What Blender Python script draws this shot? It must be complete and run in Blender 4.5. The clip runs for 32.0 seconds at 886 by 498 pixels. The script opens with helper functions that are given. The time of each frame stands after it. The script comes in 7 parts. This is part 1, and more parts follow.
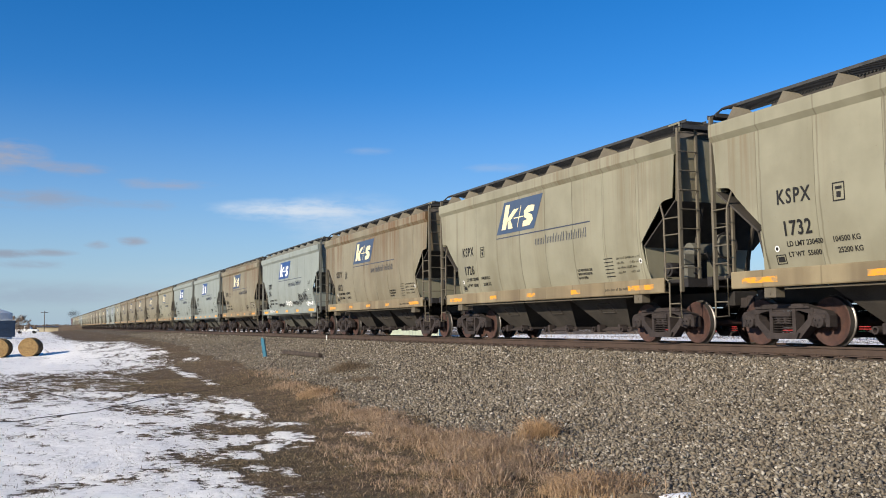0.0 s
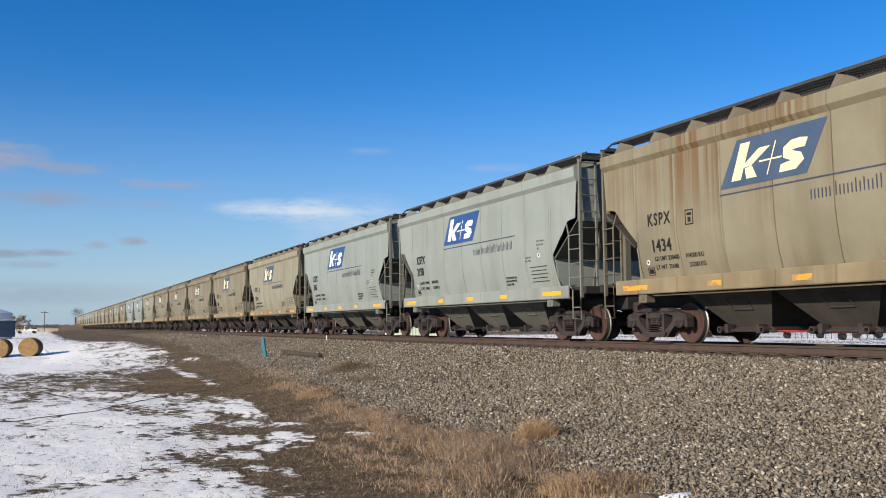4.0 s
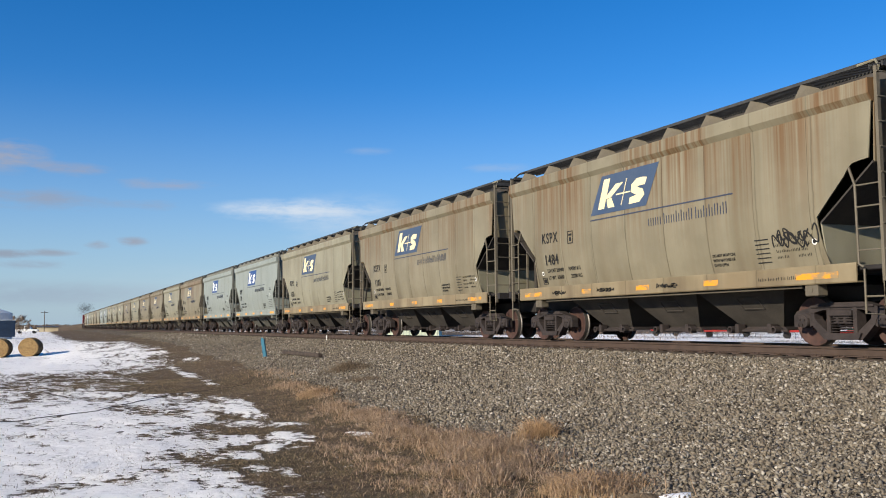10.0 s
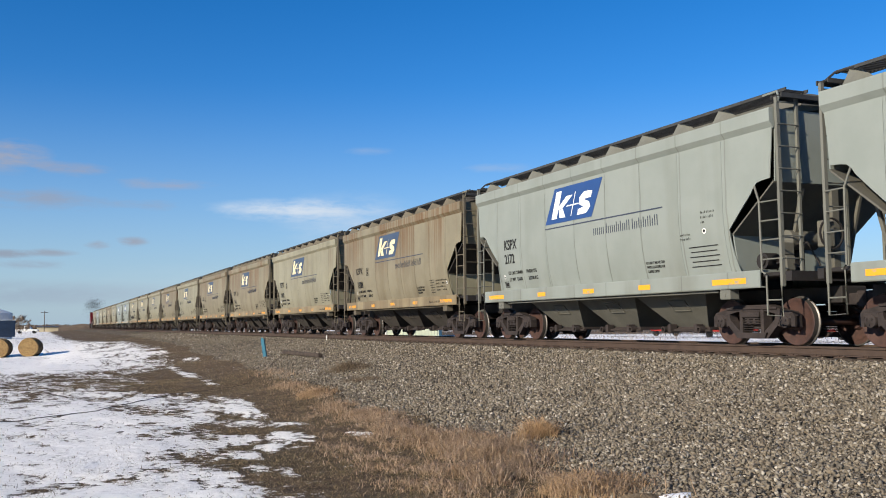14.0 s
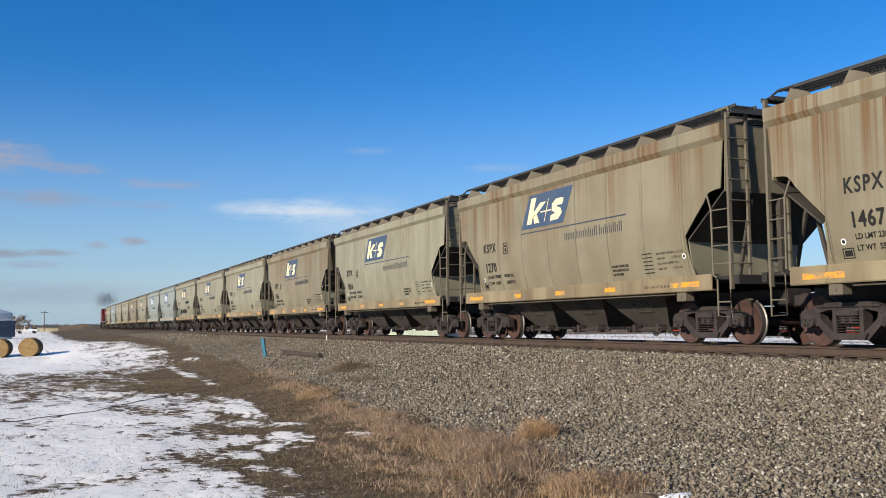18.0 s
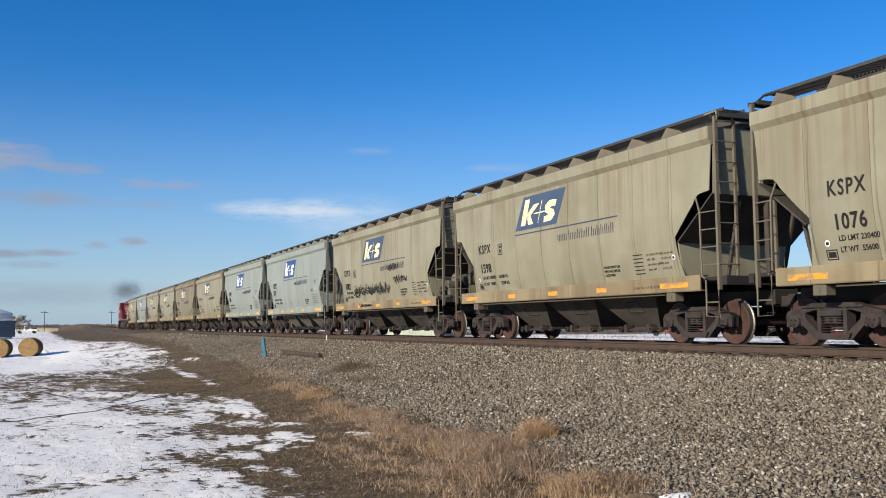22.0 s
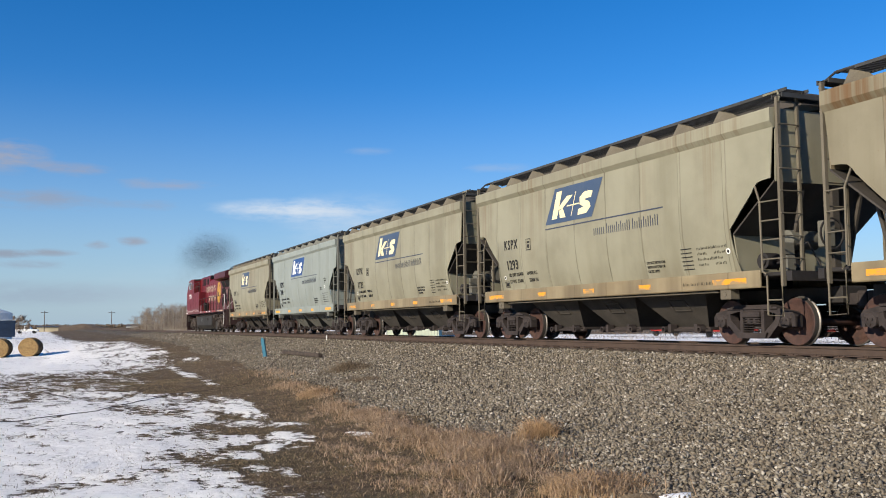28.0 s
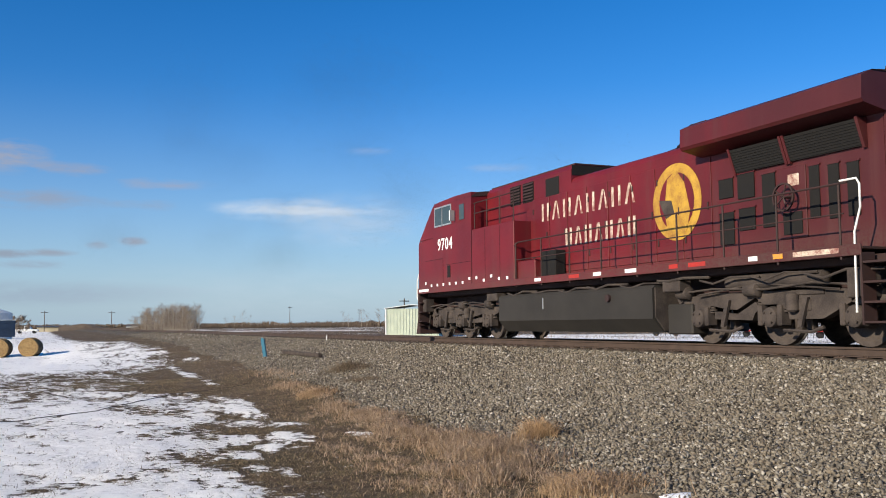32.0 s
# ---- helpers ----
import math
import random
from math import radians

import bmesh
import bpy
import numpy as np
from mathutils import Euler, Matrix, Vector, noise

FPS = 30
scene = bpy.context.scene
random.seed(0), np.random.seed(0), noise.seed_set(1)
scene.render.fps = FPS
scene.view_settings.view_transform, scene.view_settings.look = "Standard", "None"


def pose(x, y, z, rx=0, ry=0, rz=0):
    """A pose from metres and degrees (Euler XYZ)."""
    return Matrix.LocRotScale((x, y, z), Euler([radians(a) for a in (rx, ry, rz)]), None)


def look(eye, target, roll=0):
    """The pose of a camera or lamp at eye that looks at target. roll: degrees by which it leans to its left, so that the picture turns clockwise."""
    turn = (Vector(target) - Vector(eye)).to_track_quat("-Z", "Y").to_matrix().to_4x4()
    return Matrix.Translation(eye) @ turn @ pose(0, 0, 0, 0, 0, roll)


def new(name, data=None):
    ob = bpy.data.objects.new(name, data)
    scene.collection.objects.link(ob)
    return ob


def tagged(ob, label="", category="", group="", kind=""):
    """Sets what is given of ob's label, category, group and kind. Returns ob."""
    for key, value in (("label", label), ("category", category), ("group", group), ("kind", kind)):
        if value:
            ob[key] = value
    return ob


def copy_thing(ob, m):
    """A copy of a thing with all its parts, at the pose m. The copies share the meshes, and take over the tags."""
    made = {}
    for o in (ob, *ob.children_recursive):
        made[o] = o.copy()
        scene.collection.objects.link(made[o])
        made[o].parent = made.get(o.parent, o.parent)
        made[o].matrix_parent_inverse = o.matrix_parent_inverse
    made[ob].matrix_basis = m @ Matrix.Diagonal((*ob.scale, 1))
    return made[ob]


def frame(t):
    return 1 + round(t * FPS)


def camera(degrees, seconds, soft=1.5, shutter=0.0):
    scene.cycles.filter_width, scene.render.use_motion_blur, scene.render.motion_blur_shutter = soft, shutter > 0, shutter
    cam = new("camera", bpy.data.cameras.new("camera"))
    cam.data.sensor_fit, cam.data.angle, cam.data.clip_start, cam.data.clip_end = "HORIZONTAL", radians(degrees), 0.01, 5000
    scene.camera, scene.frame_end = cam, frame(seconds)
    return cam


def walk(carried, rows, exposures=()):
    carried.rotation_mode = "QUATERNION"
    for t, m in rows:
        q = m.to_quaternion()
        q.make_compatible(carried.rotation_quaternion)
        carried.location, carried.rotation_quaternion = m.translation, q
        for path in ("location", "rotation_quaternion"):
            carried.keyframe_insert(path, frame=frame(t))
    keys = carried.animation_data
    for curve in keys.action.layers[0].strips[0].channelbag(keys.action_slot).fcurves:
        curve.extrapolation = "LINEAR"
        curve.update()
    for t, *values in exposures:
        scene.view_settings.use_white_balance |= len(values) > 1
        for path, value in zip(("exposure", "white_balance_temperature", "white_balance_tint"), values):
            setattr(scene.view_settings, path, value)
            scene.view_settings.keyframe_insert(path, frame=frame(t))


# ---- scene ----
# Plan: rail head z = 0, track along x, train runs towards +x. Near side of the cars y = 12.34, track centre y = 13.94.
CAR_PITCH = 13.888
CAR_START = -18.96
SIDE_Y = 12.338
TRACK_Y = SIDE_Y + 1.6
SECONDS = 32.0

cam = camera(51.18, SECONDS, soft=1.0)
YAW, PITCH, ROLL = radians(-66.603), radians(4.647), -0.50
EYE = (0.0, 0.0, 0.467)
AIM = (math.sin(YAW) * math.cos(PITCH), math.cos(YAW) * math.cos(PITCH), 0.467 + math.sin(PITCH))
HELD = look(EYE, AIM, ROLL)
walk(cam, [(0.0, HELD), (SECONDS, HELD)], exposures=[(0.0, 0.45), (SECONDS, 0.45)])


def travel(t):
    """How far the train has run at t seconds, in metres, from where it stands at 13 s."""
    k = (t - 13.0) / 16.0
    return 16.0 * (13.3773 * k + 0.4214 * k ** 2 + 0.0821 * k ** 3 + 0.0146 * k ** 4)


# ---- light ----
SUN_ELEVATION, SUN_AZIMUTH = radians(22.5), math.atan2(-0.94, 0.34)
sun_way = Vector((math.cos(SUN_AZIMUTH) * math.cos(SUN_ELEVATION), math.sin(SUN_AZIMUTH) * math.cos(SUN_ELEVATION), math.sin(SUN_ELEVATION)))
sun = new("sun", bpy.data.lights.new("sun", "SUN"))
sun.data.energy, sun.data.angle, sun.data.color = 4.9, radians(0.55), (1.0, 0.885, 0.70)
sun.matrix_world = look(sun_way * 50, (0, 0, 0))

world = bpy.data.worlds.new("world")
scene.world = world
world.use_nodes = True
wn, wl = world.node_tree.nodes, world.node_tree.links
wn.clear()
w_out = wn.new("ShaderNodeOutputWorld")
w_bg = wn.new("ShaderNodeBackground")
w_sky = wn.new("ShaderNodeTexSky")
w_sky.sky_type, w_sky.sun_disc = "NISHITA", False
w_sky.sun_elevation = SUN_ELEVATION
w_sky.sun_rotation = math.pi / 2 - SUN_AZIMUTH
w_sky.altitude, w_sky.air_density, w_sky.dust_density, w_sky.ozone_density = 700, 1.0, 0.0, 3.0
w_bg.inputs["Strength"].default_value = 0.083


def wnode(kind, **values):
    n = wn.new(kind)
    for k, v in values.items():
        n.inputs[k].default_value = v
    return n


def wmath(op, a, b=None, clamp=False):
    n = wn.new("ShaderNodeMath")
    n.operation, n.use_clamp = op, clamp
    for i, v in enumerate((a, b)):
        if v is None:
            continue
        if isinstance(v, (int, float)):
            n.inputs[i].default_value = v
        else:
            wl.new(v, n.inputs[i])
    return n.outputs[0]


w_geo = wn.new("ShaderNodeTexCoord")
w_sep = wn.new("ShaderNodeSeparateXYZ")
wl.new(w_geo.outputs["Generated"], w_sep.inputs[0])
w_az = wmath("ARCTAN2", w_sep.outputs[0], w_sep.outputs[1])
w_el = wmath("ARCSINE", w_sep.outputs[2])
w_vec = wn.new("ShaderNodeCombineXYZ")
wl.new(wmath("MULTIPLY", w_az, 9.0), w_vec.inputs[0])
wl.new(wmath("MULTIPLY", w_el, 34.0), w_vec.inputs[1])
w_noise = wnode("ShaderNodeTexNoise", Scale=2.6, Detail=7.0, Roughness=0.62)
wl.new(w_vec.outputs[0], w_noise.inputs["Vector"])


def cloud(azimuth, elevation, wide, high, soft_edge, floor):
    """A streak of cloud round a bearing of the sky (degrees), broken up by noise."""
    dx = wmath("DIVIDE", wmath("SUBTRACT", w_az, radians(azimuth)), radians(wide))
    dy = wmath("DIVIDE", wmath("SUBTRACT", w_el, radians(elevation)), radians(high))
    r2 = wmath("ADD", wmath("MULTIPLY", dx, dx), wmath("MULTIPLY", dy, dy))
    body = wmath("SUBTRACT", 1.0, r2, True)
    v = wmath("SUBTRACT", wmath("ADD", wmath("MULTIPLY", body, 0.30), w_noise.outputs[0]), floor - 0.15)
    return wmath("MULTIPLY", wmath("MULTIPLY", v, soft_edge, True), body, True)


def w_over(under, mask, colour, amount):
    mix = wn.new("ShaderNodeMix")
    mix.data_type = "RGBA"
    wl.new(wmath("MULTIPLY", mask, amount), mix.inputs[0])
    wl.new(under, mix.inputs[6])
    mix.inputs[7].default_value = (*colour, 1)
    return mix.outputs[2]


# CLOUDS: bearing, elevation, half width, half height, contrast, threshold, colour, strength
w_deep = wnode("ShaderNodeHueSaturation", Saturation=1.38, Value=0.97)
wl.new(w_sky.outputs[0], w_deep.inputs["Color"])
w_tint = wn.new("ShaderNodeMix")
w_tint.data_type, w_tint.blend_type = "RGBA", "MULTIPLY"
w_tint.inputs[0].default_value = 1.0
wl.new(w_deep.outputs[0], w_tint.inputs[6])
w_tint.inputs[7].default_value = (1.0, 1.06, 1.275, 1)
sky_colour = w_tint.outputs[2]
# pale winter haze low over the land
w_haze = wmath("SUBTRACT", 1.0, wmath("DIVIDE", wmath("ABSOLUTE", w_el), radians(15.0)), True)
sky_colour = w_over(sky_colour, wmath("POWER", w_haze, 1.6), (3.1, 4.3, 5.5), 0.92)
CLOUDS = [
    (-91.98, 9.66, 2.62, 1.19, 3.0, 0.66, (3.6, 3.5, 3.9), 0.75),
    (-88.70, 9.06, 2.97, 0.56, 3.0, 0.69, (3.4, 3.3, 3.8), 0.6),
    (-83.67, 8.43, 3.85, 0.49, 3.0, 0.72, (3.6, 3.5, 4.0), 0.55),
    (-90.61, 7.30, 5.25, 0.84, 2.6, 0.69, (2.9, 3.1, 3.8), 0.65),
    (-84.61, 7.14, 3.15, 0.45, 2.5, 0.72, (3.0, 3.3, 4.1), 0.5),
    (-75.80, 7.05, 5.95, 0.84, 2.6, 0.62, (6.3, 6.9, 7.6), 0.85),
    (-72.34, 6.38, 5.25, 2.10, 1.6, 0.60, (5.6, 6.4, 7.4), 0.6),
    (-86.99, 4.79, 1.12, 0.35, 3.5, 0.66, (3.0, 3.1, 3.7), 0.8),
    (-85.30, 4.99, 1.19, 0.38, 3.5, 0.66, (3.0, 3.1, 3.7), 0.8),
    (-91.98, 4.16, 2.10, 0.35, 3.5, 0.66, (2.6, 2.9, 3.6), 0.8),
    (-89.79, 4.28, 1.92, 0.28, 3.5, 0.68, (2.8, 3.1, 3.8), 0.8),
    (-91.10, 3.58, 3.15, 0.35, 3.0, 0.68, (2.8, 3.2, 4.0), 0.7),
    (-89.88, 1.93, 10.50, 0.91, 2.4, 0.56, (2.9, 3.6, 4.6), 0.6),
    (-77.14, 1.94, 14.70, 2.10, 1.2, 0.56, (5.4, 6.3, 7.2), 0.35),
    (-63.17, 9.63, 2.80, 0.42, 2.5, 0.70, (3.6, 4.5, 6.0), 0.5),
    (-71.28, 10.68, 2.10, 0.35, 2.5, 0.72, (3.2, 4.2, 6.0), 0.4),
]
for az, el, wide, high, edge, floor, colour, amount in CLOUDS:
    sky_colour = w_over(sky_colour, cloud(az, el, wide, high, edge, floor), colour, amount)
wl.new(sky_colour, w_bg.inputs["Color"])
wl.new(w_bg.outputs[0], w_out.inputs[0])


# ---- materials ----
def material(name):
    m = bpy.data.materials.new(name)
    m.use_nodes = True
    n, l = m.node_tree.nodes, m.node_tree.links
    n["Principled BSDF"].inputs["Specular IOR Level"].default_value = 0.3
    return m, n, l, n["Principled BSDF"]


def node(n, kind, **values):
    x = n.new(kind)
    for k, v in values.items():
        x.inputs[k].default_value = v
    return x


def mix_rgb(n, l, fac, a, b, blend="MIX"):
    x = n.new("ShaderNodeMix")
    x.data_type, x.blend_type = "RGBA", blend
    for i, v in ((0, fac), (6, a), (7, b)):
        if isinstance(v, (int, float)):
            x.inputs[i].default_value = v
        elif isinstance(v, tuple):
            x.inputs[i].default_value = (*v, 1)
        else:
            l.new(v, x.inputs[i])
    return x.outputs[2]


def calc(n, l, op, a, b=None, c=None, clamp=False):
    x = n.new("ShaderNodeMath")
    x.operation, x.use_clamp = op, clamp
    for i, v in enumerate((a, b, c)):
        if v is None:
            continue
        if isinstance(v, (int, float)):
            x.inputs[i].default_value = v
        else:
            l.new(v, x.inputs[i])
    return x.outputs[0]


def ramp(n, l, value, lo, hi):
    x = n.new("ShaderNodeMapRange")
    x.interpolation_type = "SMOOTHSTEP"
    l.new(value, x.inputs["Value"])
    x.inputs["From Min"].default_value, x.inputs["From Max"].default_value = lo, hi
    return x.outputs[0]


def coords(n, l, scale=(1, 1, 1), shift=None):
    t = n.new("ShaderNodeTexCoord")
    m = n.new("ShaderNodeMapping")
    m.inputs["Scale"].default_value = scale
    l.new(t.outputs["Object"], m.inputs["Vector"])
    if shift is not None:
        l.new(shift, m.inputs["Location"])
    return m.outputs[0]


def noise_tex(n, l, vec, scale, detail=4.0, rough=0.55):
    x = node(n, "ShaderNodeTexNoise", Scale=scale, Detail=detail, Roughness=rough)
    l.new(vec, x.inputs["Vector"])
    return x.outputs[0]


def bumped(n, l, bsdf, height, strength, distance):
    b = node(n, "ShaderNodeBump", Strength=strength, Distance=distance)
    l.new(height, b.inputs["Height"])
    l.new(b.outputs[0], bsdf.inputs["Normal"])


def plain(name, a, b, scale=3.0, rough=0.7, metal=0.0, bump=0.2, fine=40.0, distance=0.004):
    """Two tones mixed by broad and fine noise, with a fine relief."""
    m, n, l, bsdf = material(name)
    v = coords(n, l)
    broad, grain = noise_tex(n, l, v, scale), noise_tex(n, l, v, fine, 3.0)
    both = calc(n, l, "ADD", calc(n, l, "MULTIPLY", broad, 0.65), calc(n, l, "MULTIPLY", grain, 0.35))
    l.new(mix_rgb(n, l, ramp(n, l, both, 0.32, 0.68), a, b), bsdf.inputs["Base Color"])
    l.new(calc(n, l, "ADD", calc(n, l, "MULTIPLY", broad, 0.25), rough - 0.12, clamp=True), bsdf.inputs["Roughness"])
    bsdf.inputs["Metallic"].default_value = metal
    if bump:
        bumped(n, l, bsdf, grain, bump, distance)
    return m


def car_paint(name, a, b, rust, dirt, streak):
    """Weathered hopper paint: two tones, dust, streaks running down from the roof edge, rust trails."""
    m, n, l, bsdf = material(name)
    info = n.new("ShaderNodeObjectInfo")
    shift = n.new("ShaderNodeCombineXYZ")
    l.new(calc(n, l, "MULTIPLY", info.outputs["Random"], 37.0), shift.inputs[0])
    v = coords(n, l, shift=shift.outputs[0])
    down = coords(n, l, (1.2, 1.0, 0.10), shift.outputs[0])
    thin = coords(n, l, (9.0, 1.0, 0.13), shift.outputs[0])
    broad, grain = noise_tex(n, l, v, 0.9, 5.0), noise_tex(n, l, v, 26.0, 5.0, 0.65)
    s1, s2 = noise_tex(n, l, down, 1.0, 4.0), noise_tex(n, l, thin, 1.0, 4.0, 0.6)
    place = n.new("ShaderNodeTexCoord")
    xyz = n.new("ShaderNodeSeparateXYZ")
    l.new(place.outputs["Object"], xyz.inputs[0])
    high = ramp(n, l, xyz.outputs[2], 1.9, 4.2)
    low = calc(n, l, "SUBTRACT", 1.0, ramp(n, l, xyz.outputs[2], 1.1, 2.0))
    c = mix_rgb(n, l, ramp(n, l, broad, 0.3, 0.7), a, b)
    dust = tuple(x * 0.62 for x in (a[0], a[1] * 0.95, a[2] * 0.85))
    c = mix_rgb(n, l, calc(n, l, "MULTIPLY", ramp(n, l, s1, 0.45, 0.72), streak), c, dust)
    cluster = ramp(n, l, noise_tex(n, l, coords(n, l, (0.42, 0.3, 0.05), shift.outputs[0]), 1.0, 2.0), 0.50 - 0.10 * rust, 0.66 - 0.08 * rust)
    fade = calc(n, l, "ADD", calc(n, l, "MULTIPLY", high, 0.85), 0.10)
    wear = calc(n, l, "MULTIPLY", calc(n, l, "MULTIPLY", ramp(n, l, s2, 0.46 - 0.10 * rust, 0.72 - 0.06 * rust), fade), cluster)
    c = mix_rgb(n, l, calc(n, l, "MULTIPLY", wear, rust * 0.85, clamp=True), c, (0.128, 0.066, 0.025))
    grime = calc(n, l, "MULTIPLY", calc(n, l, "MULTIPLY", low, ramp(n, l, s1, 0.38, 0.70)), dirt * 0.7)
    c = mix_rgb(n, l, grime, c, (0.10, 0.075, 0.05))
    spots = calc(n, l, "MULTIPLY", ramp(n, l, grain, 0.66, 0.74), 0.25 + 0.35 * rust)
    c = mix_rgb(n, l, spots, c, (0.13, 0.08, 0.045))
    # dirt held along the welded seams
    wobble = calc(n, l, "MULTIPLY", calc(n, l, "SUBTRACT", noise_tex(n, l, v, 1.6, 3.0), 0.5), 0.10)
    cell = calc(n, l, "FRACT", calc(n, l, "DIVIDE", calc(n, l, "ADD", calc(n, l, "ADD", xyz.outputs[0], wobble), 50.05 + 0.715), 1.43))
    gap = calc(n, l, "MINIMUM", cell, calc(n, l, "SUBTRACT", 1.0, cell))
    seam = calc(n, l, "MULTIPLY", calc(n, l, "SUBTRACT", 1.0, ramp(n, l, gap, 0.0, 0.022)), calc(n, l, "ADD", calc(n, l, "MULTIPLY", broad, 0.9), 0.35, clamp=True))
    c = mix_rgb(n, l, calc(n, l, "MULTIPLY", seam, 0.40 + 0.45 * streak), c, tuple(x * 0.34 for x in (a[0], a[1] * 0.9, a[2] * 0.8)))
    l.new(c, bsdf.inputs["Base Color"])
    l.new(calc(n, l, "ADD", calc(n, l, "MULTIPLY", grain, 0.25), 0.42), bsdf.inputs["Roughness"])
    dents = noise_tex(n, l, v, 1.3, 2.0)
    relief = calc(n, l, "ADD", calc(n, l, "MULTIPLY", dents, 1.0), calc(n, l, "MULTIPLY", grain, 0.04))
    bumped(n, l, bsdf, relief, 0.35, 0.03)
    return m


TAN = car_paint("tan_paint", (0.252, 0.241, 0.176), (0.206, 0.194, 0.139), 0.55, 0.6, 0.5)
TAN_RUSTY = car_paint("rusty_tan_paint", (0.220, 0.198, 0.138), (0.176, 0.157, 0.108), 1.15, 0.7, 0.6)
SILL_TAN = car_paint("stained_sill_paint", (0.262, 0.218, 0.135), (0.196, 0.152, 0.090), 0.5, 0.8, 0.7)
GREY = car_paint("grey_paint", (0.236, 0.262, 0.244), (0.210, 0.236, 0.218), 0.0, 0.3, 0.3)
ROOF_TAN = plain("dusty_roof_tan", (0.142, 0.124, 0.092), (0.10, 0.086, 0.064), 1.6, 0.75)
ROOF_PALE = plain("dusty_roof_grey", (0.155, 0.158, 0.138), (0.12, 0.122, 0.108), 1.6, 0.75)
# hopper undersides: dusty tones, set darker still to deepen the shade below
UNDER_TAN = plain("dusty_shaded_hopper_steel", (0.068, 0.059, 0.050), (0.034, 0.030, 0.026), 1.2, 0.8)
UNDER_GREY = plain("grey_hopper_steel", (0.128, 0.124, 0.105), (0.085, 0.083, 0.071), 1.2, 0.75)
DARK_STEEL = plain("dark_steel", (0.03, 0.027, 0.026), (0.018, 0.016, 0.016), 2.0, 0.7)
FRAME_STEEL = plain("brake_dust_casting", (0.046, 0.036, 0.034), (0.022, 0.018, 0.018), 4.0, 0.8, bump=0.5)
GRATE = plain("galvanised_grating", (0.07, 0.07, 0.068), (0.045, 0.045, 0.044), 5.0, 0.6, 0.3)
WHEEL = plain("rusty_wheel_steel", (0.078, 0.040, 0.032), (0.040, 0.025, 0.023), 6.0, 0.75, 0.1, bump=0.3)
TREAD = plain("polished_tread", (0.20, 0.185, 0.175), (0.14, 0.13, 0.12), 4.0, 0.5, 0.8, bump=0)
BLUE = plain("blue_decal", (0.020, 0.060, 0.19), (0.026, 0.070, 0.215), 2.0, 0.5, bump=0)
BLUE_OLD = plain("faded_navy_decal", (0.038, 0.066, 0.125), (0.058, 0.085, 0.138), 2.0, 0.6, bump=0)
WHITE = plain("white_decal", (0.82, 0.82, 0.80), (0.76, 0.76, 0.74), 3.0, 0.5, bump=0)
CREAM = plain("yellowed_decal", (0.80, 0.68, 0.38), (0.72, 0.62, 0.40), 3.0, 0.6, bump=0)
NAVY_LETTER = plain("navy_lettering", (0.035, 0.045, 0.075), (0.05, 0.06, 0.09), 3.0, 0.6, bump=0)
BLACK = plain("black_lettering", (0.010, 0.010, 0.010), (0.018, 0.017, 0.016), 5.0, 0.6, bump=0)


def worn_reflector(name, a, ground, keep):
    """Reflector tape rubbed away towards its ends and in patches."""
    m, n, l, bsdf = material(name)
    info = n.new("ShaderNodeObjectInfo")
    shift = n.new("ShaderNodeCombineXYZ")
    l.new(calc(n, l, "MULTIPLY", info.outputs["Random"], 23.0), shift.inputs[0])
    v = coords(n, l, (1.0, 1.0, 2.0), shift.outputs[0])
    patch = noise_tex(n, l, v, 4.5, 5.0, 0.6)
    c = mix_rgb(n, l, ramp(n, l, patch, keep, keep + 0.16), ground, a)
    l.new(mix_rgb(n, l, calc(n, l, "MULTIPLY", noise_tex(n, l, v, 30.0), 0.25), c, (0.30, 0.20, 0.09)), bsdf.inputs["Base Color"])
    bsdf.inputs["Roughness"].default_value = 0.5
    return m


YELLOW = worn_reflector("yellow_reflector", (0.84, 0.36, 0.012), (0.30, 0.28, 0.20), 0.30)
YELLOW_OLD = worn_reflector("dirty_yellow_reflector", (0.74, 0.30, 0.014), (0.29, 0.20, 0.10), 0.40)
RAIL = plain("rail_steel", (0.085, 0.058, 0.045), (0.06, 0.042, 0.034), 3.0, 0.75, 0.2, bump=0.4)
RAIL_TOP = plain("rail_head", (0.30, 0.28, 0.26), (0.24, 0.22, 0.2), 3.0, 0.4, 0.9, bump=0)
TIE = plain("creosoted_wood", (0.085, 0.065, 0.05), (0.05, 0.04, 0.033), 5.0, 0.9, bump=0.6)


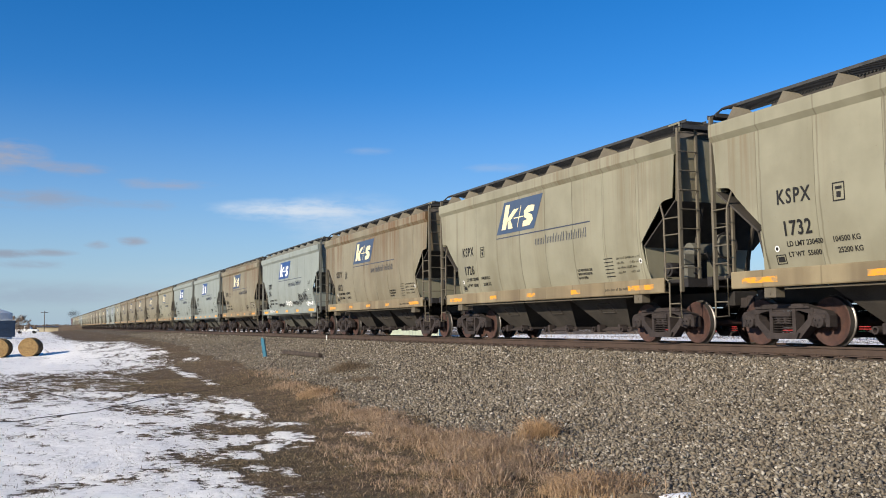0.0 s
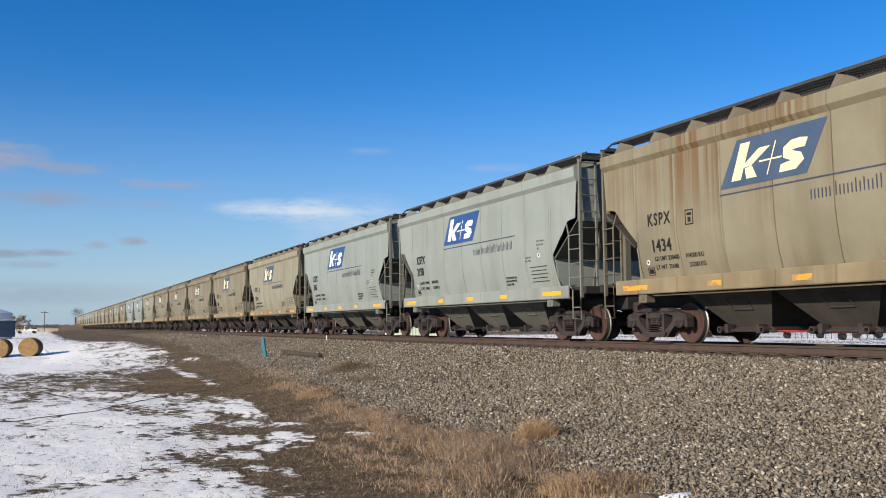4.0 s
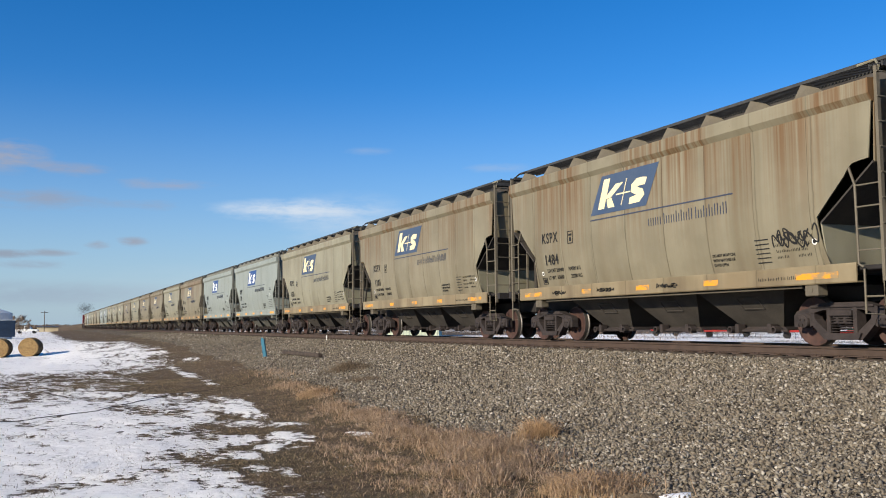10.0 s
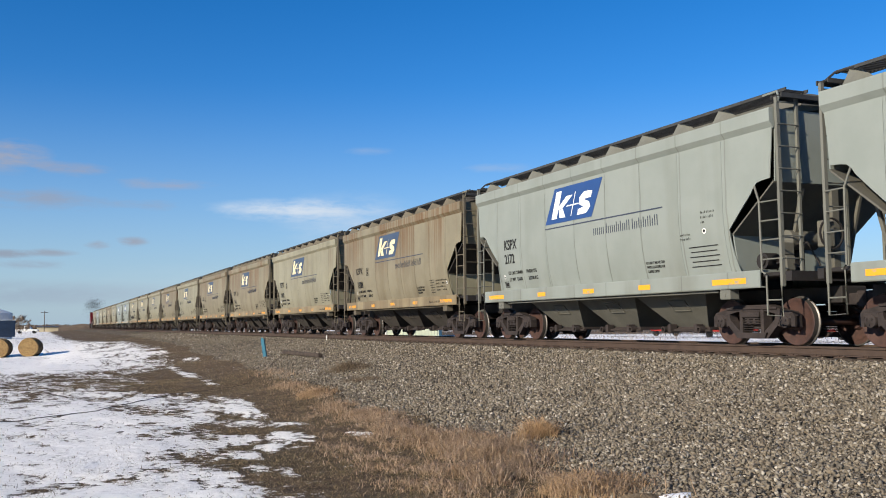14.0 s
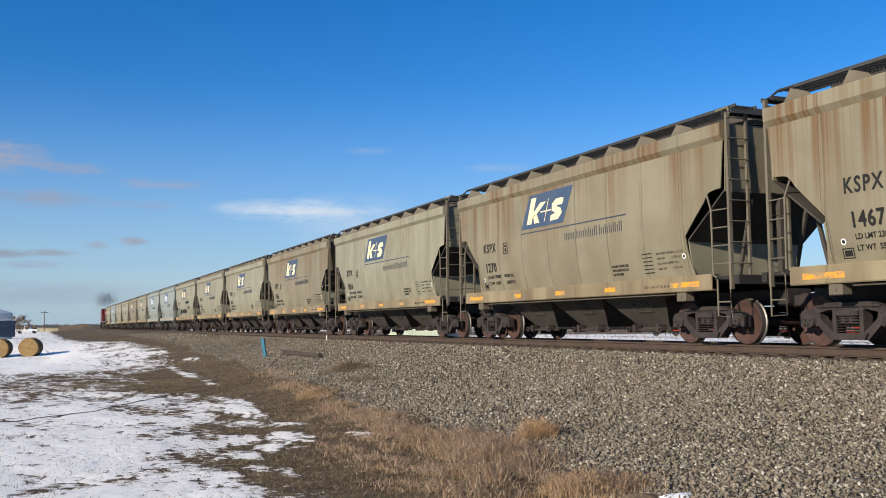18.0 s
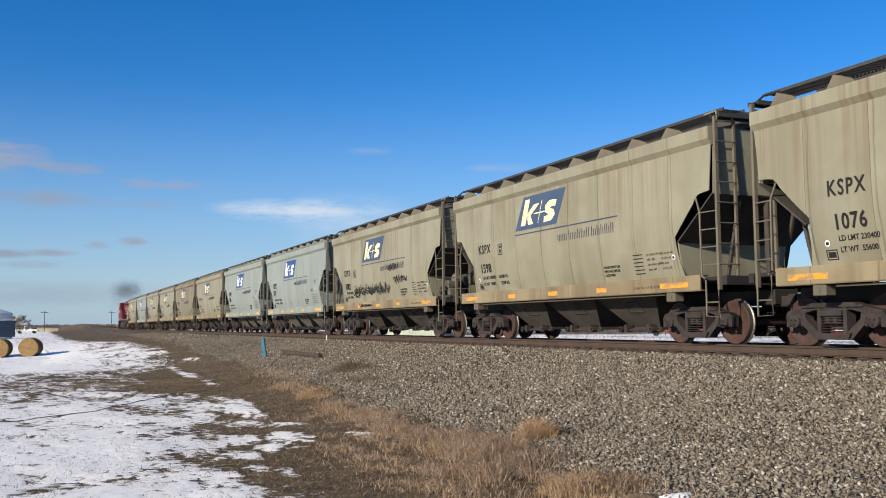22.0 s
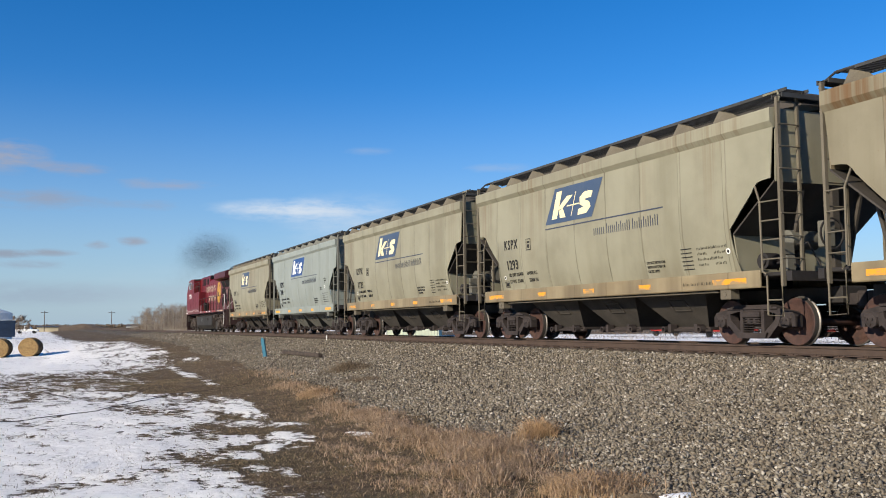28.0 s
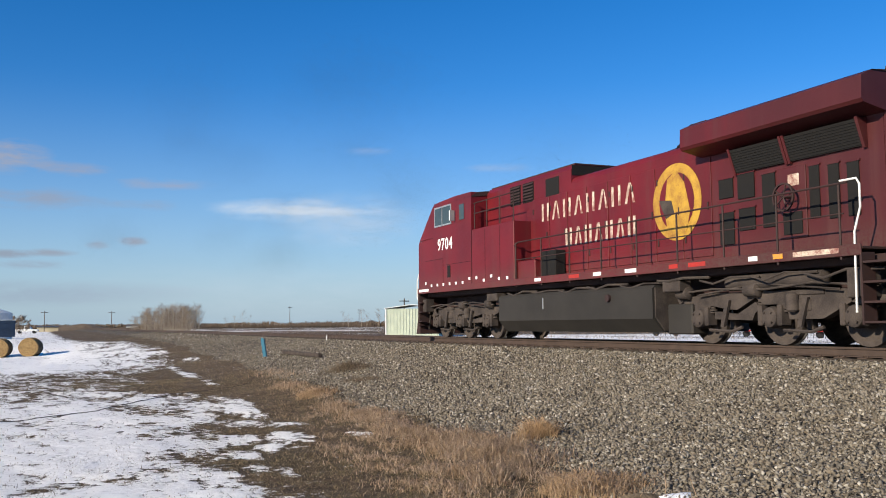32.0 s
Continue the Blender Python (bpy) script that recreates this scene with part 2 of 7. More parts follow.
# ---- building blocks ----
class Solid:
    """Collects simple solids into one mesh."""

    def __init__(self):
        self.v, self.f, self.s = [], [], []

    def add(self, verts, faces, smooth=False):
        k = len(self.v)
        self.v += [tuple(p) for p in verts]
        self.f += [tuple(i + k for i in f) for f in faces]
        self.s += [smooth] * len(faces)
        return self

    def box(self, x0, x1, y0, y1, z0, z1):
        v = [(x, y, z) for x in (x0, x1) for y in (y0, y1) for z in (z0, z1)]
        return self.add(v, [(0, 1, 3, 2), (4, 6, 7, 5), (0, 4, 5, 1), (2, 3, 7, 6), (0, 2, 6, 4), (1, 5, 7, 3)])

    def block(self, x0, x1, y0, y1, z0, z1, c=0.01):
        """A box with chamfered edges."""
        v, idx = [], {}
        for i, x in enumerate((x0, x1)):
            for j, y in enumerate((y0, y1)):
                for k, z in enumerate((z0, z1)):
                    dx, dy, dz = (c if i == 0 else -c), (c if j == 0 else -c), (c if k == 0 else -c)
                    for a, p in enumerate(((x, y + dy, z + dz), (x + dx, y, z + dz), (x + dx, y + dy, z))):
                        idx[i, j, k, a] = len(v)
                        v.append(p)
        f = []
        for i in (0, 1):
            f.append([idx[i, j, k, 0] for j, k in ((0, 0), (1, 0), (1, 1), (0, 1))])
            f.append([idx[j, i, k, 1] for j, k in ((0, 0), (1, 0), (1, 1), (0, 1))])
            f.append([idx[j, k, i, 2] for j, k in ((0, 0), (1, 0), (1, 1), (0, 1))])
        for a in (0, 1):
            for b in (0, 1):
                f.append([idx[0, a, b, 1], idx[1, a, b, 1], idx[1, a, b, 2], idx[0, a, b, 2]])
                f.append([idx[a, 0, b, 0], idx[a, 1, b, 0], idx[a, 1, b, 2], idx[a, 0, b, 2]])
                f.append([idx[a, b, 0, 0], idx[a, b, 1, 0], idx[a, b, 1, 1], idx[a, b, 0, 1]])
        for i in (0, 1):
            for j in (0, 1):
                for k in (0, 1):
                    f.append([idx[i, j, k, 0], idx[i, j, k, 1], idx[i, j, k, 2]])
        return self.add(v, f)

    def prism(self, outline, axis, a, b, shift=None):
        """A flat outline drawn out along an axis: 'y' takes (x, z), 'x' takes (y, z), 'z' takes (x, y)."""
        n = len(outline)
        put = {"y": lambda p, t: (p[0], t, p[1]), "x": lambda p, t: (t, p[0], p[1]), "z": lambda p, t: (p[0], p[1], t)}[axis]
        v = [put(p, a) for p in outline] + [put(p, b) for p in outline]
        f = [tuple(range(n)), tuple(range(2 * n - 1, n - 1, -1))]
        f += [(i, (i + 1) % n, n + (i + 1) % n, n + i) for i in range(n)]
        return self.add(v, f)

    def sheet(self, profile, x0, x1, thick):
        """A bent sheet: profile of (y, z), along x, with a thickness towards +y."""
        n = len(profile)
        v = []
        for x in (x0, x1):
            v += [(x, y, z) for y, z in profile] + [(x, y + thick, z) for y, z in profile]
        f, m = [], 2 * n
        for i in range(n - 1):
            f += [(i, i + 1, m + i + 1, m + i), (n + i, m + n + i, m + n + i + 1, n + i + 1)]
            f += [(i, n + i, n + i + 1, i + 1), (m + i, m + i + 1, m + n + i + 1, m + n + i)]
        f += [(0, m, m + n, n), (n - 1, 2 * n - 1, m + 2 * n - 1, m + n - 1)]
        return self.add(v, f, True)

    def tube(self, path, r=0.016, seg=6):
        path = [Vector(p) for p in path]
        rings, v = [], []
        for i, p in enumerate(path):
            d = (path[min(i + 1, len(path) - 1)] - path[max(i - 1, 0)]).normalized()
            side = d.cross(Vector((0, 0, 1)) if abs(d.z) < 0.9 else Vector((1, 0, 0))).normalized()
            up = side.cross(d)
            rings.append(len(v))
            v += [p + r * (math.cos(6.28318 * k / seg) * side + math.sin(6.28318 * k / seg) * up) for k in range(seg)]
        f = []
        for a, b in zip(rings, rings[1:]):
            f += [(a + k, a + (k + 1) % seg, b + (k + 1) % seg, b + k) for k in range(seg)]
        f += [tuple(range(seg - 1, -1, -1)), tuple(rings[-1] + k for k in range(seg))]
        return self.add(v, f, True)

    def lathe(self, profile, centre, axis="y", seg=24, ring=False):
        """A body of revolution: profile of (along the axis, radius)."""
        v, f, n = [], [], len(profile)
        for k in range(seg):
            c, s = math.cos(6.2831853 * k / seg), math.sin(6.2831853 * k / seg)
            for a, r in profile:
                p = {"y": (r * c, a, r * s), "x": (a, r * c, r * s), "z": (r * c, r * s, a)}[axis]
                v.append((p[0] + centre[0], p[1] + centre[1], p[2] + centre[2]))
        for k in range(seg):
            a, b = k * n, (k + 1) % seg * n
            f += [(a + i, a + i + 1, b + i + 1, b + i) for i in range(n - 1)]
        if ring:
            f += [(k * n + n - 1, k * n, (k + 1) % seg * n, (k + 1) % seg * n + n - 1) for k in range(seg)]
        else:
            f += [tuple(k * n for k in range(seg)), tuple(k * n + n - 1 for k in range(seg - 1, -1, -1))]
        return self.add(v, f, True)

    def mesh(self, name, mat):
        m = bpy.data.meshes.new(name)
        m.from_pydata(self.v, [], self.f)
        m.polygons.foreach_set("use_smooth", self.s)
        m.materials.append(mat)
        bm = bmesh.new()
        bm.from_mesh(m)
        bmesh.ops.recalc_face_normals(bm, faces=bm.faces)
        for e in bm.edges:
            if len(e.link_faces) == 2 and e.calc_face_angle(0) > 0.7:
                e.smooth = False
        bm.to_mesh(m)
        bm.free()
        return m


def part(name, solid, mat, parent, label="", at=None):
    """One mesh object under a thing or a part."""
    data = solid if isinstance(solid, bpy.types.Mesh) else solid.mesh(name, mat)
    ob = new(name, data)
    ob.parent = parent
    if at is not None:
        ob.matrix_basis = at
    return tagged(ob, label)


def thing(name, solid, mat, label, category, group="", kind="", at=None):
    ob = new(name, solid.mesh(name, mat) if solid else None)
    if at is not None:
        ob.matrix_basis = at
    return tagged(ob, label, category, group, kind)


def mirror_y(points):
    return [(x, -y, z) for x, y, z in points]


def lettering(text, size, stretch=1.0, spacing=1.0):
    """Flat raised letters in the x-z plane, standing towards -y."""
    c = bpy.data.curves.new("text", "FONT")
    c.body, c.size, c.extrude, c.space_character = text, size, 0.0015, spacing
    c.resolution_u, c.offset = 3, size * 0.018
    ob = bpy.data.objects.new("text", c)
    m = bpy.data.meshes.new_from_object(ob)
    bpy.data.objects.remove(ob)
    m.transform(Matrix.Diagonal((stretch, 1, 1, 1)))
    m.transform(Matrix.Rotation(math.pi / 2, 4, "X"))
    return m


# ---- hopper cars (own space: x along the car, y across, z from the rail head) ----
def tuck(z):
    """How far the curved side stands in from the sill, near side at y = -1.6."""
    if z > 2.75:
        return 0.0
    k = (2.75 - z) / 1.35
    return 0.19 * k * k


def side_y(z):
    return -1.585 + tuck(z)


SEAMS = [-6.27, -5.10, -3.67, -2.20, -0.71, 0.72, 2.12, 3.50, 4.90, 6.29]


# the lower edge of the side where it is cut away round the end platform: distance from the middle, height
CUT = [(5.02, 1.40), (5.04, 2.27), (5.38, 2.59), (5.70, 2.90), (5.77, 3.00), (5.87, 3.085), (6.00, 3.11), (6.20, 3.13)]


def end_lean(z):
    """The ends lean out towards the top."""
    return 6.215 + 0.125 * max(0.0, min(1.0, (z - 3.1) / 1.2))


def side_panel(x0, x1, sgn):
    """One curved sheet of the side; the end sheets are cut away round the end platform."""
    def foot(x):
        a = abs(x)
        for (a0, z0), (a1, z1) in zip(CUT, CUT[1:]):
            if a < a1:
                return z0 + (z1 - z0) * max(0.0, a - a0) / (a1 - a0)
        return CUT[-1][1]
    xs = [x0 + 0.004]
    inner = sorted(s * b for s in (-1, 1) for b, _ in CUT if x0 + 0.01 < s * b < x1 - 0.01)
    xs += inner + [x1 - 0.004]
    zs_n, v, f = 12, [], []
    for layer in (0.0, 0.02):
        for x in xs:
            z0 = foot(x)
            for k in range(zs_n):
                z = z0 + (4.10 - z0) * k / (zs_n - 1)
                x = x if abs(x) < 6.1 else math.copysign(end_lean(z), x)
                v.append((x, sgn * -(side_y(z) + layer), z) if sgn > 0 else (x, side_y(z) + layer, z))
    n, m = len(xs), len(xs) * zs_n
    q = lambda i, k: i * zs_n + k
    for i in range(n - 1):
        for k in range(zs_n - 1):
            f += [(q(i, k), q(i + 1, k), q(i + 1, k + 1), q(i, k + 1)), (m + q(i, k), m + q(i, k + 1), m + q(i + 1, k + 1), m + q(i + 1, k))]
        f += [(q(i, 0), m + q(i, 0), m + q(i + 1, 0), q(i + 1, 0)), (q(i, zs_n - 1), q(i + 1, zs_n - 1), m + q(i + 1, zs_n - 1), m + q(i, zs_n - 1))]
    for k in range(zs_n - 1):
        f += [(q(0, k), q(0, k + 1), m + q(0, k + 1), m + q(0, k)), (q(n - 1, k), m + q(n - 1, k), m + q(n - 1, k + 1), q(n - 1, k + 1))]
    return Solid().add(v, f, True)


def flare_panel(e, sgn):
    """The low corner of the side that sweeps out to the end of the sill."""
    v, f, rows = [], [], 9
    for layer in (0.0, 0.02):
        for k in range(rows):
            z = 1.40 + 0.86 * k / (rows - 1)
            out = 5.045 + 0.13 * ((2.26 - z) / 0.86) ** 1.6
            y = side_y(z) + layer
            v += [(e * 5.035, sgn * -y if sgn > 0 else y, z), (e * out, sgn * -y if sgn > 0 else y, z)]
    m = 2 * rows
    for k in range(rows - 1):
        a = 2 * k
        f += [(a, a + 1, a + 3, a + 2), (m + a, m + a + 2, m + a + 3, m + a + 1), (a + 1, m + a + 1, m + a + 3, a + 3)]
    f += [(0, m, m + 1, 1)]
    return Solid().add(v, f, True)


def wheel_solid():
    return Solid().lathe([(-0.07, 0.10), (-0.075, 0.14), (-0.03, 0.18), (-0.02, 0.33), (-0.06, 0.385), (-0.07, 0.44), (-0.062, 0.452),
                          (0.035, 0.458), (0.05, 0.482), (0.07, 0.485), (0.078, 0.46), (0.075, 0.39), (0.02, 0.34), (0.01, 0.18), (0.08, 0.14), (0.08, 0.10)], (0, 0, 0), "y", 28)


def side_frame_solid():
    """Cast truck side frame in the x-z plane round its centre: arched top, pedestals, open windows and a spring seat."""
    s = Solid()
    s.prism([(-0.78, 0.70), (-0.46, 0.79), (0.46, 0.79), (0.78, 0.70), (0.74, 0.59), (0.42, 0.66), (-0.42, 0.66), (-0.74, 0.59)], "y", -0.10, 0.10)
    s.block(-0.70, 0.70, -0.135, -0.095, 0.70, 0.745, 0.01)
    for e in (-1, 1):
        s.prism([(e * 0.76, 0.70), (e * 1.06, 0.645), (e * 1.13, 0.56), (e * 1.13, 0.36), (e * 1.035, 0.36), (e * 1.02, 0.55), (e * 0.76, 0.57)], "y", -0.09, 0.09)
        s.prism([(e * 0.77, 0.66), (e * 0.67, 0.68), (e * 0.66, 0.40), (e * 0.745, 0.36)], "y", -0.09, 0.09)
        s.prism([(e * 0.76, 0.54), (e * 0.70, 0.40), (e * 0.42, 0.135), (e * 0.27, 0.19), (e * 0.36, 0.29), (e * 0.62, 0.50), (e * 0.64, 0.62)], "y", -0.10, 0.10)
        s.block(min(e * 0.25, e * 0.335), max(e * 0.25, e * 0.335), -0.12, 0.12, 0.20, 0.72, 0.012)
        s.lathe([(-0.03, 0.03), (0.03, 0.03)], (e * 0.55, -0.11, 0.73), "y", 8)
    s.prism([(-0.44, 0.25), (0.44, 0.25), (0.38, 0.135), (-0.38, 0.135)], "y", -0.15, 0.15)
    return s


def hopper_truck(car, x, meshes):
    truck = part("truck", meshes["bolster"], None, car, at=pose(x, 0, 0))
    for sgn in (-1, 1):
        part("side_frame", meshes["side_frame"], None, truck, at=pose(0, sgn * 1.0, 0))
        tagged(part("suspension", meshes["springs"], None, truck, at=pose(0, sgn * 1.0, 0)), kind="stuff")
        for e in (-1, 1):
            part("bearing_cap", meshes["cap"], None, truck, at=pose(e * 0.889, sgn * 1.09, 0.457, 0, 0, 0 if sgn < 0 else 180))
    for e in (-1, 1):
        part("wheelset", meshes["wheelset"], None, truck, at=pose(e * 0.889, 0, 0.457))
    return truck


def truck_meshes():
    d = {}
    b = Solid().block(-0.20, 0.20, -1.12, 1.12, 0.40, 0.62, 0.03)
    b.block(-0.33, 0.33, -0.30, 0.30, 0.62, 0.78, 0.02)
    b.tube([(-0.55, -0.75, 0.42), (-0.55, 0.75, 0.42)], 0.05, 8).tube([(0.55, -0.75, 0.42), (0.55, 0.75, 0.42)], 0.05, 8)
    d["bolster"] = b.mesh("truck", FRAME_STEEL)
    d["side_frame"] = side_frame_solid().mesh("side_frame", FRAME_STEEL)
    s = Solid()
    for x in (-0.165, 0.0, 0.165):
        for y in (-0.085, 0.085):
            for k in range(6):
                s.lathe([(-0.014, 0.05), (0.0, 0.076), (0.014, 0.05)], (x, y, 0.275 + k * 0.047), "z", 8)
    s.block(-0.25, 0.25, -0.16, 0.16, 0.545, 0.655, 0.015)
    d["springs"] = s.mesh("suspension", FRAME_STEEL)
    c = Solid().lathe([(0.10, 0.115), (0.0, 0.125), (-0.03, 0.115), (-0.045, 0.07), (-0.05, 0.0)], (0, 0, 0), "y", 14)
    c.block(-0.15, 0.15, -0.02, 0.14, 0.05, 0.15, 0.015)
    for k in range(3):
        a = k * 2.094 + 0.5
        c.lathe([(-0.065, 0.018), (-0.03, 0.018)], (0.06 * math.cos(a), 0, 0.06 * math.sin(a)), "y", 6)
    d["cap"] = c.mesh("bearing_cap", FRAME_STEEL)
    w = Solid().tube([(0, -1.12, 0), (0, 1.12, 0)], 0.075, 10)
    wm = wheel_solid()
    for sgn in (-1, 1):
        w.add([(x, sgn * (0.755 - y), z) if sgn > 0 else (x, -0.755 + y, z) for x, y, z in wm.v], wm.f, True)
    m = w.mesh("wheelset", WHEEL)
    m.materials.append(TREAD)
    for p in m.polygons:
        r = math.hypot(p.center.x, p.center.z)
        if 0.445 < r:
            p.material_index = 1
    d["wheelset"] = m
    return d


def bars_of_words(words, height, advance, seed, thick=0.2):
    """Plain upright bars of the size of a line of lettering, in the x-z plane."""
    rng = random.Random(seed)
    s, x = Solid(), 0.0
    for count in words:
        for _ in range(count):
            tall = height * (1.0 if rng.random() < 0.4 else 0.72)
            s.box(x, x + advance * thick, -0.002, 0.002, 0, tall)
            if thick < 0.2:
                low, top, w = 0.0, height * 0.72, advance * thick
                if rng.random() < 0.7:
                    s.box(x + advance * 0.5, x + advance * 0.5 + w, -0.002, 0.002, low, top)
                if rng.random() < 0.75:
                    s.box(x + w, x + advance * 0.5, -0.002, 0.002, top - w * 0.8, top)
                if rng.random() < 0.55:
                    s.box(x + w, x + advance * 0.5, -0.002, 0.002, low, low + w * 0.8)
            x += advance
        x += advance * 0.6
    return s


def on_side(x, z, out=0.006):
    """A pose on the near side of a car, leaning with the curve of the sheet."""
    lean = math.degrees(math.atan2(side_y(z + 0.1) - side_y(z - 0.1), 0.2))
    return pose(x, side_y(z) - out, z, -lean, 0, 0)


def emblem_meshes(old):
    """The blue slanted field and the pale shapes on it."""
    field = Solid().prism([(-2.15, 3.08), (-1.62, 3.99), (0.65, 3.99), (0.13, 3.08)], "y", -1.592, -1.589)
    marks = Solid()
    sl = lambda x, z: (x + (z - 3.08) * 0.42, z)
    w = lambda pts: marks.prism([sl(*p) for p in pts], "y", -1.5965, -1.5925)
    w([(-1.86, 3.20), (-1.60, 3.20), (-1.60, 3.90), (-1.86, 3.90)])
    w([(-1.595, 3.42), (-1.595, 3.50), (-1.30, 3.735), (-1.00, 3.735), (-1.40, 3.44)])
    w([(-1.56, 3.40), (-1.385, 3.435), (-1.16, 3.20), (-1.44, 3.20)])
    w([(-1.20, 3.462), (-0.905, 3.462), (-0.905, 3.492), (-1.20, 3.492)])
    w([(-0.870, 3.462), (-0.62, 3.462), (-0.62, 3.492), (-0.870, 3.492)])
    w([(-0.90, 3.20), (-0.875, 3.20), (-0.875, 3.80), (-0.90, 3.80)])
    # the double bend, as one stroke
    bend = [(-0.58, 3.26), (-0.40, 3.275), (-0.20, 3.285), (-0.15, 3.34), (-0.20, 3.40), (-0.36, 3.455), (-0.50, 3.51), (-0.52, 3.59), (-0.44, 3.645), (-0.25, 3.655), (-0.08, 3.64)]
    edge = []
    for k, (x, z) in enumerate(bend):
        (ax, az), (bx, bz) = bend[max(k - 1, 0)], bend[min(k + 1, len(bend) - 1)]
        long = math.hypot(bx - ax, bz - az)
        wide = 0.072 + 0.022 * abs(math.sin(k * 0.6))
        edge.append((sl(x - (bz - az) / long * wide * 1.35, z + (bx - ax) / long * wide), sl(x + (bz - az) / long * wide * 1.35, z - (bx - ax) / long * wide)))
    v = [(p[0], y, p[1]) for y in (-1.5965, -1.5925) for pair in edge for p in pair]
    m, f = 2 * len(edge), []
    for k in range(len(edge) - 1):
        a = 2 * k
        f += [(a, a + 1, a + 3, a + 2), (m + a, m + a + 2, m + a + 3, m + a + 1), (a, a + 2, m + a + 2, m + a), (a + 1, m + a + 1, m + a + 3, a + 3)]
    f += [(0, m, m + 1, 1), (m - 2, m - 1, 2 * m - 1, 2 * m - 2)]
    marks.add(v, f)
    line = Solid().box(-2.17, 2.96, -1.592, -1.588, 2.955, 2.985)
    words = bars_of_words((6, 12, 12), 0.24, 0.0845, 5, 0.26)
    return field.mesh("emblem_field", BLUE_OLD if old else BLUE), marks.mesh("emblem_mark", CREAM if old else WHITE), line.mesh("stripe", NAVY_LETTER), words.mesh("name_line", NAVY_LETTER)


TRUCKS = truck_meshes()
GRAB = 0.014


def hopper_car(paint, under, old):
    """A covered hopper with its parts; x runs along the track, the platform with the tall ladder at +x."""
    car = tagged(new("hopper_car"), "covered hopper", "hopper car", "hopper cars of the train")
    yellow, top = (YELLOW_OLD, ROOF_TAN) if old else (YELLOW, ROOF_PALE)
    for sgn in (-1, 1):
        for x0, x1 in zip(SEAMS, SEAMS[1:]):
            part("side_panel", side_panel(x0, x1, sgn), paint, car)
        for e in (-1, 1):
            part("flare_panel", flare_panel(e, sgn), paint, car)
        s = Solid().prism([(sgn * -y, z) for y, z in ((1.40, 4.46), (1.66, 4.43), (1.665, 4.40), (1.665, 4.18), (1.655, 4.165), (1.57, 4.05), (1.54, 4.07), (1.54, 4.38))], "x", -6.34, 6.34)
        part("top_chord", s, paint, car)
        s = Solid().prism([(sgn * -y, z) for y, z in ((1.40, 1.43), (1.60, 1.43), (1.612, 1.41), (1.612, 1.12), (1.60, 1.10), (1.45, 1.10), (1.45, 1.125), (1.585, 1.125), (1.585, 1.40), (1.40, 1.40))], "x", -5.86, 5.90)
        part("side_sill", s, SILL_TAN if old else paint, car)
        for k in range(9):
            x = -5.95 + 1.31 * k + (0.05 if k else 0)
            v = [(x, -1.54, 4.43), (x + 0.40, -1.00, 4.47), (x + 0.13, -1.22, 4.77), (x + 0.01, -1.34, 4.77)]
            v = [(a, sgn * -b, c) for a, b, c in v] + [(a, sgn * -(b + 0.012), c - 0.012) for a, b, c in v]
            part("gusset", Solid().add(v, [(0, 1, 2, 3), (7, 6, 5, 4), (0, 4, 5, 1), (1, 5, 6, 2), (2, 6, 7, 3), (3, 7, 4, 0)]), top, car)
        s = Solid()
        for y in (1.33, 0.80):
            s.box(-6.25, 6.45, sgn * -y - 0.012, sgn * -y + 0.012, 4.755, 4.815)
        for k in range(158):
            x = -6.22 + k * 0.08
            s.box(x, x + 0.035, min(sgn * -1.32, sgn * -0.81), max(sgn * -1.32, sgn * -0.81), 4.78, 4.80)
        part("running_board", s, GRATE, car)
    s = Solid().prism([(-1.56, 4.40), (-1.30, 4.44), (-0.80, 4.56), (0, 4.60), (0.80, 4.56), (1.30, 4.44), (1.56, 4.40), (1.50, 4.36), (0, 4.54), (-1.50, 4.36)], "x", -6.27, 6.27)
    part("roof", s, top, car)
    for k in range(5):
        x = -4.72 + k * 2.36
        s = Solid().block(x - 1.16, x + 1.16, -0.45, 0.45, 4.54, 4.94, 0.04)
        s.tube([(x - 0.9, -0.50, 4.92), (x - 0.9, 0.50, 4.92)], 0.02)
        s.tube([(x + 0.9, -0.50, 4.92), (x + 0.9, 0.50, 4.92)], 0.02)
        part("hatch_cover", s, under, car)
    for e in (-1, 1):
        fx = lambda x: e * x
        s = Solid()
        s.prism([(fx(6.27), 3.06), (fx(6.295), 3.06), (fx(6.355), 4.42), (fx(6.33), 4.42)], "y", -1.53, 1.53)
        part("end_sheet", s, paint, car)
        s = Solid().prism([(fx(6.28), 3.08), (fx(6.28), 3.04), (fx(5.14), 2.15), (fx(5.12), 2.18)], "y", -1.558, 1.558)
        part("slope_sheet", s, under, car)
        flank = [(side_y(z) + 0.03, z) for z in (1.42, 1.60, 1.80, 2.00, 2.17)]
        s = Solid().prism(flank + [(-y, z) for y, z in reversed(flank)], "x", fx(5.09), fx(5.12))
        part("bulkhead", s, paint, car)
        s = Solid().block(min(fx(5.0), fx(6.62)), max(fx(5.0), fx(6.62)), -1.50, 1.50, 1.30, 1.38, 0.015)
        s.box(min(fx(6.50), fx(6.64)), max(fx(6.50), fx(6.64)), -1.55, 1.55, 1.20, 1.38)
        part("end_deck", s, DARK_STEEL, car)
        for y in (-0.75, 0.75):
            s = Solid().prism([(fx(5.70), 1.38), (fx(5.77), 1.38), (fx(6.22), 3.06), (fx(6.15), 3.06)], "y", y - 0.03, y + 0.03)
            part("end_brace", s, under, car)
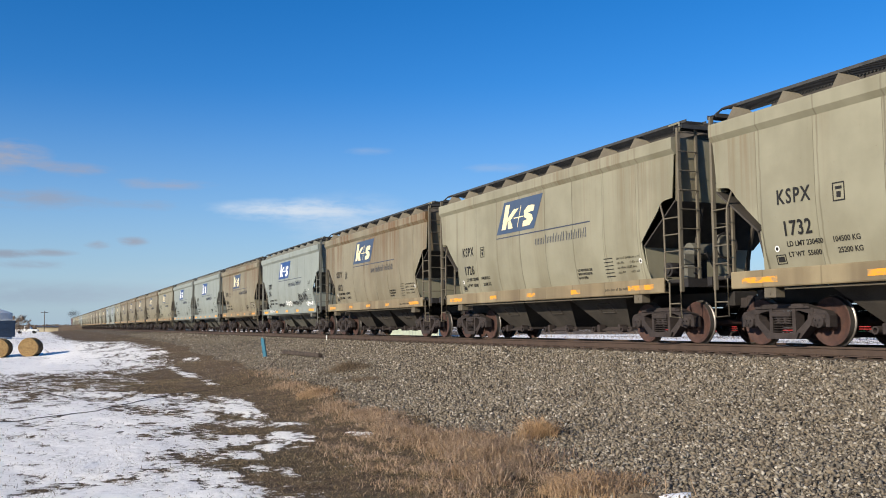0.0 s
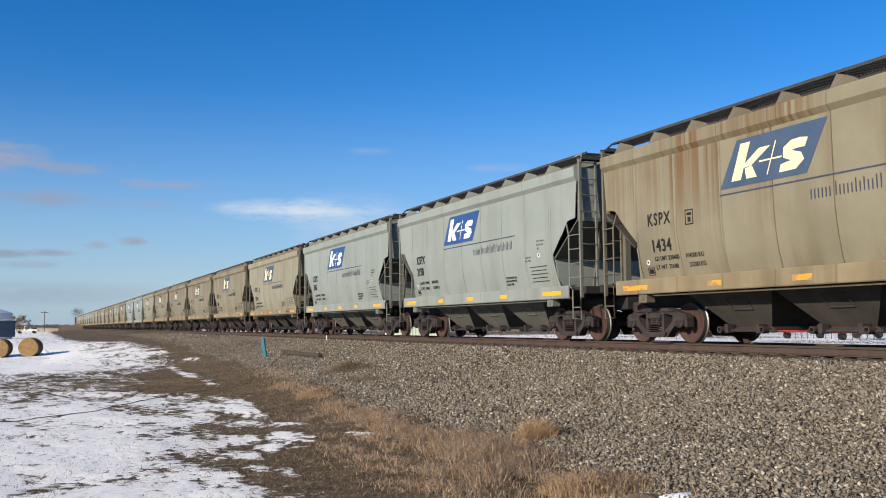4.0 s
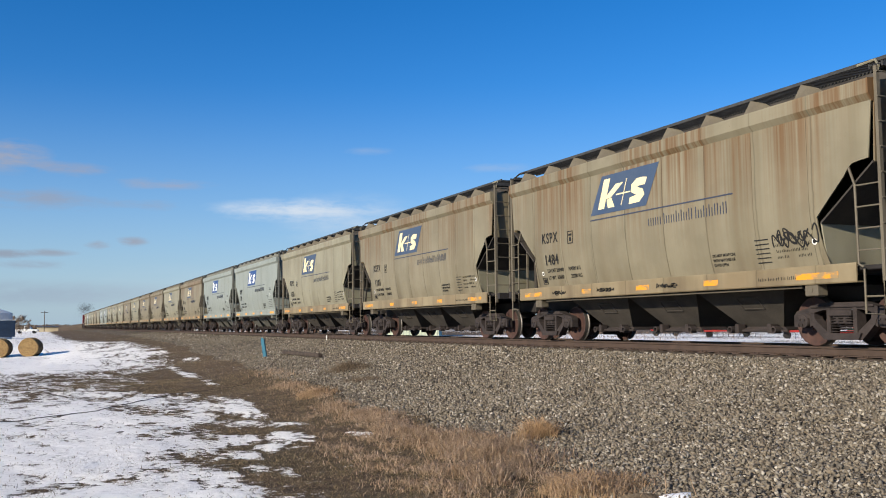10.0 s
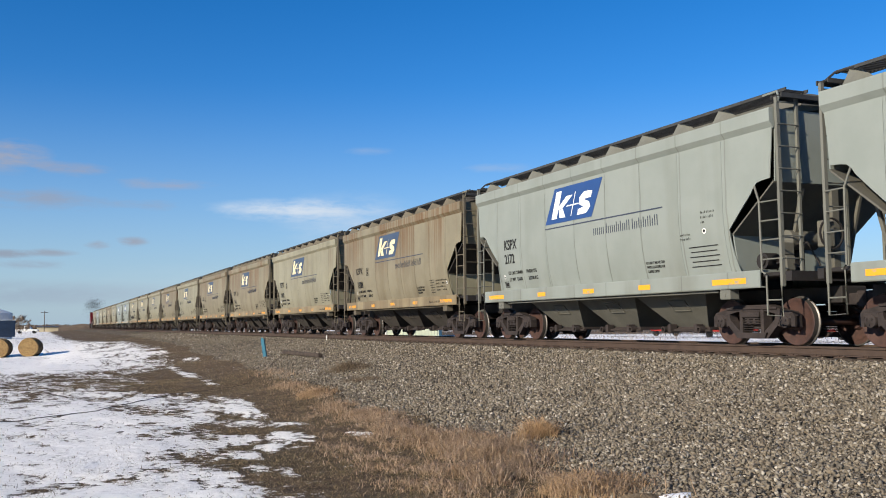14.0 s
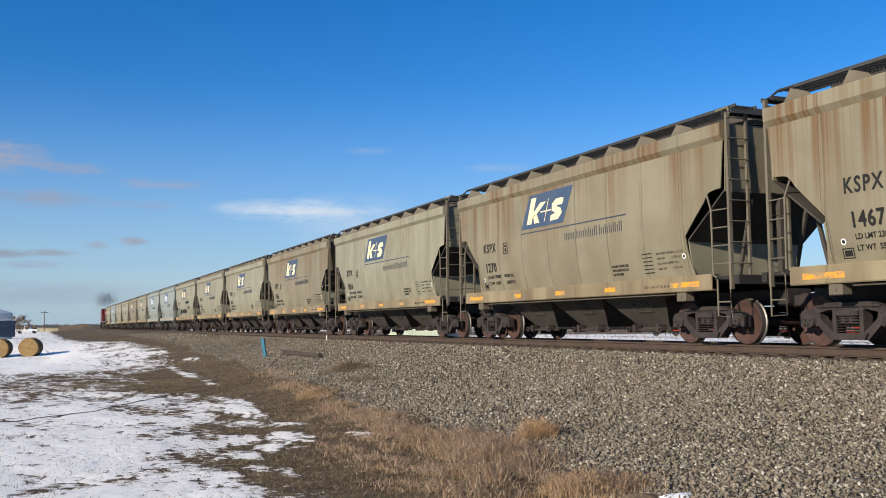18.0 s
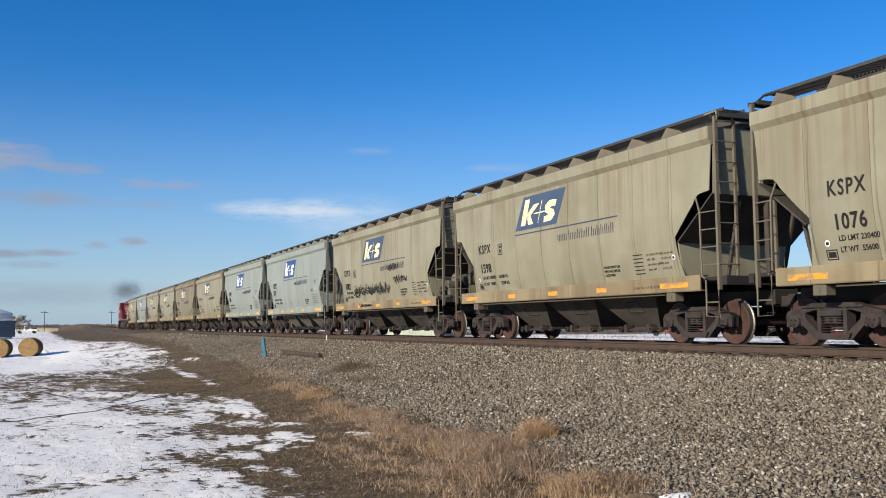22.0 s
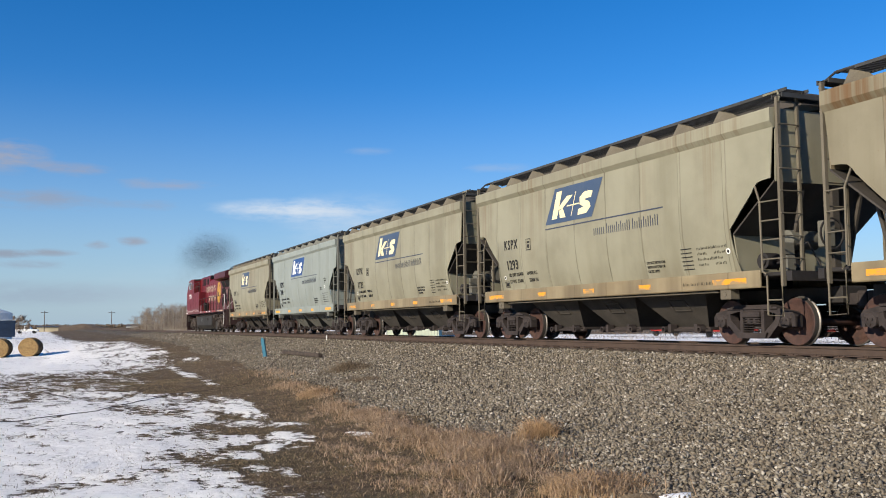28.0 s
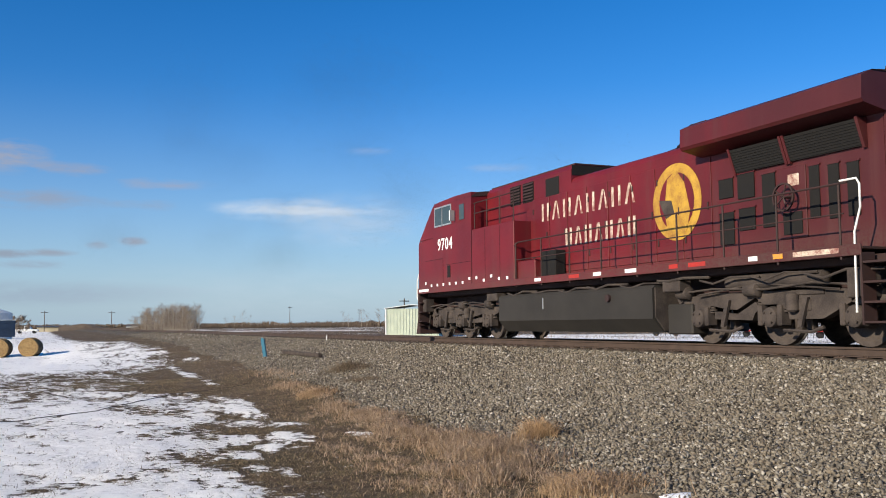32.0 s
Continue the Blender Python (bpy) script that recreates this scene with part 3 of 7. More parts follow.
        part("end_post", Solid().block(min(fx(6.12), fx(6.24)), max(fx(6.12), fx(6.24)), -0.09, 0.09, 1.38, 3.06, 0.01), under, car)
        for sgn in (-1, 1):
            s = Solid()
            s.block(min(fx(6.375), fx(6.435)), max(fx(6.375), fx(6.435)), sgn * 1.53 - 0.045, sgn * 1.53 + 0.045, 1.10, 4.62, 0.008)
            s.box(min(fx(6.375), fx(6.43)), max(fx(6.375), fx(6.43)), sgn * 1.06 - 0.025, sgn * 1.06 + 0.025, 1.38, 4.66)
            for k in range(8):
                z = 1.62 + 0.415 * k
                s.tube([(fx(6.44), sgn * 1.56, z), (fx(6.44), sgn * 1.04, z)], GRAB)
            part("end_ladder", s, top, car)
            s = Solid()
            s.tube([(fx(5.80), sgn * 1.58, 3.02), (fx(5.93), sgn * 1.60, 2.72), (fx(5.95), sgn * 1.60, 1.40), (fx(6.05), sgn * 1.60, 1.34)], 0.022)
            for k in range(4):
                z = 1.62 + 0.36 * k
                s.tube([(fx(5.94), sgn * 1.60, z), (fx(6.43), sgn * 1.56, z)], GRAB)
            part("side_ladder", s, top, car)
            s = Solid().tube([(fx(6.02), sgn * 1.56, 1.32), (fx(6.02), sgn * 1.56, 0.58), (fx(6.40), sgn * 1.56, 0.56), (fx(6.40), sgn * 1.56, 1.20)], 0.02)
            s.tube([(fx(6.02), sgn * 1.56, 0.86), (fx(6.40), sgn * 1.56, 0.86)], 0.016)
            part("stirrup_step", s, top, car)
            s = Solid().block(min(fx(4.72), fx(5.02)), max(fx(4.72), fx(5.02)), sgn * 1.46 - 0.12, sgn * 1.46 + 0.12, 0.90, 1.10, 0.015)
            s.lathe([(-0.13, 0.045), (0.13, 0.045)], (fx(4.87), sgn * 1.46, 1.0), "y", 10)
            part("jacking_pad", s, top, car)
            s = Solid().tube([(fx(5.85), sgn * 1.33, 4.78), (fx(6.25), sgn * 1.36, 4.78), (fx(6.44), sgn * 1.50, 4.60), (fx(6.41), sgn * 1.53, 4.50)], 0.022)
            part("roof_grab", s, DARK_STEEL if e < 0 else paint, car)
        s = Solid()
        for k in range(9):
            x = fx(6.27 + 0.03 * k)
            s.box(x - 0.007, x + 0.007, -1.50, 1.50, 4.64, 4.665)
        s.box(min(fx(6.25), fx(6.27)), max(fx(6.25), fx(6.27)), -1.52, 1.52, 4.60, 4.68)
        s.box(min(fx(6.50), fx(6.53)), max(fx(6.50), fx(6.53)), -1.52, 1.52, 4.60, 4.68)
        tagged(part("end_running_board", s, GRATE, car), kind="stuff")
        s = Solid().block(min(fx(6.0), fx(6.78)), max(fx(6.0), fx(6.78)), -0.14, 0.14, 0.76, 0.98, 0.02)
        s.block(min(fx(6.70), fx(6.93)), max(fx(6.70), fx(6.93)), -0.11, 0.17, 0.70, 1.02, 0.04)
        s.tube([(fx(6.3), 0.1, 0.8), (fx(6.6), 0.3, 0.55), (fx(6.9), 0.1, 0.5)], 0.025)
        part("coupler", s, FRAME_STEEL, car)
    s = Solid().block(-6.6, 6.6, -0.32, 0.32, 0.80, 1.12, 0.02)
    part("centre_sill", s, DARK_STEEL, car)
    s = Solid().box(-5.1, 5.1, -1.44, 1.44, 1.36, 1.40)
    part("floor_sheet", s, DARK_STEEL, car)
    part("air_line", Solid().tube([(-4.55, -1.50, 1.065), (0, -1.50, 1.06), (4.6, -1.50, 1.065)], 0.022, 6), top, car)
    for k, xc in enumerate((-2.52, 0.02, 2.56)):
        half, low = 1.24, 0.58
        v = [(xc - half, -1.22, 1.36), (xc + half, -1.22, 1.36), (xc + half, 1.22, 1.36), (xc - half, 1.22, 1.36),
             (xc - half, -1.18, 1.06), (xc + half, -1.18, 1.06), (xc + half, 1.18, 1.06), (xc - half, 1.18, 1.06),
             (xc - low, -0.58, 0.36), (xc + low, -0.58, 0.36), (xc + low, 0.58, 0.36), (xc - low, 0.58, 0.36)]
        f = [(0, 3, 2, 1), (8, 9, 10, 11)] + [(a + i, a + (i + 1) % 4, a + 4 + (i + 1) % 4, a + 4 + i) for a in (0, 4) for i in range(4)]
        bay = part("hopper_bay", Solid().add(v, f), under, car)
        s = Solid().block(xc - 0.66, xc + 0.66, -0.62, 0.62, 0.29, 0.36, 0.01)
        s.block(xc - 0.74, xc + 0.74, -0.68, -0.60, 0.25, 0.33, 0.01)
        s.tube([(xc - 0.86, -0.74, 0.28), (xc + 0.86, -0.74, 0.28)], 0.03, 8)
        gate = part("outlet_gate", s, FRAME_STEEL, bay)
        for e in (-1, 1):
            s = Solid().lathe([(-0.10, 0.045), (-0.10, 0.075), (0.06, 0.075), (0.06, 0.045)], (xc + e * 0.62, -0.80, 0.30), "y", 10, True)
            s.block(xc + e * 0.46 - 0.05, xc + e * 0.46 + 0.05, -0.86, -0.66, 0.23, 0.42, 0.01)
            part("gate_capstan", s, FRAME_STEEL, gate)
        for y in (-0.46, 0.46):
            part("gate_rack", Solid().block(xc - 1.06, xc - 0.66, y - 0.04, y + 0.04, 0.30, 0.34, 0.006), FRAME_STEEL, gate)
        # raised rim of the inspection plate on the sloping face
        lean = math.degrees(math.atan2(0.60, 0.70))
        s = Solid()
        for a, b, c, d in ((-0.30, 0.30, 0.13, 0.155), (-0.30, 0.30, -0.155, -0.13), (-0.30, -0.275, -0.13, 0.13), (0.275, 0.30, -0.13, 0.13)):
            s.box(a, b, -0.018, 0.0, c, d)
        part("inspection_plate", s, under, bay, at=pose(xc + 0.12, -0.985, 0.83, lean, 0, 0))
    for x in (-5.07, 5.07):
        hopper_truck(car, x, TRUCKS)
    for x0, x1 in ((-5.56, -4.62), (-2.60, -2.18), (-0.30, 0.19), (2.04, 2.48), (4.55, 5.52)):
        part("reflector_strip", Solid().box(x0, x1, -1.6155, -1.6125, 1.19, 1.30), yellow, car)
    field, marks, line, words = emblem_meshes(old)
    part("emblem_field", field, None, car, "faded navy slanted panel" if old else "bright blue slanted panel")
    part("emblem_mark", marks, None, car, "pale slanted shapes on the panel")
    part("stripe", line, None, car)
    tagged(part("name_line", words, None, car, at=on_side(0.20, 2.60)), kind="stuff")

    def stencil(text, size, x, z, stretch=0.95):
        m = lettering(text, size, stretch)
        m.materials.append(BLACK)
        tagged(part("stencil", m, None, car, at=on_side(x, z)), kind="stuff")
    lift = 0.0 if old else 0.06
    stencil("LD LMT 230400", 0.135, -4.46, 1.82 + lift)
    stencil("LT WT  55600", 0.135, -4.46, 1.63 + lift)
    stencil("104500 KG", 0.135, -3.40, 1.82 + lift)
    stencil("25200 KG", 0.135, -3.32, 1.63 + lift)
    for k, text in enumerate(("GATES OPEN", "WITH HATCHES OR", "DO NOT MOVE CAR")):
        stencil(text, 0.085, 2.20, 1.57 + 0.095 * k, 0.85)

    def rows(x, z, gap, lines, tall, adv, seed):
        for k, words in enumerate(lines):
            s = bars_of_words(words, tall, adv, seed + k, 0.28)
            tagged(part("stencil_line", s, BLACK, car, at=on_side(x, z + gap * k)), kind="stuff")
    if old:
        rows(3.98, 1.62, 0.11, ((4, 3), (3, 5, 4), (4, 3), (3, 5, 5)), 0.055, 0.040, 20)
        rows(4.50, 1.62, 0.11, ((5, 3), (2, 4), (2, 3, 3), (3, 2, 2, 2)), 0.055, 0.038, 40)
        for k in range(6):
            part("stencil_rule", Solid().box(0, 0.36, -0.002, 0.002, 0, 0.02), BLACK, car, at=on_side(3.45, 1.56 + 0.085 * k))
        s = bars_of_words((5, 4, 2, 3, 5), 0.06, 0.045, 60, 0.28)
        tagged(part("stencil_line", s, BLACK, car, at=pose(3.62, -1.615, 1.21)), kind="stuff")
    else:
        rows(4.22, 2.48, 0.10, ((3,), (5, 4), (4, 6)), 0.05, 0.042, 70)
        rows(3.52, 2.18, 0.09, ((4, 4), (5, 3)), 0.05, 0.040, 80)
        for k in range(5):
            part("stencil_rule", Solid().box(0, 0.92 - 0.1 * (k % 2), -0.002, 0.002, 0, 0.02), BLACK, car, at=on_side(3.75 + 0.05 * (k % 2), 1.60 + 0.10 * k))
    for x, z in ((4.92, 1.86), (-4.72, 1.80)) if old else ((4.30, 2.32), (-4.72, 1.82)):
        part("round_placard", Solid().lathe([(-0.002, 0.058), (0.002, 0.058)], (0, 0, 0), "y", 16), WHITE, car, at=on_side(x, z))
        part("placard_mark", Solid().lathe([(-0.002, 0.036), (0.002, 0.036)], (0, -0.004, 0), "y", 10), BLACK, car, at=on_side(x, z))
    if old:
        s = Solid()
        for a, b, c, d in ((-0.13, 0.13, -0.16, -0.14), (-0.13, 0.13, 0.14, 0.16), (-0.13, -0.112, -0.16, 0.16), (0.112, 0.13, -0.16, 0.16), (-0.07, 0.07, 0.04, 0.09), (-0.045, 0.045, -0.10, 0.0)):
            s.box(a, b, -0.002, 0.002, c, d)
        part("plate_box", s, BLACK, car, at=on_side(-3.15, 2.66))
    s = Solid()
    for a, b, c, d in ((-0.12, 0.12, -0.09, -0.075), (-0.12, 0.12, 0.075, 0.09), (-0.12, -0.105, -0.09, 0.09), (0.105, 0.12, -0.09, 0.09), (-0.08, 0.08, -0.05, 0.05)):
        s.box(a, b, -0.002, 0.002, c, d)
    part("stencil_box", s, BLACK, car, at=on_side(-4.66, 1.60))
    return car


def brake_gear(car):
    """Air reservoir, brake wheel housing and pipes on the end platform."""
    tank = part("air_reservoir", Solid().lathe([(-0.42, 0.02), (-0.40, 0.12), (-0.34, 0.19), (0.34, 0.19), (0.40, 0.12), (0.42, 0.02)], (5.85, -0.55, 2.02), "y", 16), UNDER_GREY, car, "pale steel air tank")
    part("tank_strap", Solid().box(5.62, 5.66, -0.85, -0.25, 1.4, 2.2), DARK_STEEL, tank)
    part("brake_housing", Solid().block(6.28, 6.44, -0.55, -0.25, 1.85, 2.35, 0.02), UNDER_GREY, car)
    part("brake_wheel", Solid().lathe([(-0.015, 0.27), (-0.015, 0.30), (0.015, 0.30), (0.015, 0.27)], (6.50, -0.40, 2.10), "x", 20, True), DARK_STEEL, car)
    s = Solid().tube([(5.6, -0.9, 1.45), (5.75, -0.9, 1.9), (6.2, -0.7, 1.95), (6.3, -0.5, 1.5)], 0.02)
    s.tube([(5.4, -1.1, 1.5), (6.0, -1.05, 1.62), (6.35, -0.95, 1.42)], 0.02)
    part("brake_pipe", s, DARK_STEEL, car)
    s = Solid().lathe([(-0.16, 0.16), (0.16, 0.16)], (5.62, -1.12, 1.62), "y", 14)
    s.lathe([(-0.20, 0.10), (0.20, 0.10)], (5.62, -1.12, 1.62), "y", 10)
    part("brake_cylinder", s, DARK_STEEL, car)
    part("valve_body", Solid().block(5.95, 6.15, -1.2, -0.95, 1.40, 1.70, 0.03).block(6.0, 6.1, -1.22, -0.93, 1.7, 1.95, 0.02), UNDER_GREY, car)


def graffiti(x0, x1, z0, z1, seed, strokes, thick, mat, car):
    """Looping spray strokes that spell nothing."""
    rng = random.Random(seed)
    s = Solid()
    for k in range(strokes):
        cx = x0 + (x1 - x0) * (k + 0.5) / strokes
        cz = (z0 + z1) / 2
        a, w = rng.uniform(0, 6.28), rng.uniform(0.6, 1.2) * (x1 - x0) / strokes
        h = (z1 - z0) / 2 * rng.uniform(0.55, 1.0)
        f1, f2 = rng.choice((1, 2)), rng.choice((2, 3))
        pts = []
        for i in range(22):
            u = i / 21 * rng.choice((1, 1)) * 5.2
            pts.append((cx + w * math.sin(f1 * u + a), cz + h * math.sin(f2 * u + a * 1.7) * (0.7 + 0.3 * math.cos(u))))
        for (ax, az), (bx, bz) in zip(pts, pts[1:]):
            dx, dz = bx - ax, bz - az
            n = math.hypot(dx, dz) or 1
            px, pz = -dz / n * thick, dx / n * thick
            q = [(ax + px, az + pz), (bx + px, bz + pz), (bx - px, bz - pz), (ax - px, az - pz)]
            face = lambda z: side_y(z) if z > 1.435 else -1.614
            s.add([(x, face(z) - 0.010, z) for x, z in q] + [(x, face(z) - 0.007, z) for x, z in q],
                  [(0, 1, 2, 3), (7, 6, 5, 4), (0, 4, 5, 1), (1, 5, 6, 2), (2, 6, 7, 3), (3, 7, 4, 0)])
    part("spray_tag", s, mat, car, "looping spray-paint strokes")


# number, kind of paint (t tan, r rusty tan, g grey), from the head of the clip to its end
CONSIST = ("1732t 1726t 1612r 2115g 1434r 2158g 2162g 1794t 1686r 1229r 1484r 1101r 1550t 2028g 2172g 1588r 1910t 1467r 1270r 1016t "
           "1366r 1076t 1598t 1082t 2171g 2002g 1412t 1540r 1293t 1735t 2184g 1363t").split()
GEAR_SEEN = {1434, 1366, 2002, 2172, 1726, 1082, 1293, 1735, 1794, 1229, 1467}
LABELS = {"t": "tan covered hopper car with faded navy panel and light streaks", "r": "tan covered hopper car with heavy rust streaks and faded panel",
          "g": "clean light grey covered hopper car with bright blue panel"}
cars = []


def build_train():
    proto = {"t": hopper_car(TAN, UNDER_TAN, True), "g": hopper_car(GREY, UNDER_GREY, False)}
    used = set()
    reporting = {True: lettering("KSPX", 0.38, 0.80, 1.22), False: lettering("KSPX", 0.40, 0.84, 0.97)}
    for m in reporting.values():
        m.materials.append(BLACK)
    for k, code in enumerate(CONSIST):
        number, paint = int(code[:4]), code[4]
        base = "g" if paint == "g" else "t"
        n = k - 13
        at = pose(CAR_START - CAR_PITCH * n, TRACK_Y, 0)
        if base in used:
            car = copy_thing(proto[base], at)
        else:
            car = proto[base]
            car.matrix_basis = at
            used.add(base)
        cars.append((n, car, paint, number))
    for n, car, paint, number in cars:
        label = LABELS[paint]
        if paint == "r":
            for ob in car.children:
                if ob.name.split(".")[0] in ("side_panel", "flare_panel", "top_chord", "end_sheet"):
                    ob.material_slots[0].link = "OBJECT"
                    ob.material_slots[0].material = TAN_RUSTY
        old = paint != "g"
        part("reporting_mark", reporting[old], None, car, at=on_side(-4.60, 2.60))
        m = lettering(str(number), 0.38, 0.86 if old else 0.80, 1.12 if old else 0.98)
        m.materials.append(BLACK)
        part("car_number", m, None, car, at=on_side(-4.52 if old else -4.58, 2.02 if old else 2.20, 0.012))
        if number in GEAR_SEEN:
            brake_gear(car)
        if number == 2115:
            label = "light grey covered hopper car with black and white graffiti"
            graffiti(-2.35, -0.95, 1.50, 1.78, 4, 9, 0.011, BLACK, car)
            graffiti(-0.55, 0.55, 1.52, 1.86, 12, 7, 0.014, WHITE, car)
            graffiti(-4.0, -2.7, 1.22, 1.38, 11, 8, 0.011, WHITE, car)
            graffiti(0.9, 2.1, 1.50, 1.85, 9, 7, 0.012, BLACK, car)
            graffiti(2.2, 3.9, 1.62, 2.25, 10, 9, 0.013, BLACK, car)
            graffiti(3.6, 4.9, 1.45, 1.72, 13, 8, 0.013, WHITE, car)
        if number == 1082:
            label = "tan covered hopper car sprayed with long black graffiti"
            graffiti(-3.4, 1.05, 1.62, 2.20, 21, 22, 0.012, BLACK, car)
            graffiti(-2.9, 0.6, 1.66, 2.05, 25, 17, 0.008, BLACK, car)
            graffiti(1.65, 3.0, 2.00, 2.42, 22, 8, 0.014, BLACK, car)
            graffiti(1.05, 2.05, 2.52, 2.88, 24, 7, 0.012, BLACK, car)
            graffiti(-2.3, -0.85, 1.20, 1.34, 23, 12, 0.010, BLACK, car)
        if number == 1484:
            label = "rust-streaked tan covered hopper car with a black spray tag"
            graffiti(3.95, 4.95, 1.72, 2.22, 31, 6, 0.014, BLACK, car)
            for x0, x1, seed in ((-4.0, -3.4, 32), (-1.85, -1.2, 33), (0.53, 1.15, 34)):
                graffiti(x0, x1, 1.19, 1.32, seed, 5, 0.009, BLACK, car)
        tagged(car, label)


build_train()


# ---- ground ----
def lattice(ix, iy, seed):
    h = (ix * 374761393 + iy * 668265263 + seed * 1442695041) & 0xFFFFFFFF
    h = ((h ^ (h >> 13)) * 1274126177) & 0xFFFFFFFF
    return ((h ^ (h >> 16)) & 0xFFFF) / 65535.0


def value_noise(x, y, seed):
    ix, iy = np.floor(x).astype(np.int64), np.floor(y).astype(np.int64)
    fx, fy = x - ix, y - iy
    fx, fy = fx * fx * (3 - 2 * fx), fy * fy * (3 - 2 * fy)
    a, b = lattice(ix, iy, seed), lattice(ix + 1, iy, seed)
    c, d = lattice(ix, iy + 1, seed), lattice(ix + 1, iy + 1, seed)
    return (a * (1 - fx) + b * fx) * (1 - fy) + (c * (1 - fx) + d * fx) * fy


def fbm(x, y, seed, octaves=4, gain=0.55):
    total, amp, norm = 0.0, 1.0, 0.0
    for k in range(octaves):
        total = total + amp * value_noise(x * 2 ** k, y * 2 ** k, seed + k * 17)
        norm += amp
        amp *= gain
    return total / norm


def step_between(v, lo, hi):
    k = np.clip((v - lo) / (hi - lo), 0, 1)
    return k * k * (3 - 2 * k)


BED_Y = [-4000, -60, -8, 0, 3.5, 6.0, 7.5, 9.5, 12.0, 12.35, 15.5, 16.0, 19.5, 24, 60, 5000]
BED_Z = [-1.6, -1.6, -1.55, -1.50, -1.50, -1.40, -1.15, -0.82, -0.30, -0.245, -0.245, -0.30, -0.95, -1.1, -1.0, -1.0]
RISE_Y = [-8, 0.0, 3.0, 8.0, 12.0]
RISE_Z = [-1.55, -1.52, -1.15, -0.62, -0.30]
YARD_Y = [-60, -12, 2.0, 8.0, 12.0]
YARD_Z = [-1.2, -1.0, -0.92, -0.55, -0.30]


def ground_height(x, y):
    x, y = np.asarray(x, float), np.asarray(y, float)
    base = np.interp(y, BED_Y, BED_Z)
    rise = np.interp(y, RISE_Y, RISE_Z)
    base = base + (rise - base) * step_between(-x, 46, 64) * (y < 12.0)
    yard = np.interp(y, YARD_Y, YARD_Z)
    base = base + (yard - base) * np.clip((-x - 69.8) / 3.6, 0, 1) * (y < 12.0) * (y > -80)
    off = 1 - step_between(np.abs(y - TRACK_Y), 1.2, 2.4)
    rough = (fbm(x * 0.35, y * 0.35, 3) - 0.5) * 0.16 + (fbm(x * 2.2, y * 2.2, 7) - 0.5) * 0.05
    return base + rough * (1 - off)


# where the snow ends beside the bank, by distance down the track
SNOW_X = [6, 10.7, 12.2, 14.9, 18.4, 22, 27, 31, 36, 45, 51, 60, 70, 85, 100, 130]
SNOW_Y = [3.1, 3.1, 2.5, 2.95, 3.4, 4.1, 4.3, 4.2, 5.1, 6.3, 6.8, 7.1, 6.9, 5.6, 4.4, 3.3]
# single patches left beyond that edge: x, y, half length, half width
SNOW_SPOTS = ((-24.4, 4.5, 1.5, 0.22), (-21.4, 4.2, 1.5, 0.30), (-19.2, 3.75, 0.8, 0.25), (-17.8, 4.3, 0.35, 0.30), (-15.7, 3.95, 0.65, 0.26), (-15.0, 3.5, 0.35, 0.22), (-16.3, 3.15, 0.5, 0.26),
              (-14.4, 2.9, 0.4, 0.18), (-15.5, 5.1, 0.30, 0.14), (-12.4, 3.1, 0.30, 0.10), (-12.9, 2.75, 0.25, 0.12), (-49.0, 6.9, 1.4, 0.30), (-39.3, 5.4, 1.8, 0.22), (-35.0, 5.25, 2.6, 0.15), (-31.8, 5.15, 1.2, 0.14), (-44.0, 5.5, 2.2, 0.2))


def snow_cover(x, y):
    """Share of snow, 0 to 1, by place."""
    edge = np.interp(-x, SNOW_X, SNOW_Y) + 0.9 * (fbm(x * 0.5, y * 0.5, 40, 3) - 0.5)
    reach = 1 - step_between(y, edge - 0.8, edge + 0.5)
    deep = step_between(edge - y, 0.0, 2.6)
    cover = reach * (0.50 + 0.46 * deep)
    # the thawed, mottled strip across the snow and its tongue towards the camera
    strip = step_between(-x, 25, 30) * (1 - step_between(-x, 40, 46))
    cover = cover - reach * strip * (0.40 + 0.20 * step_between(y, -2.5, 1.6) * (1 - 0.5 * step_between(y, 2.6, 4.2)))
    tongue = np.exp(-((x + 23.6) / 2.6) ** 2 - ((y - 2.0) / 0.8) ** 2)
    cover = cover - 0.30 * tongue
    # the clean band before the bales, broken streaks towards the bank
    streaky = step_between(-x, 34, 42) * step_between(y, 1.4, 3.4)
    cover = cover - 0.22 * streaky * reach + 0.14 * step_between(-x, 45, 48) * (1 - streaky) * reach - 0.22 * step_between(-x, 74, 90) * reach
    for px, py, rx, ry in SNOW_SPOTS:
        cover = np.maximum(cover, 0.66 * np.exp(-((x - px) / (1.6 * rx)) ** 2 - ((y - py) / (1.6 * ry)) ** 2))
    far_side = step_between(y, 19, 24) * (0.68 - 0.44 * step_between(-x, 88, 125) - 0.10 * step_between(y, 110, 240))
    return np.where(y > 15, far_side, cover)


def snow_mask(x, y):
    n = 0.60 * fbm(x * 1.6, y * 3.0, 50, 5, 0.8) + 0.40 * fbm(x * 0.55, y * 1.15, 51, 4, 0.6)
    far_n = fbm(x * 0.03, y * 0.07, 52, 4, 0.6)
    n = np.where(y > 15, far_n, n)
    n = 0.5 + (n - 0.5) * np.where(y > 15, 2.2, 2.9)
    return np.clip((snow_cover(x, y) - n) * 1.0 + 0.5, 0, 1) * np.where(y > 15, 1.0, step_between(snow_cover(x, y), 0.10, 0.30))


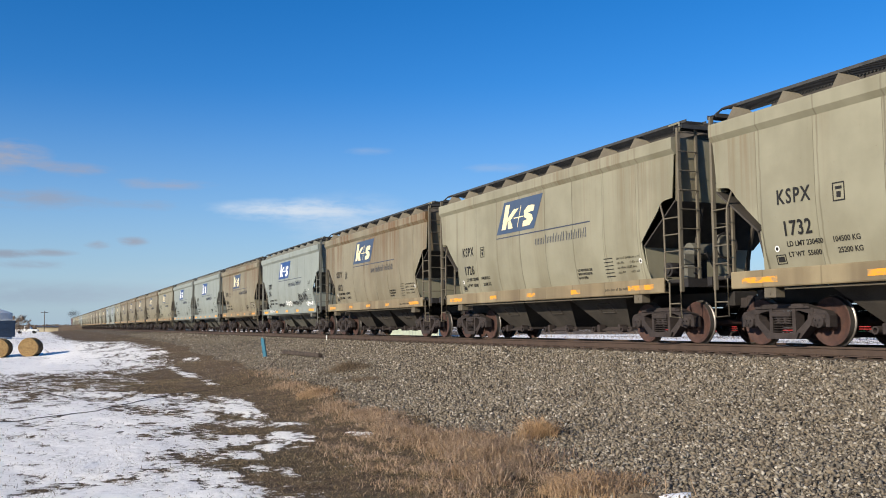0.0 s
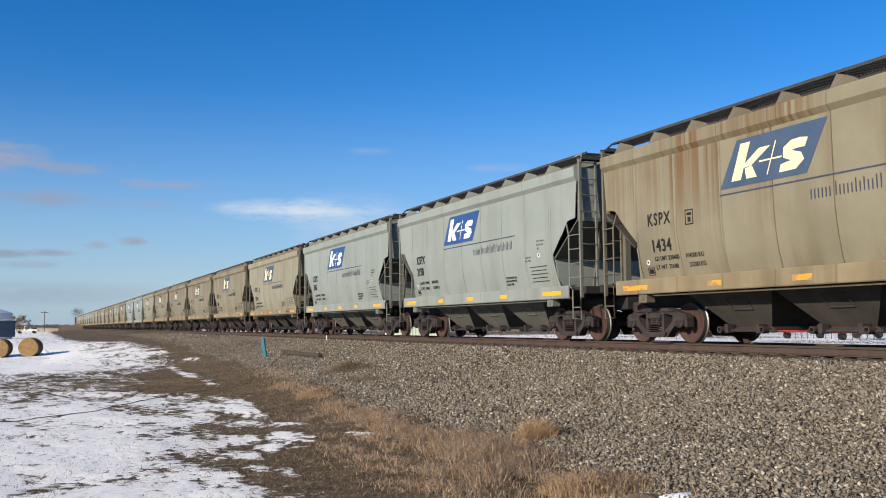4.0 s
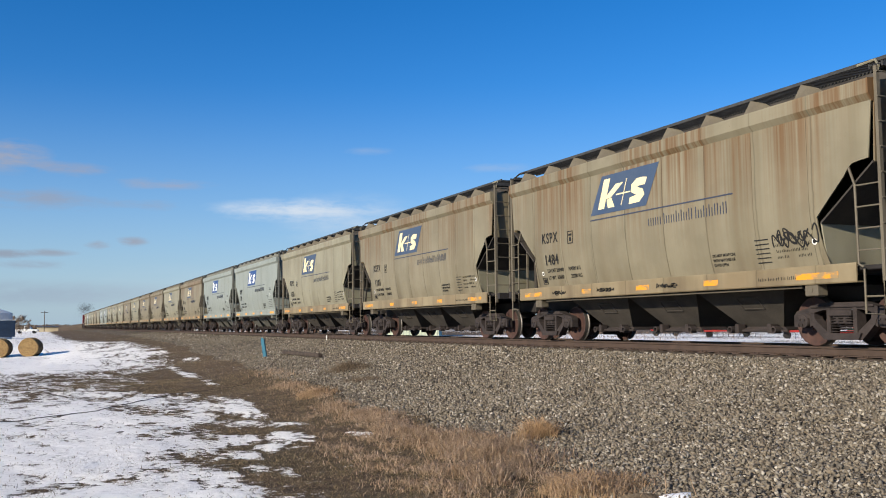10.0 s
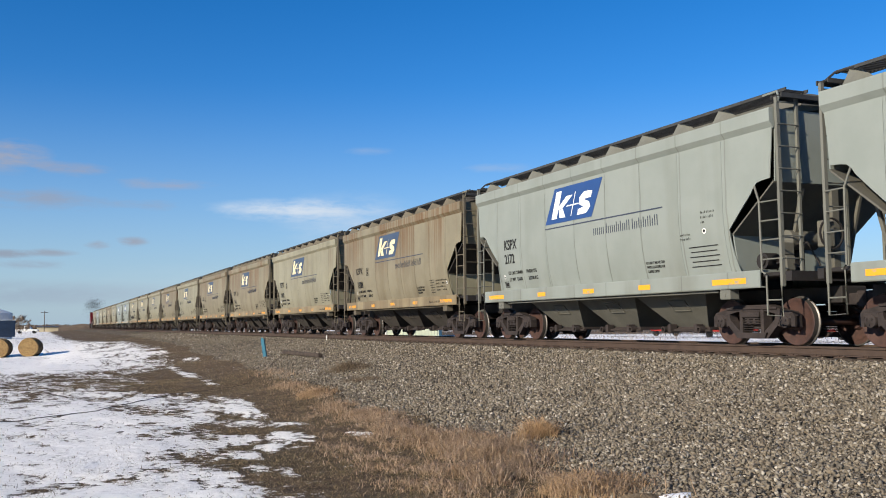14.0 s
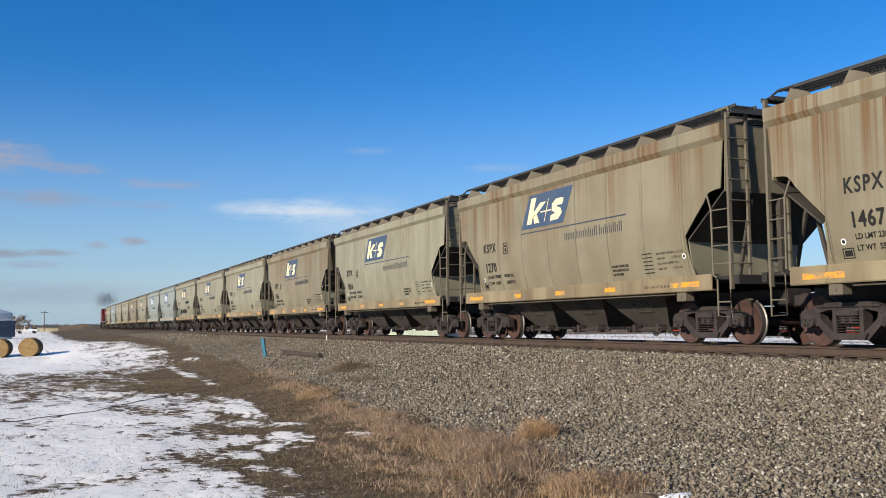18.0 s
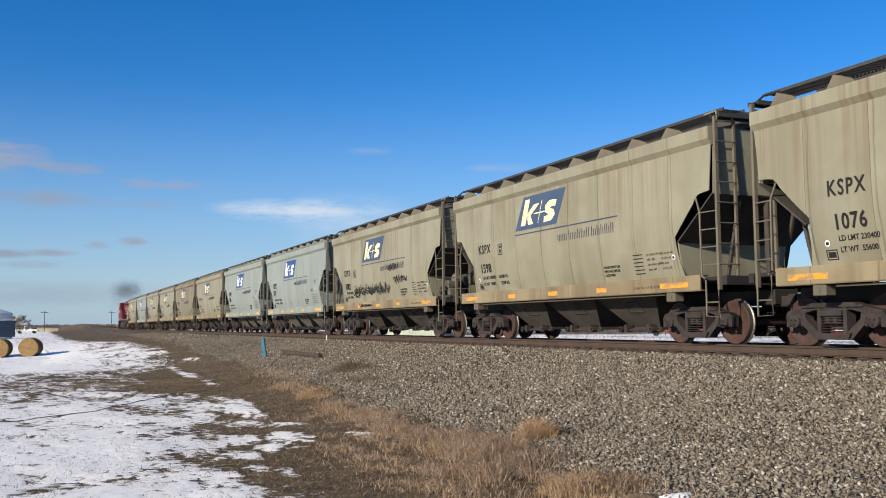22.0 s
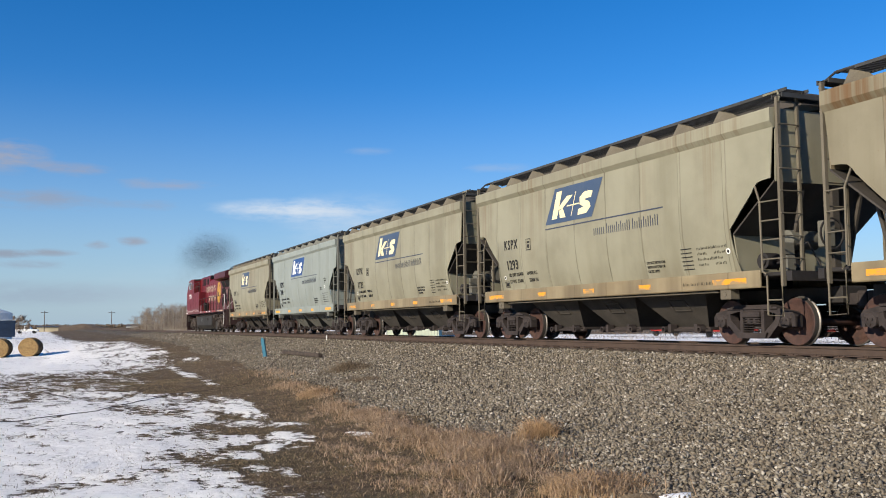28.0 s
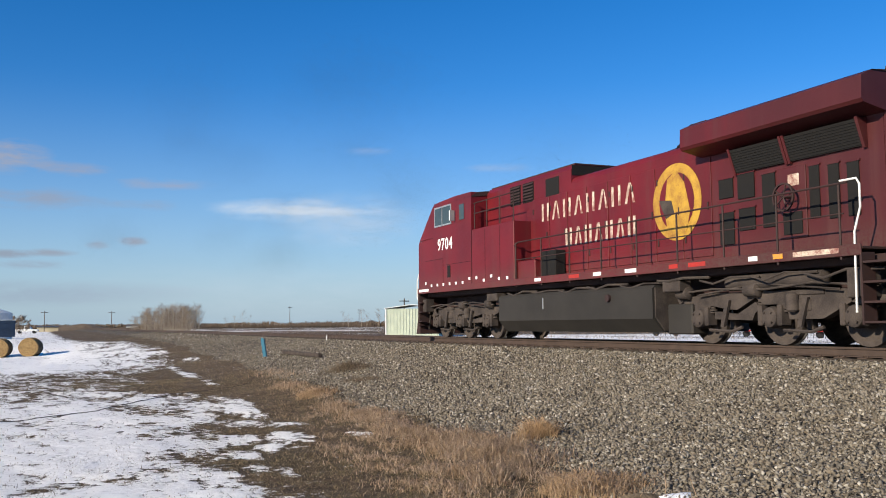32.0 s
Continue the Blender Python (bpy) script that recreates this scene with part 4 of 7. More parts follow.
def gravel_mask(x, y):
    toe = np.interp(-x, [7, 9, 11, 17, 23.4, 32, 42, 64, 90, 200], [5.0, 5.3, 6.1, 6.4, 7.0, 7.3, 7.7, 8.0, 8.4, 9.2]) + 1.3 * (fbm(x * 0.3, y * 0.3, 60, 3) - 0.5)
    near = step_between(y, toe - 0.35, toe + 0.35)
    return near * (1 - step_between(y, 17.5, 19.5))


def graded(lo, hi, fine_lo, fine_hi, fine, growth, growth_hi):
    out, v = [], fine_lo
    while v < fine_hi:
        out.append(v)
        v += fine
    out.append(fine_hi)
    step, v = fine, fine_hi
    while v < hi:
        step *= growth_hi
        v += step
        out.append(min(v, hi))
    step, v = fine, fine_lo
    low = []
    while v > lo:
        step *= growth
        v -= step
        low.append(max(v, lo))
    return np.array(low[::-1] + out)


def ground_material():
    m, n, l, bsdf = material("field_and_gravel")
    t = n.new("ShaderNodeTexCoord").outputs["Object"]
    snow = n.new("ShaderNodeAttribute")
    snow.attribute_name = "snow"
    gravel = n.new("ShaderNodeAttribute")
    gravel.attribute_name = "gravel"
    fine, mid = noise_tex(n, l, t, 34.0, 5.0, 0.65), noise_tex(n, l, t, 5.5, 5.0, 0.62)
    broad = noise_tex(n, l, t, 0.5, 4.0)
    stalks = n.new("ShaderNodeMapping")
    l.new(t, stalks.inputs["Vector"])
    stalks.inputs["Scale"].default_value, stalks.inputs["Rotation"].default_value = (60, 9, 20), (0, 0, 0.4)
    straw = noise_tex(n, l, stalks.outputs[0], 1.0, 4.0, 0.6)
    soil = mix_rgb(n, l, ramp(n, l, mid, 0.3, 0.7), (0.050, 0.034, 0.021), (0.150, 0.103, 0.061))
    soil = mix_rgb(n, l, calc(n, l, "MULTIPLY", ramp(n, l, straw, 0.5, 0.72), 0.6), soil, (0.20, 0.138, 0.078))
    soil = mix_rgb(n, l, calc(n, l, "MULTIPLY", ramp(n, l, broad, 0.45, 0.7), 0.4), soil, (0.060, 0.052, 0.022))
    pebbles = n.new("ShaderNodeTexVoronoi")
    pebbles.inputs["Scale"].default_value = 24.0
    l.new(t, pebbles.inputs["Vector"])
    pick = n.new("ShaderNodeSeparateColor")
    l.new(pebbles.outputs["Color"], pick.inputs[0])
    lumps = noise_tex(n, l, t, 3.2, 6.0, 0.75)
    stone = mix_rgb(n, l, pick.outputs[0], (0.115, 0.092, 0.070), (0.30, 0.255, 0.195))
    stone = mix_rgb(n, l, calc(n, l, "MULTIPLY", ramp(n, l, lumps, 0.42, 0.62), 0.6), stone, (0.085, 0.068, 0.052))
    # shade between the pebbles, put into the colour as near-black gaps
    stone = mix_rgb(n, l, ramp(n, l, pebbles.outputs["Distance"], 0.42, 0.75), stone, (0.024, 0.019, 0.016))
    stone = mix_rgb(n, l, calc(n, l, "MULTIPLY", ramp(n, l, broad, 0.5, 0.75), 0.35), stone, (0.13, 0.115, 0.08))
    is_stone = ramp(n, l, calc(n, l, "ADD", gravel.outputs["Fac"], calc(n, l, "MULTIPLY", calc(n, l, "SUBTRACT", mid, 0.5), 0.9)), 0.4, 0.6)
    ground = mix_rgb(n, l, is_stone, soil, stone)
    broken = calc(n, l, "ADD", calc(n, l, "MULTIPLY", calc(n, l, "SUBTRACT", fine, 0.5), 1.5), calc(n, l, "MULTIPLY", calc(n, l, "SUBTRACT", mid, 0.5), 2.4))
    is_snow = ramp(n, l, calc(n, l, "ADD", snow.outputs["Fac"], broken), 0.42, 0.60)
    white = mix_rgb(n, l, mid, (0.95, 0.925, 0.875), (0.99, 0.965, 0.92))
    flecks = noise_tex(n, l, stalks.outputs[0], 0.55, 5.0, 0.75)
    white = mix_rgb(n, l, calc(n, l, "MULTIPLY", ramp(n, l, flecks, 0.53, 0.70), 0.75), white, (0.30, 0.275, 0.25))
    l.new(mix_rgb(n, l, is_snow, ground, white), bsdf.inputs["Base Color"])
    l.new(calc(n, l, "SUBTRACT", 0.95, calc(n, l, "MULTIPLY", is_snow, 0.35)), bsdf.inputs["Roughness"])
    relief = calc(n, l, "ADD", calc(n, l, "MULTIPLY", is_snow, 0.9), calc(n, l, "ADD", calc(n, l, "MULTIPLY", fine, 0.45), calc(n, l, "MULTIPLY", calc(n, l, "MULTIPLY", is_stone, pebbles.outputs["Distance"]), -1.2)))
    bumped(n, l, bsdf, calc(n, l, "ADD", relief, calc(n, l, "MULTIPLY", mid, calc(n, l, "SUBTRACT", 1.6, calc(n, l, "MULTIPLY", is_snow, 0.9)))), 1.0, 0.05)
    return m


def build_ground():
    xs = graded(-4200, 2500, -18.0, -7.0, 0.08, 1.013, 1.09)
    ys = graded(-2500, 4500, -2.0, 9.0, 0.085, 1.07, 1.06)
    gx, gy = np.meshgrid(xs, ys, indexing="ij")
    snow = snow_mask(gx, gy)
    gz = ground_height(gx, gy) + 0.025 * snow
    nx, ny = len(xs), len(ys)
    verts = np.stack([gx, gy, gz], -1).reshape(-1, 3)
    i, j = np.meshgrid(np.arange(nx - 1), np.arange(ny - 1), indexing="ij")
    a = (i * ny + j).ravel()
    faces = np.stack([a, a + ny, a + ny + 1, a + 1], 1)
    me = bpy.data.meshes.new("ground")
    me.vertices.add(len(verts))
    me.vertices.foreach_set("co", verts.ravel())
    me.loops.add(faces.size)
    me.loops.foreach_set("vertex_index", faces.ravel().astype(np.int32))
    me.polygons.add(len(faces))
    me.polygons.foreach_set("loop_start", np.arange(0, faces.size, 4, dtype=np.int32))
    me.polygons.foreach_set("use_smooth", np.ones(len(faces), bool))
    me.update()
    for name, values in (("snow", snow), ("gravel", gravel_mask(gx, gy))):
        me.attributes.new(name, "FLOAT", "POINT").data.foreach_set("value", values.ravel().astype(np.float32))
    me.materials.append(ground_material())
    tagged(new("ground", me), "patchy snow over dry grass beside a gravel bank", "ground", kind="structure")


build_ground()


# ---- track ----
def rail_section(y):
    return [(y + a, b) for a, b in ((-0.037, -0.006), (-0.03, 0.0), (0.03, 0.0), (0.037, -0.006), (0.036, -0.038), (0.010, -0.05), (0.009, -0.145), (0.07, -0.16),
                                    (0.076, -0.172), (-0.076, -0.172), (-0.07, -0.16), (-0.009, -0.145), (-0.010, -0.05), (-0.036, -0.038))]


def build_track():
    track = tagged(new("railway_track"), "straight railway track with rusty rails on timber ties", "track", kind="structure")
    for y in (TRACK_Y - 0.755, TRACK_Y + 0.755):
        s = Solid().prism(rail_section(y), "x", -1500, 400)
        rail = part("rail", s, RAIL, track)
        rail.data.materials.append(RAIL_TOP)
        for p in rail.data.polygons:
            if p.normal.z > 0.8 and p.center.z > -0.01:
                p.material_index = 1
    tie = Solid().block(-0.115, 0.115, -1.29, 1.29, -0.36, -0.185, 0.012).mesh("sleeper", TIE)
    plate = Solid().block(-0.10, 0.10, -0.19, 0.19, -0.19, -0.168, 0.005)
    for a in (-0.06, 0.06):
        for b in (-0.10, 0.10):
            plate.block(a - 0.012, a + 0.012, b - 0.014, b + 0.014, -0.17, -0.145, 0.003)
    plate = plate.mesh("tie_plate", RAIL)
    rng = random.Random(8)
    for k in range(220):
        x = -5.0 - 0.53 * k
        t = part("sleeper", tie, None, track, at=pose(x + rng.uniform(-0.02, 0.02), TRACK_Y + rng.uniform(-0.04, 0.04), rng.uniform(-0.01, 0.005), 0, 0, rng.uniform(-1, 1)))
        if k < 90:
            part("tie_plate", plate, None, t, at=pose(0, -0.755, 0))
    far = Solid()
    for k in range(500):
        x = -5.0 - 0.53 * (220 + k)
        far.box(x - 0.115, x + 0.115, TRACK_Y - 1.29, TRACK_Y + 1.29, -0.36, -0.185)
    for k in range(60):
        x = -4.4 + 0.53 * k
        far.box(x - 0.115, x + 0.115, TRACK_Y - 1.29, TRACK_Y + 1.29, -0.36, -0.185)
    tagged(part("distant_sleepers", far, TIE, track), kind="stuff")


build_track()


# ---- loose ground cover ----
def scatter_mesh(name, verts, faces, mat):
    """A mesh of many alike closed pieces from arrays."""
    me = bpy.data.meshes.new(name)
    me.vertices.add(len(verts))
    me.vertices.foreach_set("co", np.ascontiguousarray(verts, np.float32).ravel())
    k = faces.shape[1]
    me.loops.add(faces.size)
    me.loops.foreach_set("vertex_index", faces.ravel().astype(np.int32))
    me.polygons.add(len(faces))
    me.polygons.foreach_set("loop_start", np.arange(0, faces.size, k, dtype=np.int32))
    me.update()
    me.materials.append(mat)
    return me


def island_material(name, colours, rough, bump=0.0):
    """A colour for each loose piece, picked from a few tones, with a fine grain."""
    m, n, l, bsdf = material(name)
    geo = n.new("ShaderNodeNewGeometry")
    r = n.new("ShaderNodeValToRGB")
    r.color_ramp.interpolation = "LINEAR"
    e = r.color_ramp.elements
    while len(e) < len(colours):
        e.new(0.5)
    for k, c in enumerate(colours):
        e[k].position, e[k].color = k / (len(colours) - 1), (*c, 1)
    l.new(geo.outputs["Random Per Island"], r.inputs[0])
    t = n.new("ShaderNodeTexCoord").outputs["Object"]
    grain = noise_tex(n, l, t, 60.0, 3.0)
    l.new(mix_rgb(n, l, calc(n, l, "MULTIPLY", grain, 0.5), r.outputs[0], (0.09, 0.075, 0.055)), bsdf.inputs["Base Color"])
    bsdf.inputs["Roughness"].default_value = rough
    if bump:
        bumped(n, l, bsdf, grain, bump, 0.006)
    return m


STONE = island_material("ballast_stone", [(0.045, 0.037, 0.030), (0.16, 0.136, 0.105), (0.25, 0.213, 0.160), (0.19, 0.150, 0.108), (0.34, 0.300, 0.238), (0.075, 0.064, 0.052), (0.58, 0.53, 0.45)], 0.85, 0.4)
STRAW = island_material("dry_grass", [(0.40, 0.265, 0.165), (0.62, 0.44, 0.295), (0.21, 0.135, 0.082), (0.82, 0.63, 0.46)], 0.8)
GOLD = island_material("golden_grass", [(0.47, 0.30, 0.165), (0.64, 0.43, 0.25), (0.32, 0.195, 0.105), (0.78, 0.56, 0.34)], 0.8)
WEED = island_material("grey_weeds", [(0.17, 0.125, 0.085), (0.24, 0.175, 0.115), (0.12, 0.09, 0.06)], 0.85)
TURF = island_material("withered_turf", [(0.135, 0.098, 0.052), (0.27, 0.190, 0.105), (0.105, 0.094, 0.044), (0.45, 0.325, 0.20), (0.17, 0.138, 0.066)], 0.85)


def ballast(rng):
    """Loose crushed stones on the bank, thinner and coarser with distance."""
    spots = []
    for x0, x1, density, lo, hi in ((-13.5, -5.8, 860, 0.011, 0.034), (-20, -13.5, 560, 0.013, 0.037), (-31, -20, 250, 0.017, 0.040), (-46, -31, 120, 0.022, 0.042), (-64, -46, 60, 0.025, 0.045), (-115, -64, 16, 0.04, 0.08)):
        count = int((x1 - x0) * 9.0 * density)
        x, y = rng.uniform(x0, x1, count), rng.uniform(4.6, 13.1, count)
        keep = gravel_mask(x, y) + rng.uniform(-0.5, 0.45, count) > 0.5
        keep &= rng.uniform(0, 1, count) > 0.7 * step_between(-x, 45, 120)
        keep &= ~((y > 12.62) & (rng.uniform(0, 1, count) < 0.5))
        x, y = x[keep], y[keep]
        size = lo + (hi - lo) * rng.uniform(0, 1, len(x)) ** 2.2
        spots.append(np.stack([x, y, size], 1))
    p = np.concatenate(spots)
    n = len(p)
    cube = np.array([(a, b, c) for a in (-1, 1) for b in (-1, 1) for c in (-1, 1)], float)
    shape = cube[None] * rng.uniform(0.22, 1.15, (n, 8, 3)) * np.array([1.15, 0.80, 0.55])
    ax = rng.normal(size=(n, 3))
    ax /= np.linalg.norm(ax, axis=1)[:, None]
    ang = rng.uniform(0, 6.28, n)
    c, s = np.cos(ang)[:, None, None], np.sin(ang)[:, None, None]
    k = ax[:, None, :]
    shape = shape * c + np.cross(k, shape) * s + k * (k * shape).sum(-1, keepdims=True) * (1 - c)
    z = ground_height(p[:, 0], p[:, 1])
    centre = np.stack([p[:, 0], p[:, 1], z + p[:, 2] * rng.uniform(0.05, 0.75, n)], 1)
    verts = (shape * p[:, 2][:, None, None] + centre[:, None]).reshape(-1, 3)
    quads = np.array([(0, 1, 3, 2), (4, 6, 7, 5), (0, 4, 5, 1), (2, 3, 7, 6), (0, 2, 6, 4), (1, 5, 7, 3)])
    faces = (quads[None] + 8 * np.arange(n)[:, None, None]).reshape(-1, 4)
    tagged(new("ballast", scatter_mesh("ballast", verts, faces, STONE)), "grey and tan crushed stone ballast on the bank", "ballast", kind="stuff")


def blades(px, py, height, lean, rng, width=0.004):
    """Tapered solid blades that rise, bend over and droop, as thin three-sided wedges."""
    n = len(px)
    z = ground_height(px, py) - 0.01
    a = rng.uniform(0, 6.283, n)
    d = np.stack([np.cos(a), np.sin(a), np.zeros(n)], 1)
    side = np.stack([-d[:, 1], d[:, 0], np.zeros(n)], 1)
    wide = side * (width * rng.uniform(0.7, 1.4, n))[:, None]
    root = np.stack([px, py, z], 1)
    up = np.array([0, 0, 1.0])
    out = (lean * rng.uniform(0.15, 1.0, n) * height)[:, None]
    sway = side * out * rng.uniform(-0.5, 0.5, n)[:, None]
    mid = root + up * (height * rng.uniform(0.45, 0.75, n))[:, None] + d * out * 0.35 + sway * 0.2
    tip = root + up * (height * rng.uniform(0.4, 1.0, n))[:, None] + d * out + sway
    back = d * width * 0.6
    v = np.stack([root - wide, root + wide, root + back, mid - wide * 0.7, mid + wide * 0.7, mid + back * 0.7, tip], 1).reshape(-1, 3)
    tri = np.array([(0, 1, 4), (0, 4, 3), (1, 2, 5), (1, 5, 4), (2, 0, 3), (2, 3, 5), (3, 4, 6), (4, 5, 6), (5, 3, 6)])
    f = (tri[None] + 7 * np.arange(n)[:, None, None]).reshape(-1, 3)
    return v, f


def tuft(x, y, radius, tall, count, seed, mat, label):
    rng = np.random.default_rng(seed)
    r, a = radius * np.sqrt(rng.uniform(0, 1, count)), rng.uniform(0, 6.283, count)
    rag = 1 + 0.35 * np.sin(3 * a + seed) + 0.2 * np.sin(7 * a + 2 * seed)
    px, py = x + r * rag * np.cos(a) * 1.2, y + r * rag * np.sin(a)
    h = tall * (1 - 0.6 * (r / radius) ** 2) * rng.uniform(0.35, 1.0, count) ** 0.8
    v, f = blades(px, py, h, 1.8, rng, 0.0048)
    tagged(new("grass_tuft", scatter_mesh("grass_tuft", v, f, mat)), label, "dry grass", "grass clumps along the bank")


# patches of long dry grass: x, y, half length along and across the track, height, blades per square metre
LONG_GRASS = ((-12.2, 5.9, 1.5, 0.42, 0.24, 2600), (-14.2, 5.6, 1.2, 0.35, 0.22, 2200), (-10.9, 5.2, 1.0, 0.40, 0.22, 2400), (-9.3, 5.55, 0.9, 0.45, 0.20, 2200), (-16.6, 5.9, 1.0, 0.30, 0.18, 1100),
              (-20.0, 6.1, 1.2, 0.30, 0.17, 600), (-23.2, 6.4, 1.2, 0.30, 0.17, 550), (-26.5, 6.5, 1.6, 0.35, 0.17, 320), (-31.0, 7.2, 2.6, 0.5, 0.2, 160), (-13.2, 4.7, 2.2, 0.55, 0.10, 1300), (-10.9, 4.5, 1.3, 0.5, 0.12, 1500), (-18.5, 5.3, 2.6, 0.5, 0.10, 420))


def turf(rng):
    out = []
    for x0, x1, density in ((-14, -6.5, 900), (-22, -14, 560), (-36, -22, 230), (-60, -36, 80), (-95, -60, 25)):
        count = int((x1 - x0) * 9.5 * density)
        x, y = rng.uniform(x0, x1, count), rng.uniform(-1.0, 8.5, count)
        keep = (snow_mask(x, y) < 0.42) & (gravel_mask(x, y) < rng.uniform(0.1, 0.9, count)) & (fbm(x * 0.9, y * 0.9, 71) + rng.uniform(-0.25, 0.25, count) > 0.38)
        out.append(np.stack([x[keep], y[keep]], 1))
    p = np.concatenate(out)
    far = np.clip(-p[:, 0] / 20, 0.8, 2.2)
    v, f = blades(p[:, 0], p[:, 1], rng.uniform(0.015, 0.075, len(p)) * far ** 0.5, 2.6, rng, 0.006)
    tagged(new("withered_grass", scatter_mesh("withered_grass", v, f, TURF)), "short withered grass between the snow patches", "grass", kind="stuff")
    xs, ys, hs = [], [], []
    for cx, cy, rx, ry, tall, density in LONG_GRASS:
        count = int(density * rx * ry * 3.1)
        x, y = cx + rng.normal(0, rx * 0.62, count), cy + rng.normal(0, ry * 0.62, count)
        clump = fbm(x * 2.4, y * 3.4, 81, 3)
        keep = (clump + rng.uniform(-0.12, 0.12, count) > 0.50) & (snow_mask(x, y) < 0.7)
        xs.append(x[keep]); ys.append(y[keep]); hs.append(tall * rng.uniform(0.25, 1.0, keep.sum()) * (0.2 + 1.7 * clump[keep]))
    x, y, h = np.concatenate(xs), np.concatenate(ys), np.concatenate(hs)
    v, f = blades(x, y, h, 2.4, rng, 0.0058)
    tagged(new("dry_weeds", scatter_mesh("dry_weeds", v, f, STRAW)), "tangled pale straw grass along the foot of the bank", "dry grass", kind="stuff")
    out = []
    for x0, x1, density in ((-15, -9, 110), (-26, -15, 55), (-45, -26, 18)):
        count = int((x1 - x0) * 13 * density)
        x, y = rng.uniform(x0, x1, count), rng.uniform(-7.0, 6.0, count)
        keep = (snow_mask(x, y) > 0.4) & (fbm(x * 1.1, y * 1.1, 73) + rng.uniform(-0.15, 0.15, count) > 0.52)
        out.append(np.stack([x[keep], y[keep]], 1))
    p = np.concatenate(out)
    v, f = blades(p[:, 0], p[:, 1], rng.uniform(0.035, 0.085, len(p)), 1.6, rng, 0.005)
    tagged(new("stubble", scatter_mesh("stubble", v, f, TURF)), "thin dry stubble poking through the snow", "grass", kind="stuff")


grain = np.random.default_rng(5)
ballast(grain)
turf(grain)
for k, (x, y, radius, tall, count, mat) in enumerate((
        (-12.36, 6.85, 0.24, 0.50, 1100, GOLD), (-12.9, 6.1, 0.4, 0.28, 700, STRAW), (-11.6, 5.75, 0.45, 0.32, 900, STRAW), (-13.3, 5.75, 0.4, 0.28, 700, STRAW), (-10.6, 5.2, 0.45, 0.30, 800, STRAW), (-14.8, 5.65, 0.4, 0.28, 600, STRAW),
        (-9.2, 5.75, 0.5, 0.30, 1000, GOLD), (-8.75, 5.4, 0.5, 0.30, 900, GOLD), (-18.1, 6.05, 0.42, 0.32, 700, STRAW), (-17.2, 6.15, 0.38, 0.30, 600, STRAW), (-20.3, 6.1, 0.45, 0.30, 600, STRAW),
        (-23.1, 6.4, 0.5, 0.36, 600, GOLD), (-26.6, 6.5, 0.6, 0.30, 450, STRAW), (-28.0, 8.8, 0.62, 0.44, 900, WEED), (-24.2, 8.05, 0.5, 0.28, 500, WEED), (-16.0, 5.8, 0.4, 0.26, 450, STRAW))):
    tuft(x, y, radius, tall, count, 100 + k, mat, "grey-brown weed clump standing in the ballast" if mat is WEED else "clump of tall golden dry grass" if mat is GOLD else "clump of pale straw grass on the gravel bank")


# ---- things beside the track ----
TEAL = plain("faded_blue_paint", (0.028, 0.115, 0.17), (0.04, 0.15, 0.22), 6.0, 0.7)
OLD_WOOD = plain("weathered_wood", (0.075, 0.056, 0.045), (0.040, 0.031, 0.026), 5.0, 0.9, bump=0.6)
SNOW = plain("old_snow", (0.86, 0.87, 0.89), (0.80, 0.82, 0.86), 4.0, 0.6, bump=0.5)
MOUND = plain("dry_turf", (0.20, 0.15, 0.095), (0.09, 0.066, 0.042), 9.0, 0.95, bump=1.0, distance=0.02)
HAY = plain("baled_hay", (0.40, 0.265, 0.12), (0.26, 0.165, 0.07), 9.0, 0.95, bump=1.0, distance=0.03)
HAY_ROLL = plain("rolled_hay_edge", (0.30, 0.20, 0.095), (0.20, 0.13, 0.06), 9.0, 0.95, bump=1.0, distance=0.02)
HAY_SIDE = plain("baled_hay_side", (0.16, 0.115, 0.06), (0.10, 0.075, 0.045), 7.0, 0.95, bump=1.0, distance=0.03)


def rest(x, y):
    return float(ground_height(np.array([x]), np.array([y]))[0])


def place_stake():
    x, y = -40.5, 9.0
    z = rest(x, y)
    s = Solid().prism([(-0.11, -0.03), (0.11, -0.03), (0.11, 0.03), (-0.11, 0.03)], "z", -0.1, 0.80)
    s.prism([(-0.08, -0.02), (0.06, -0.02), (0.02, 0.02), (-0.05, 0.02)], "z", 0.80, 0.86)
    thing("marker_stake", s, TEAL, "leaning faded blue marker stake on the bank", "stake", at=pose(x, y, z, 4, -9, 24))


place_stake()
bar_z = rest(-37.1, 9.7)
thing("old_tie", Solid().block(-2.7, 2.7, -0.08, 0.08, -0.06, 0.09, 0.02), OLD_WOOD, "dark weathered timber lying along the ballast", "timber", at=pose(-37.1, 9.7, bar_z + 0.10, 0, 0, 1.0))
thing("marker_plate", Solid().block(-0.08, 0.08, -0.02, 0.02, 0.05, 0.20, 0.01).box(-0.02, 0.02, -0.015, 0.015, -0.3, 0.05), WHITE, "small white marker plate beside the rail", "marker", at=pose(-42.3, 12.3, rest(-42.3, 12.3) + 0.05, 0, 0, -20))


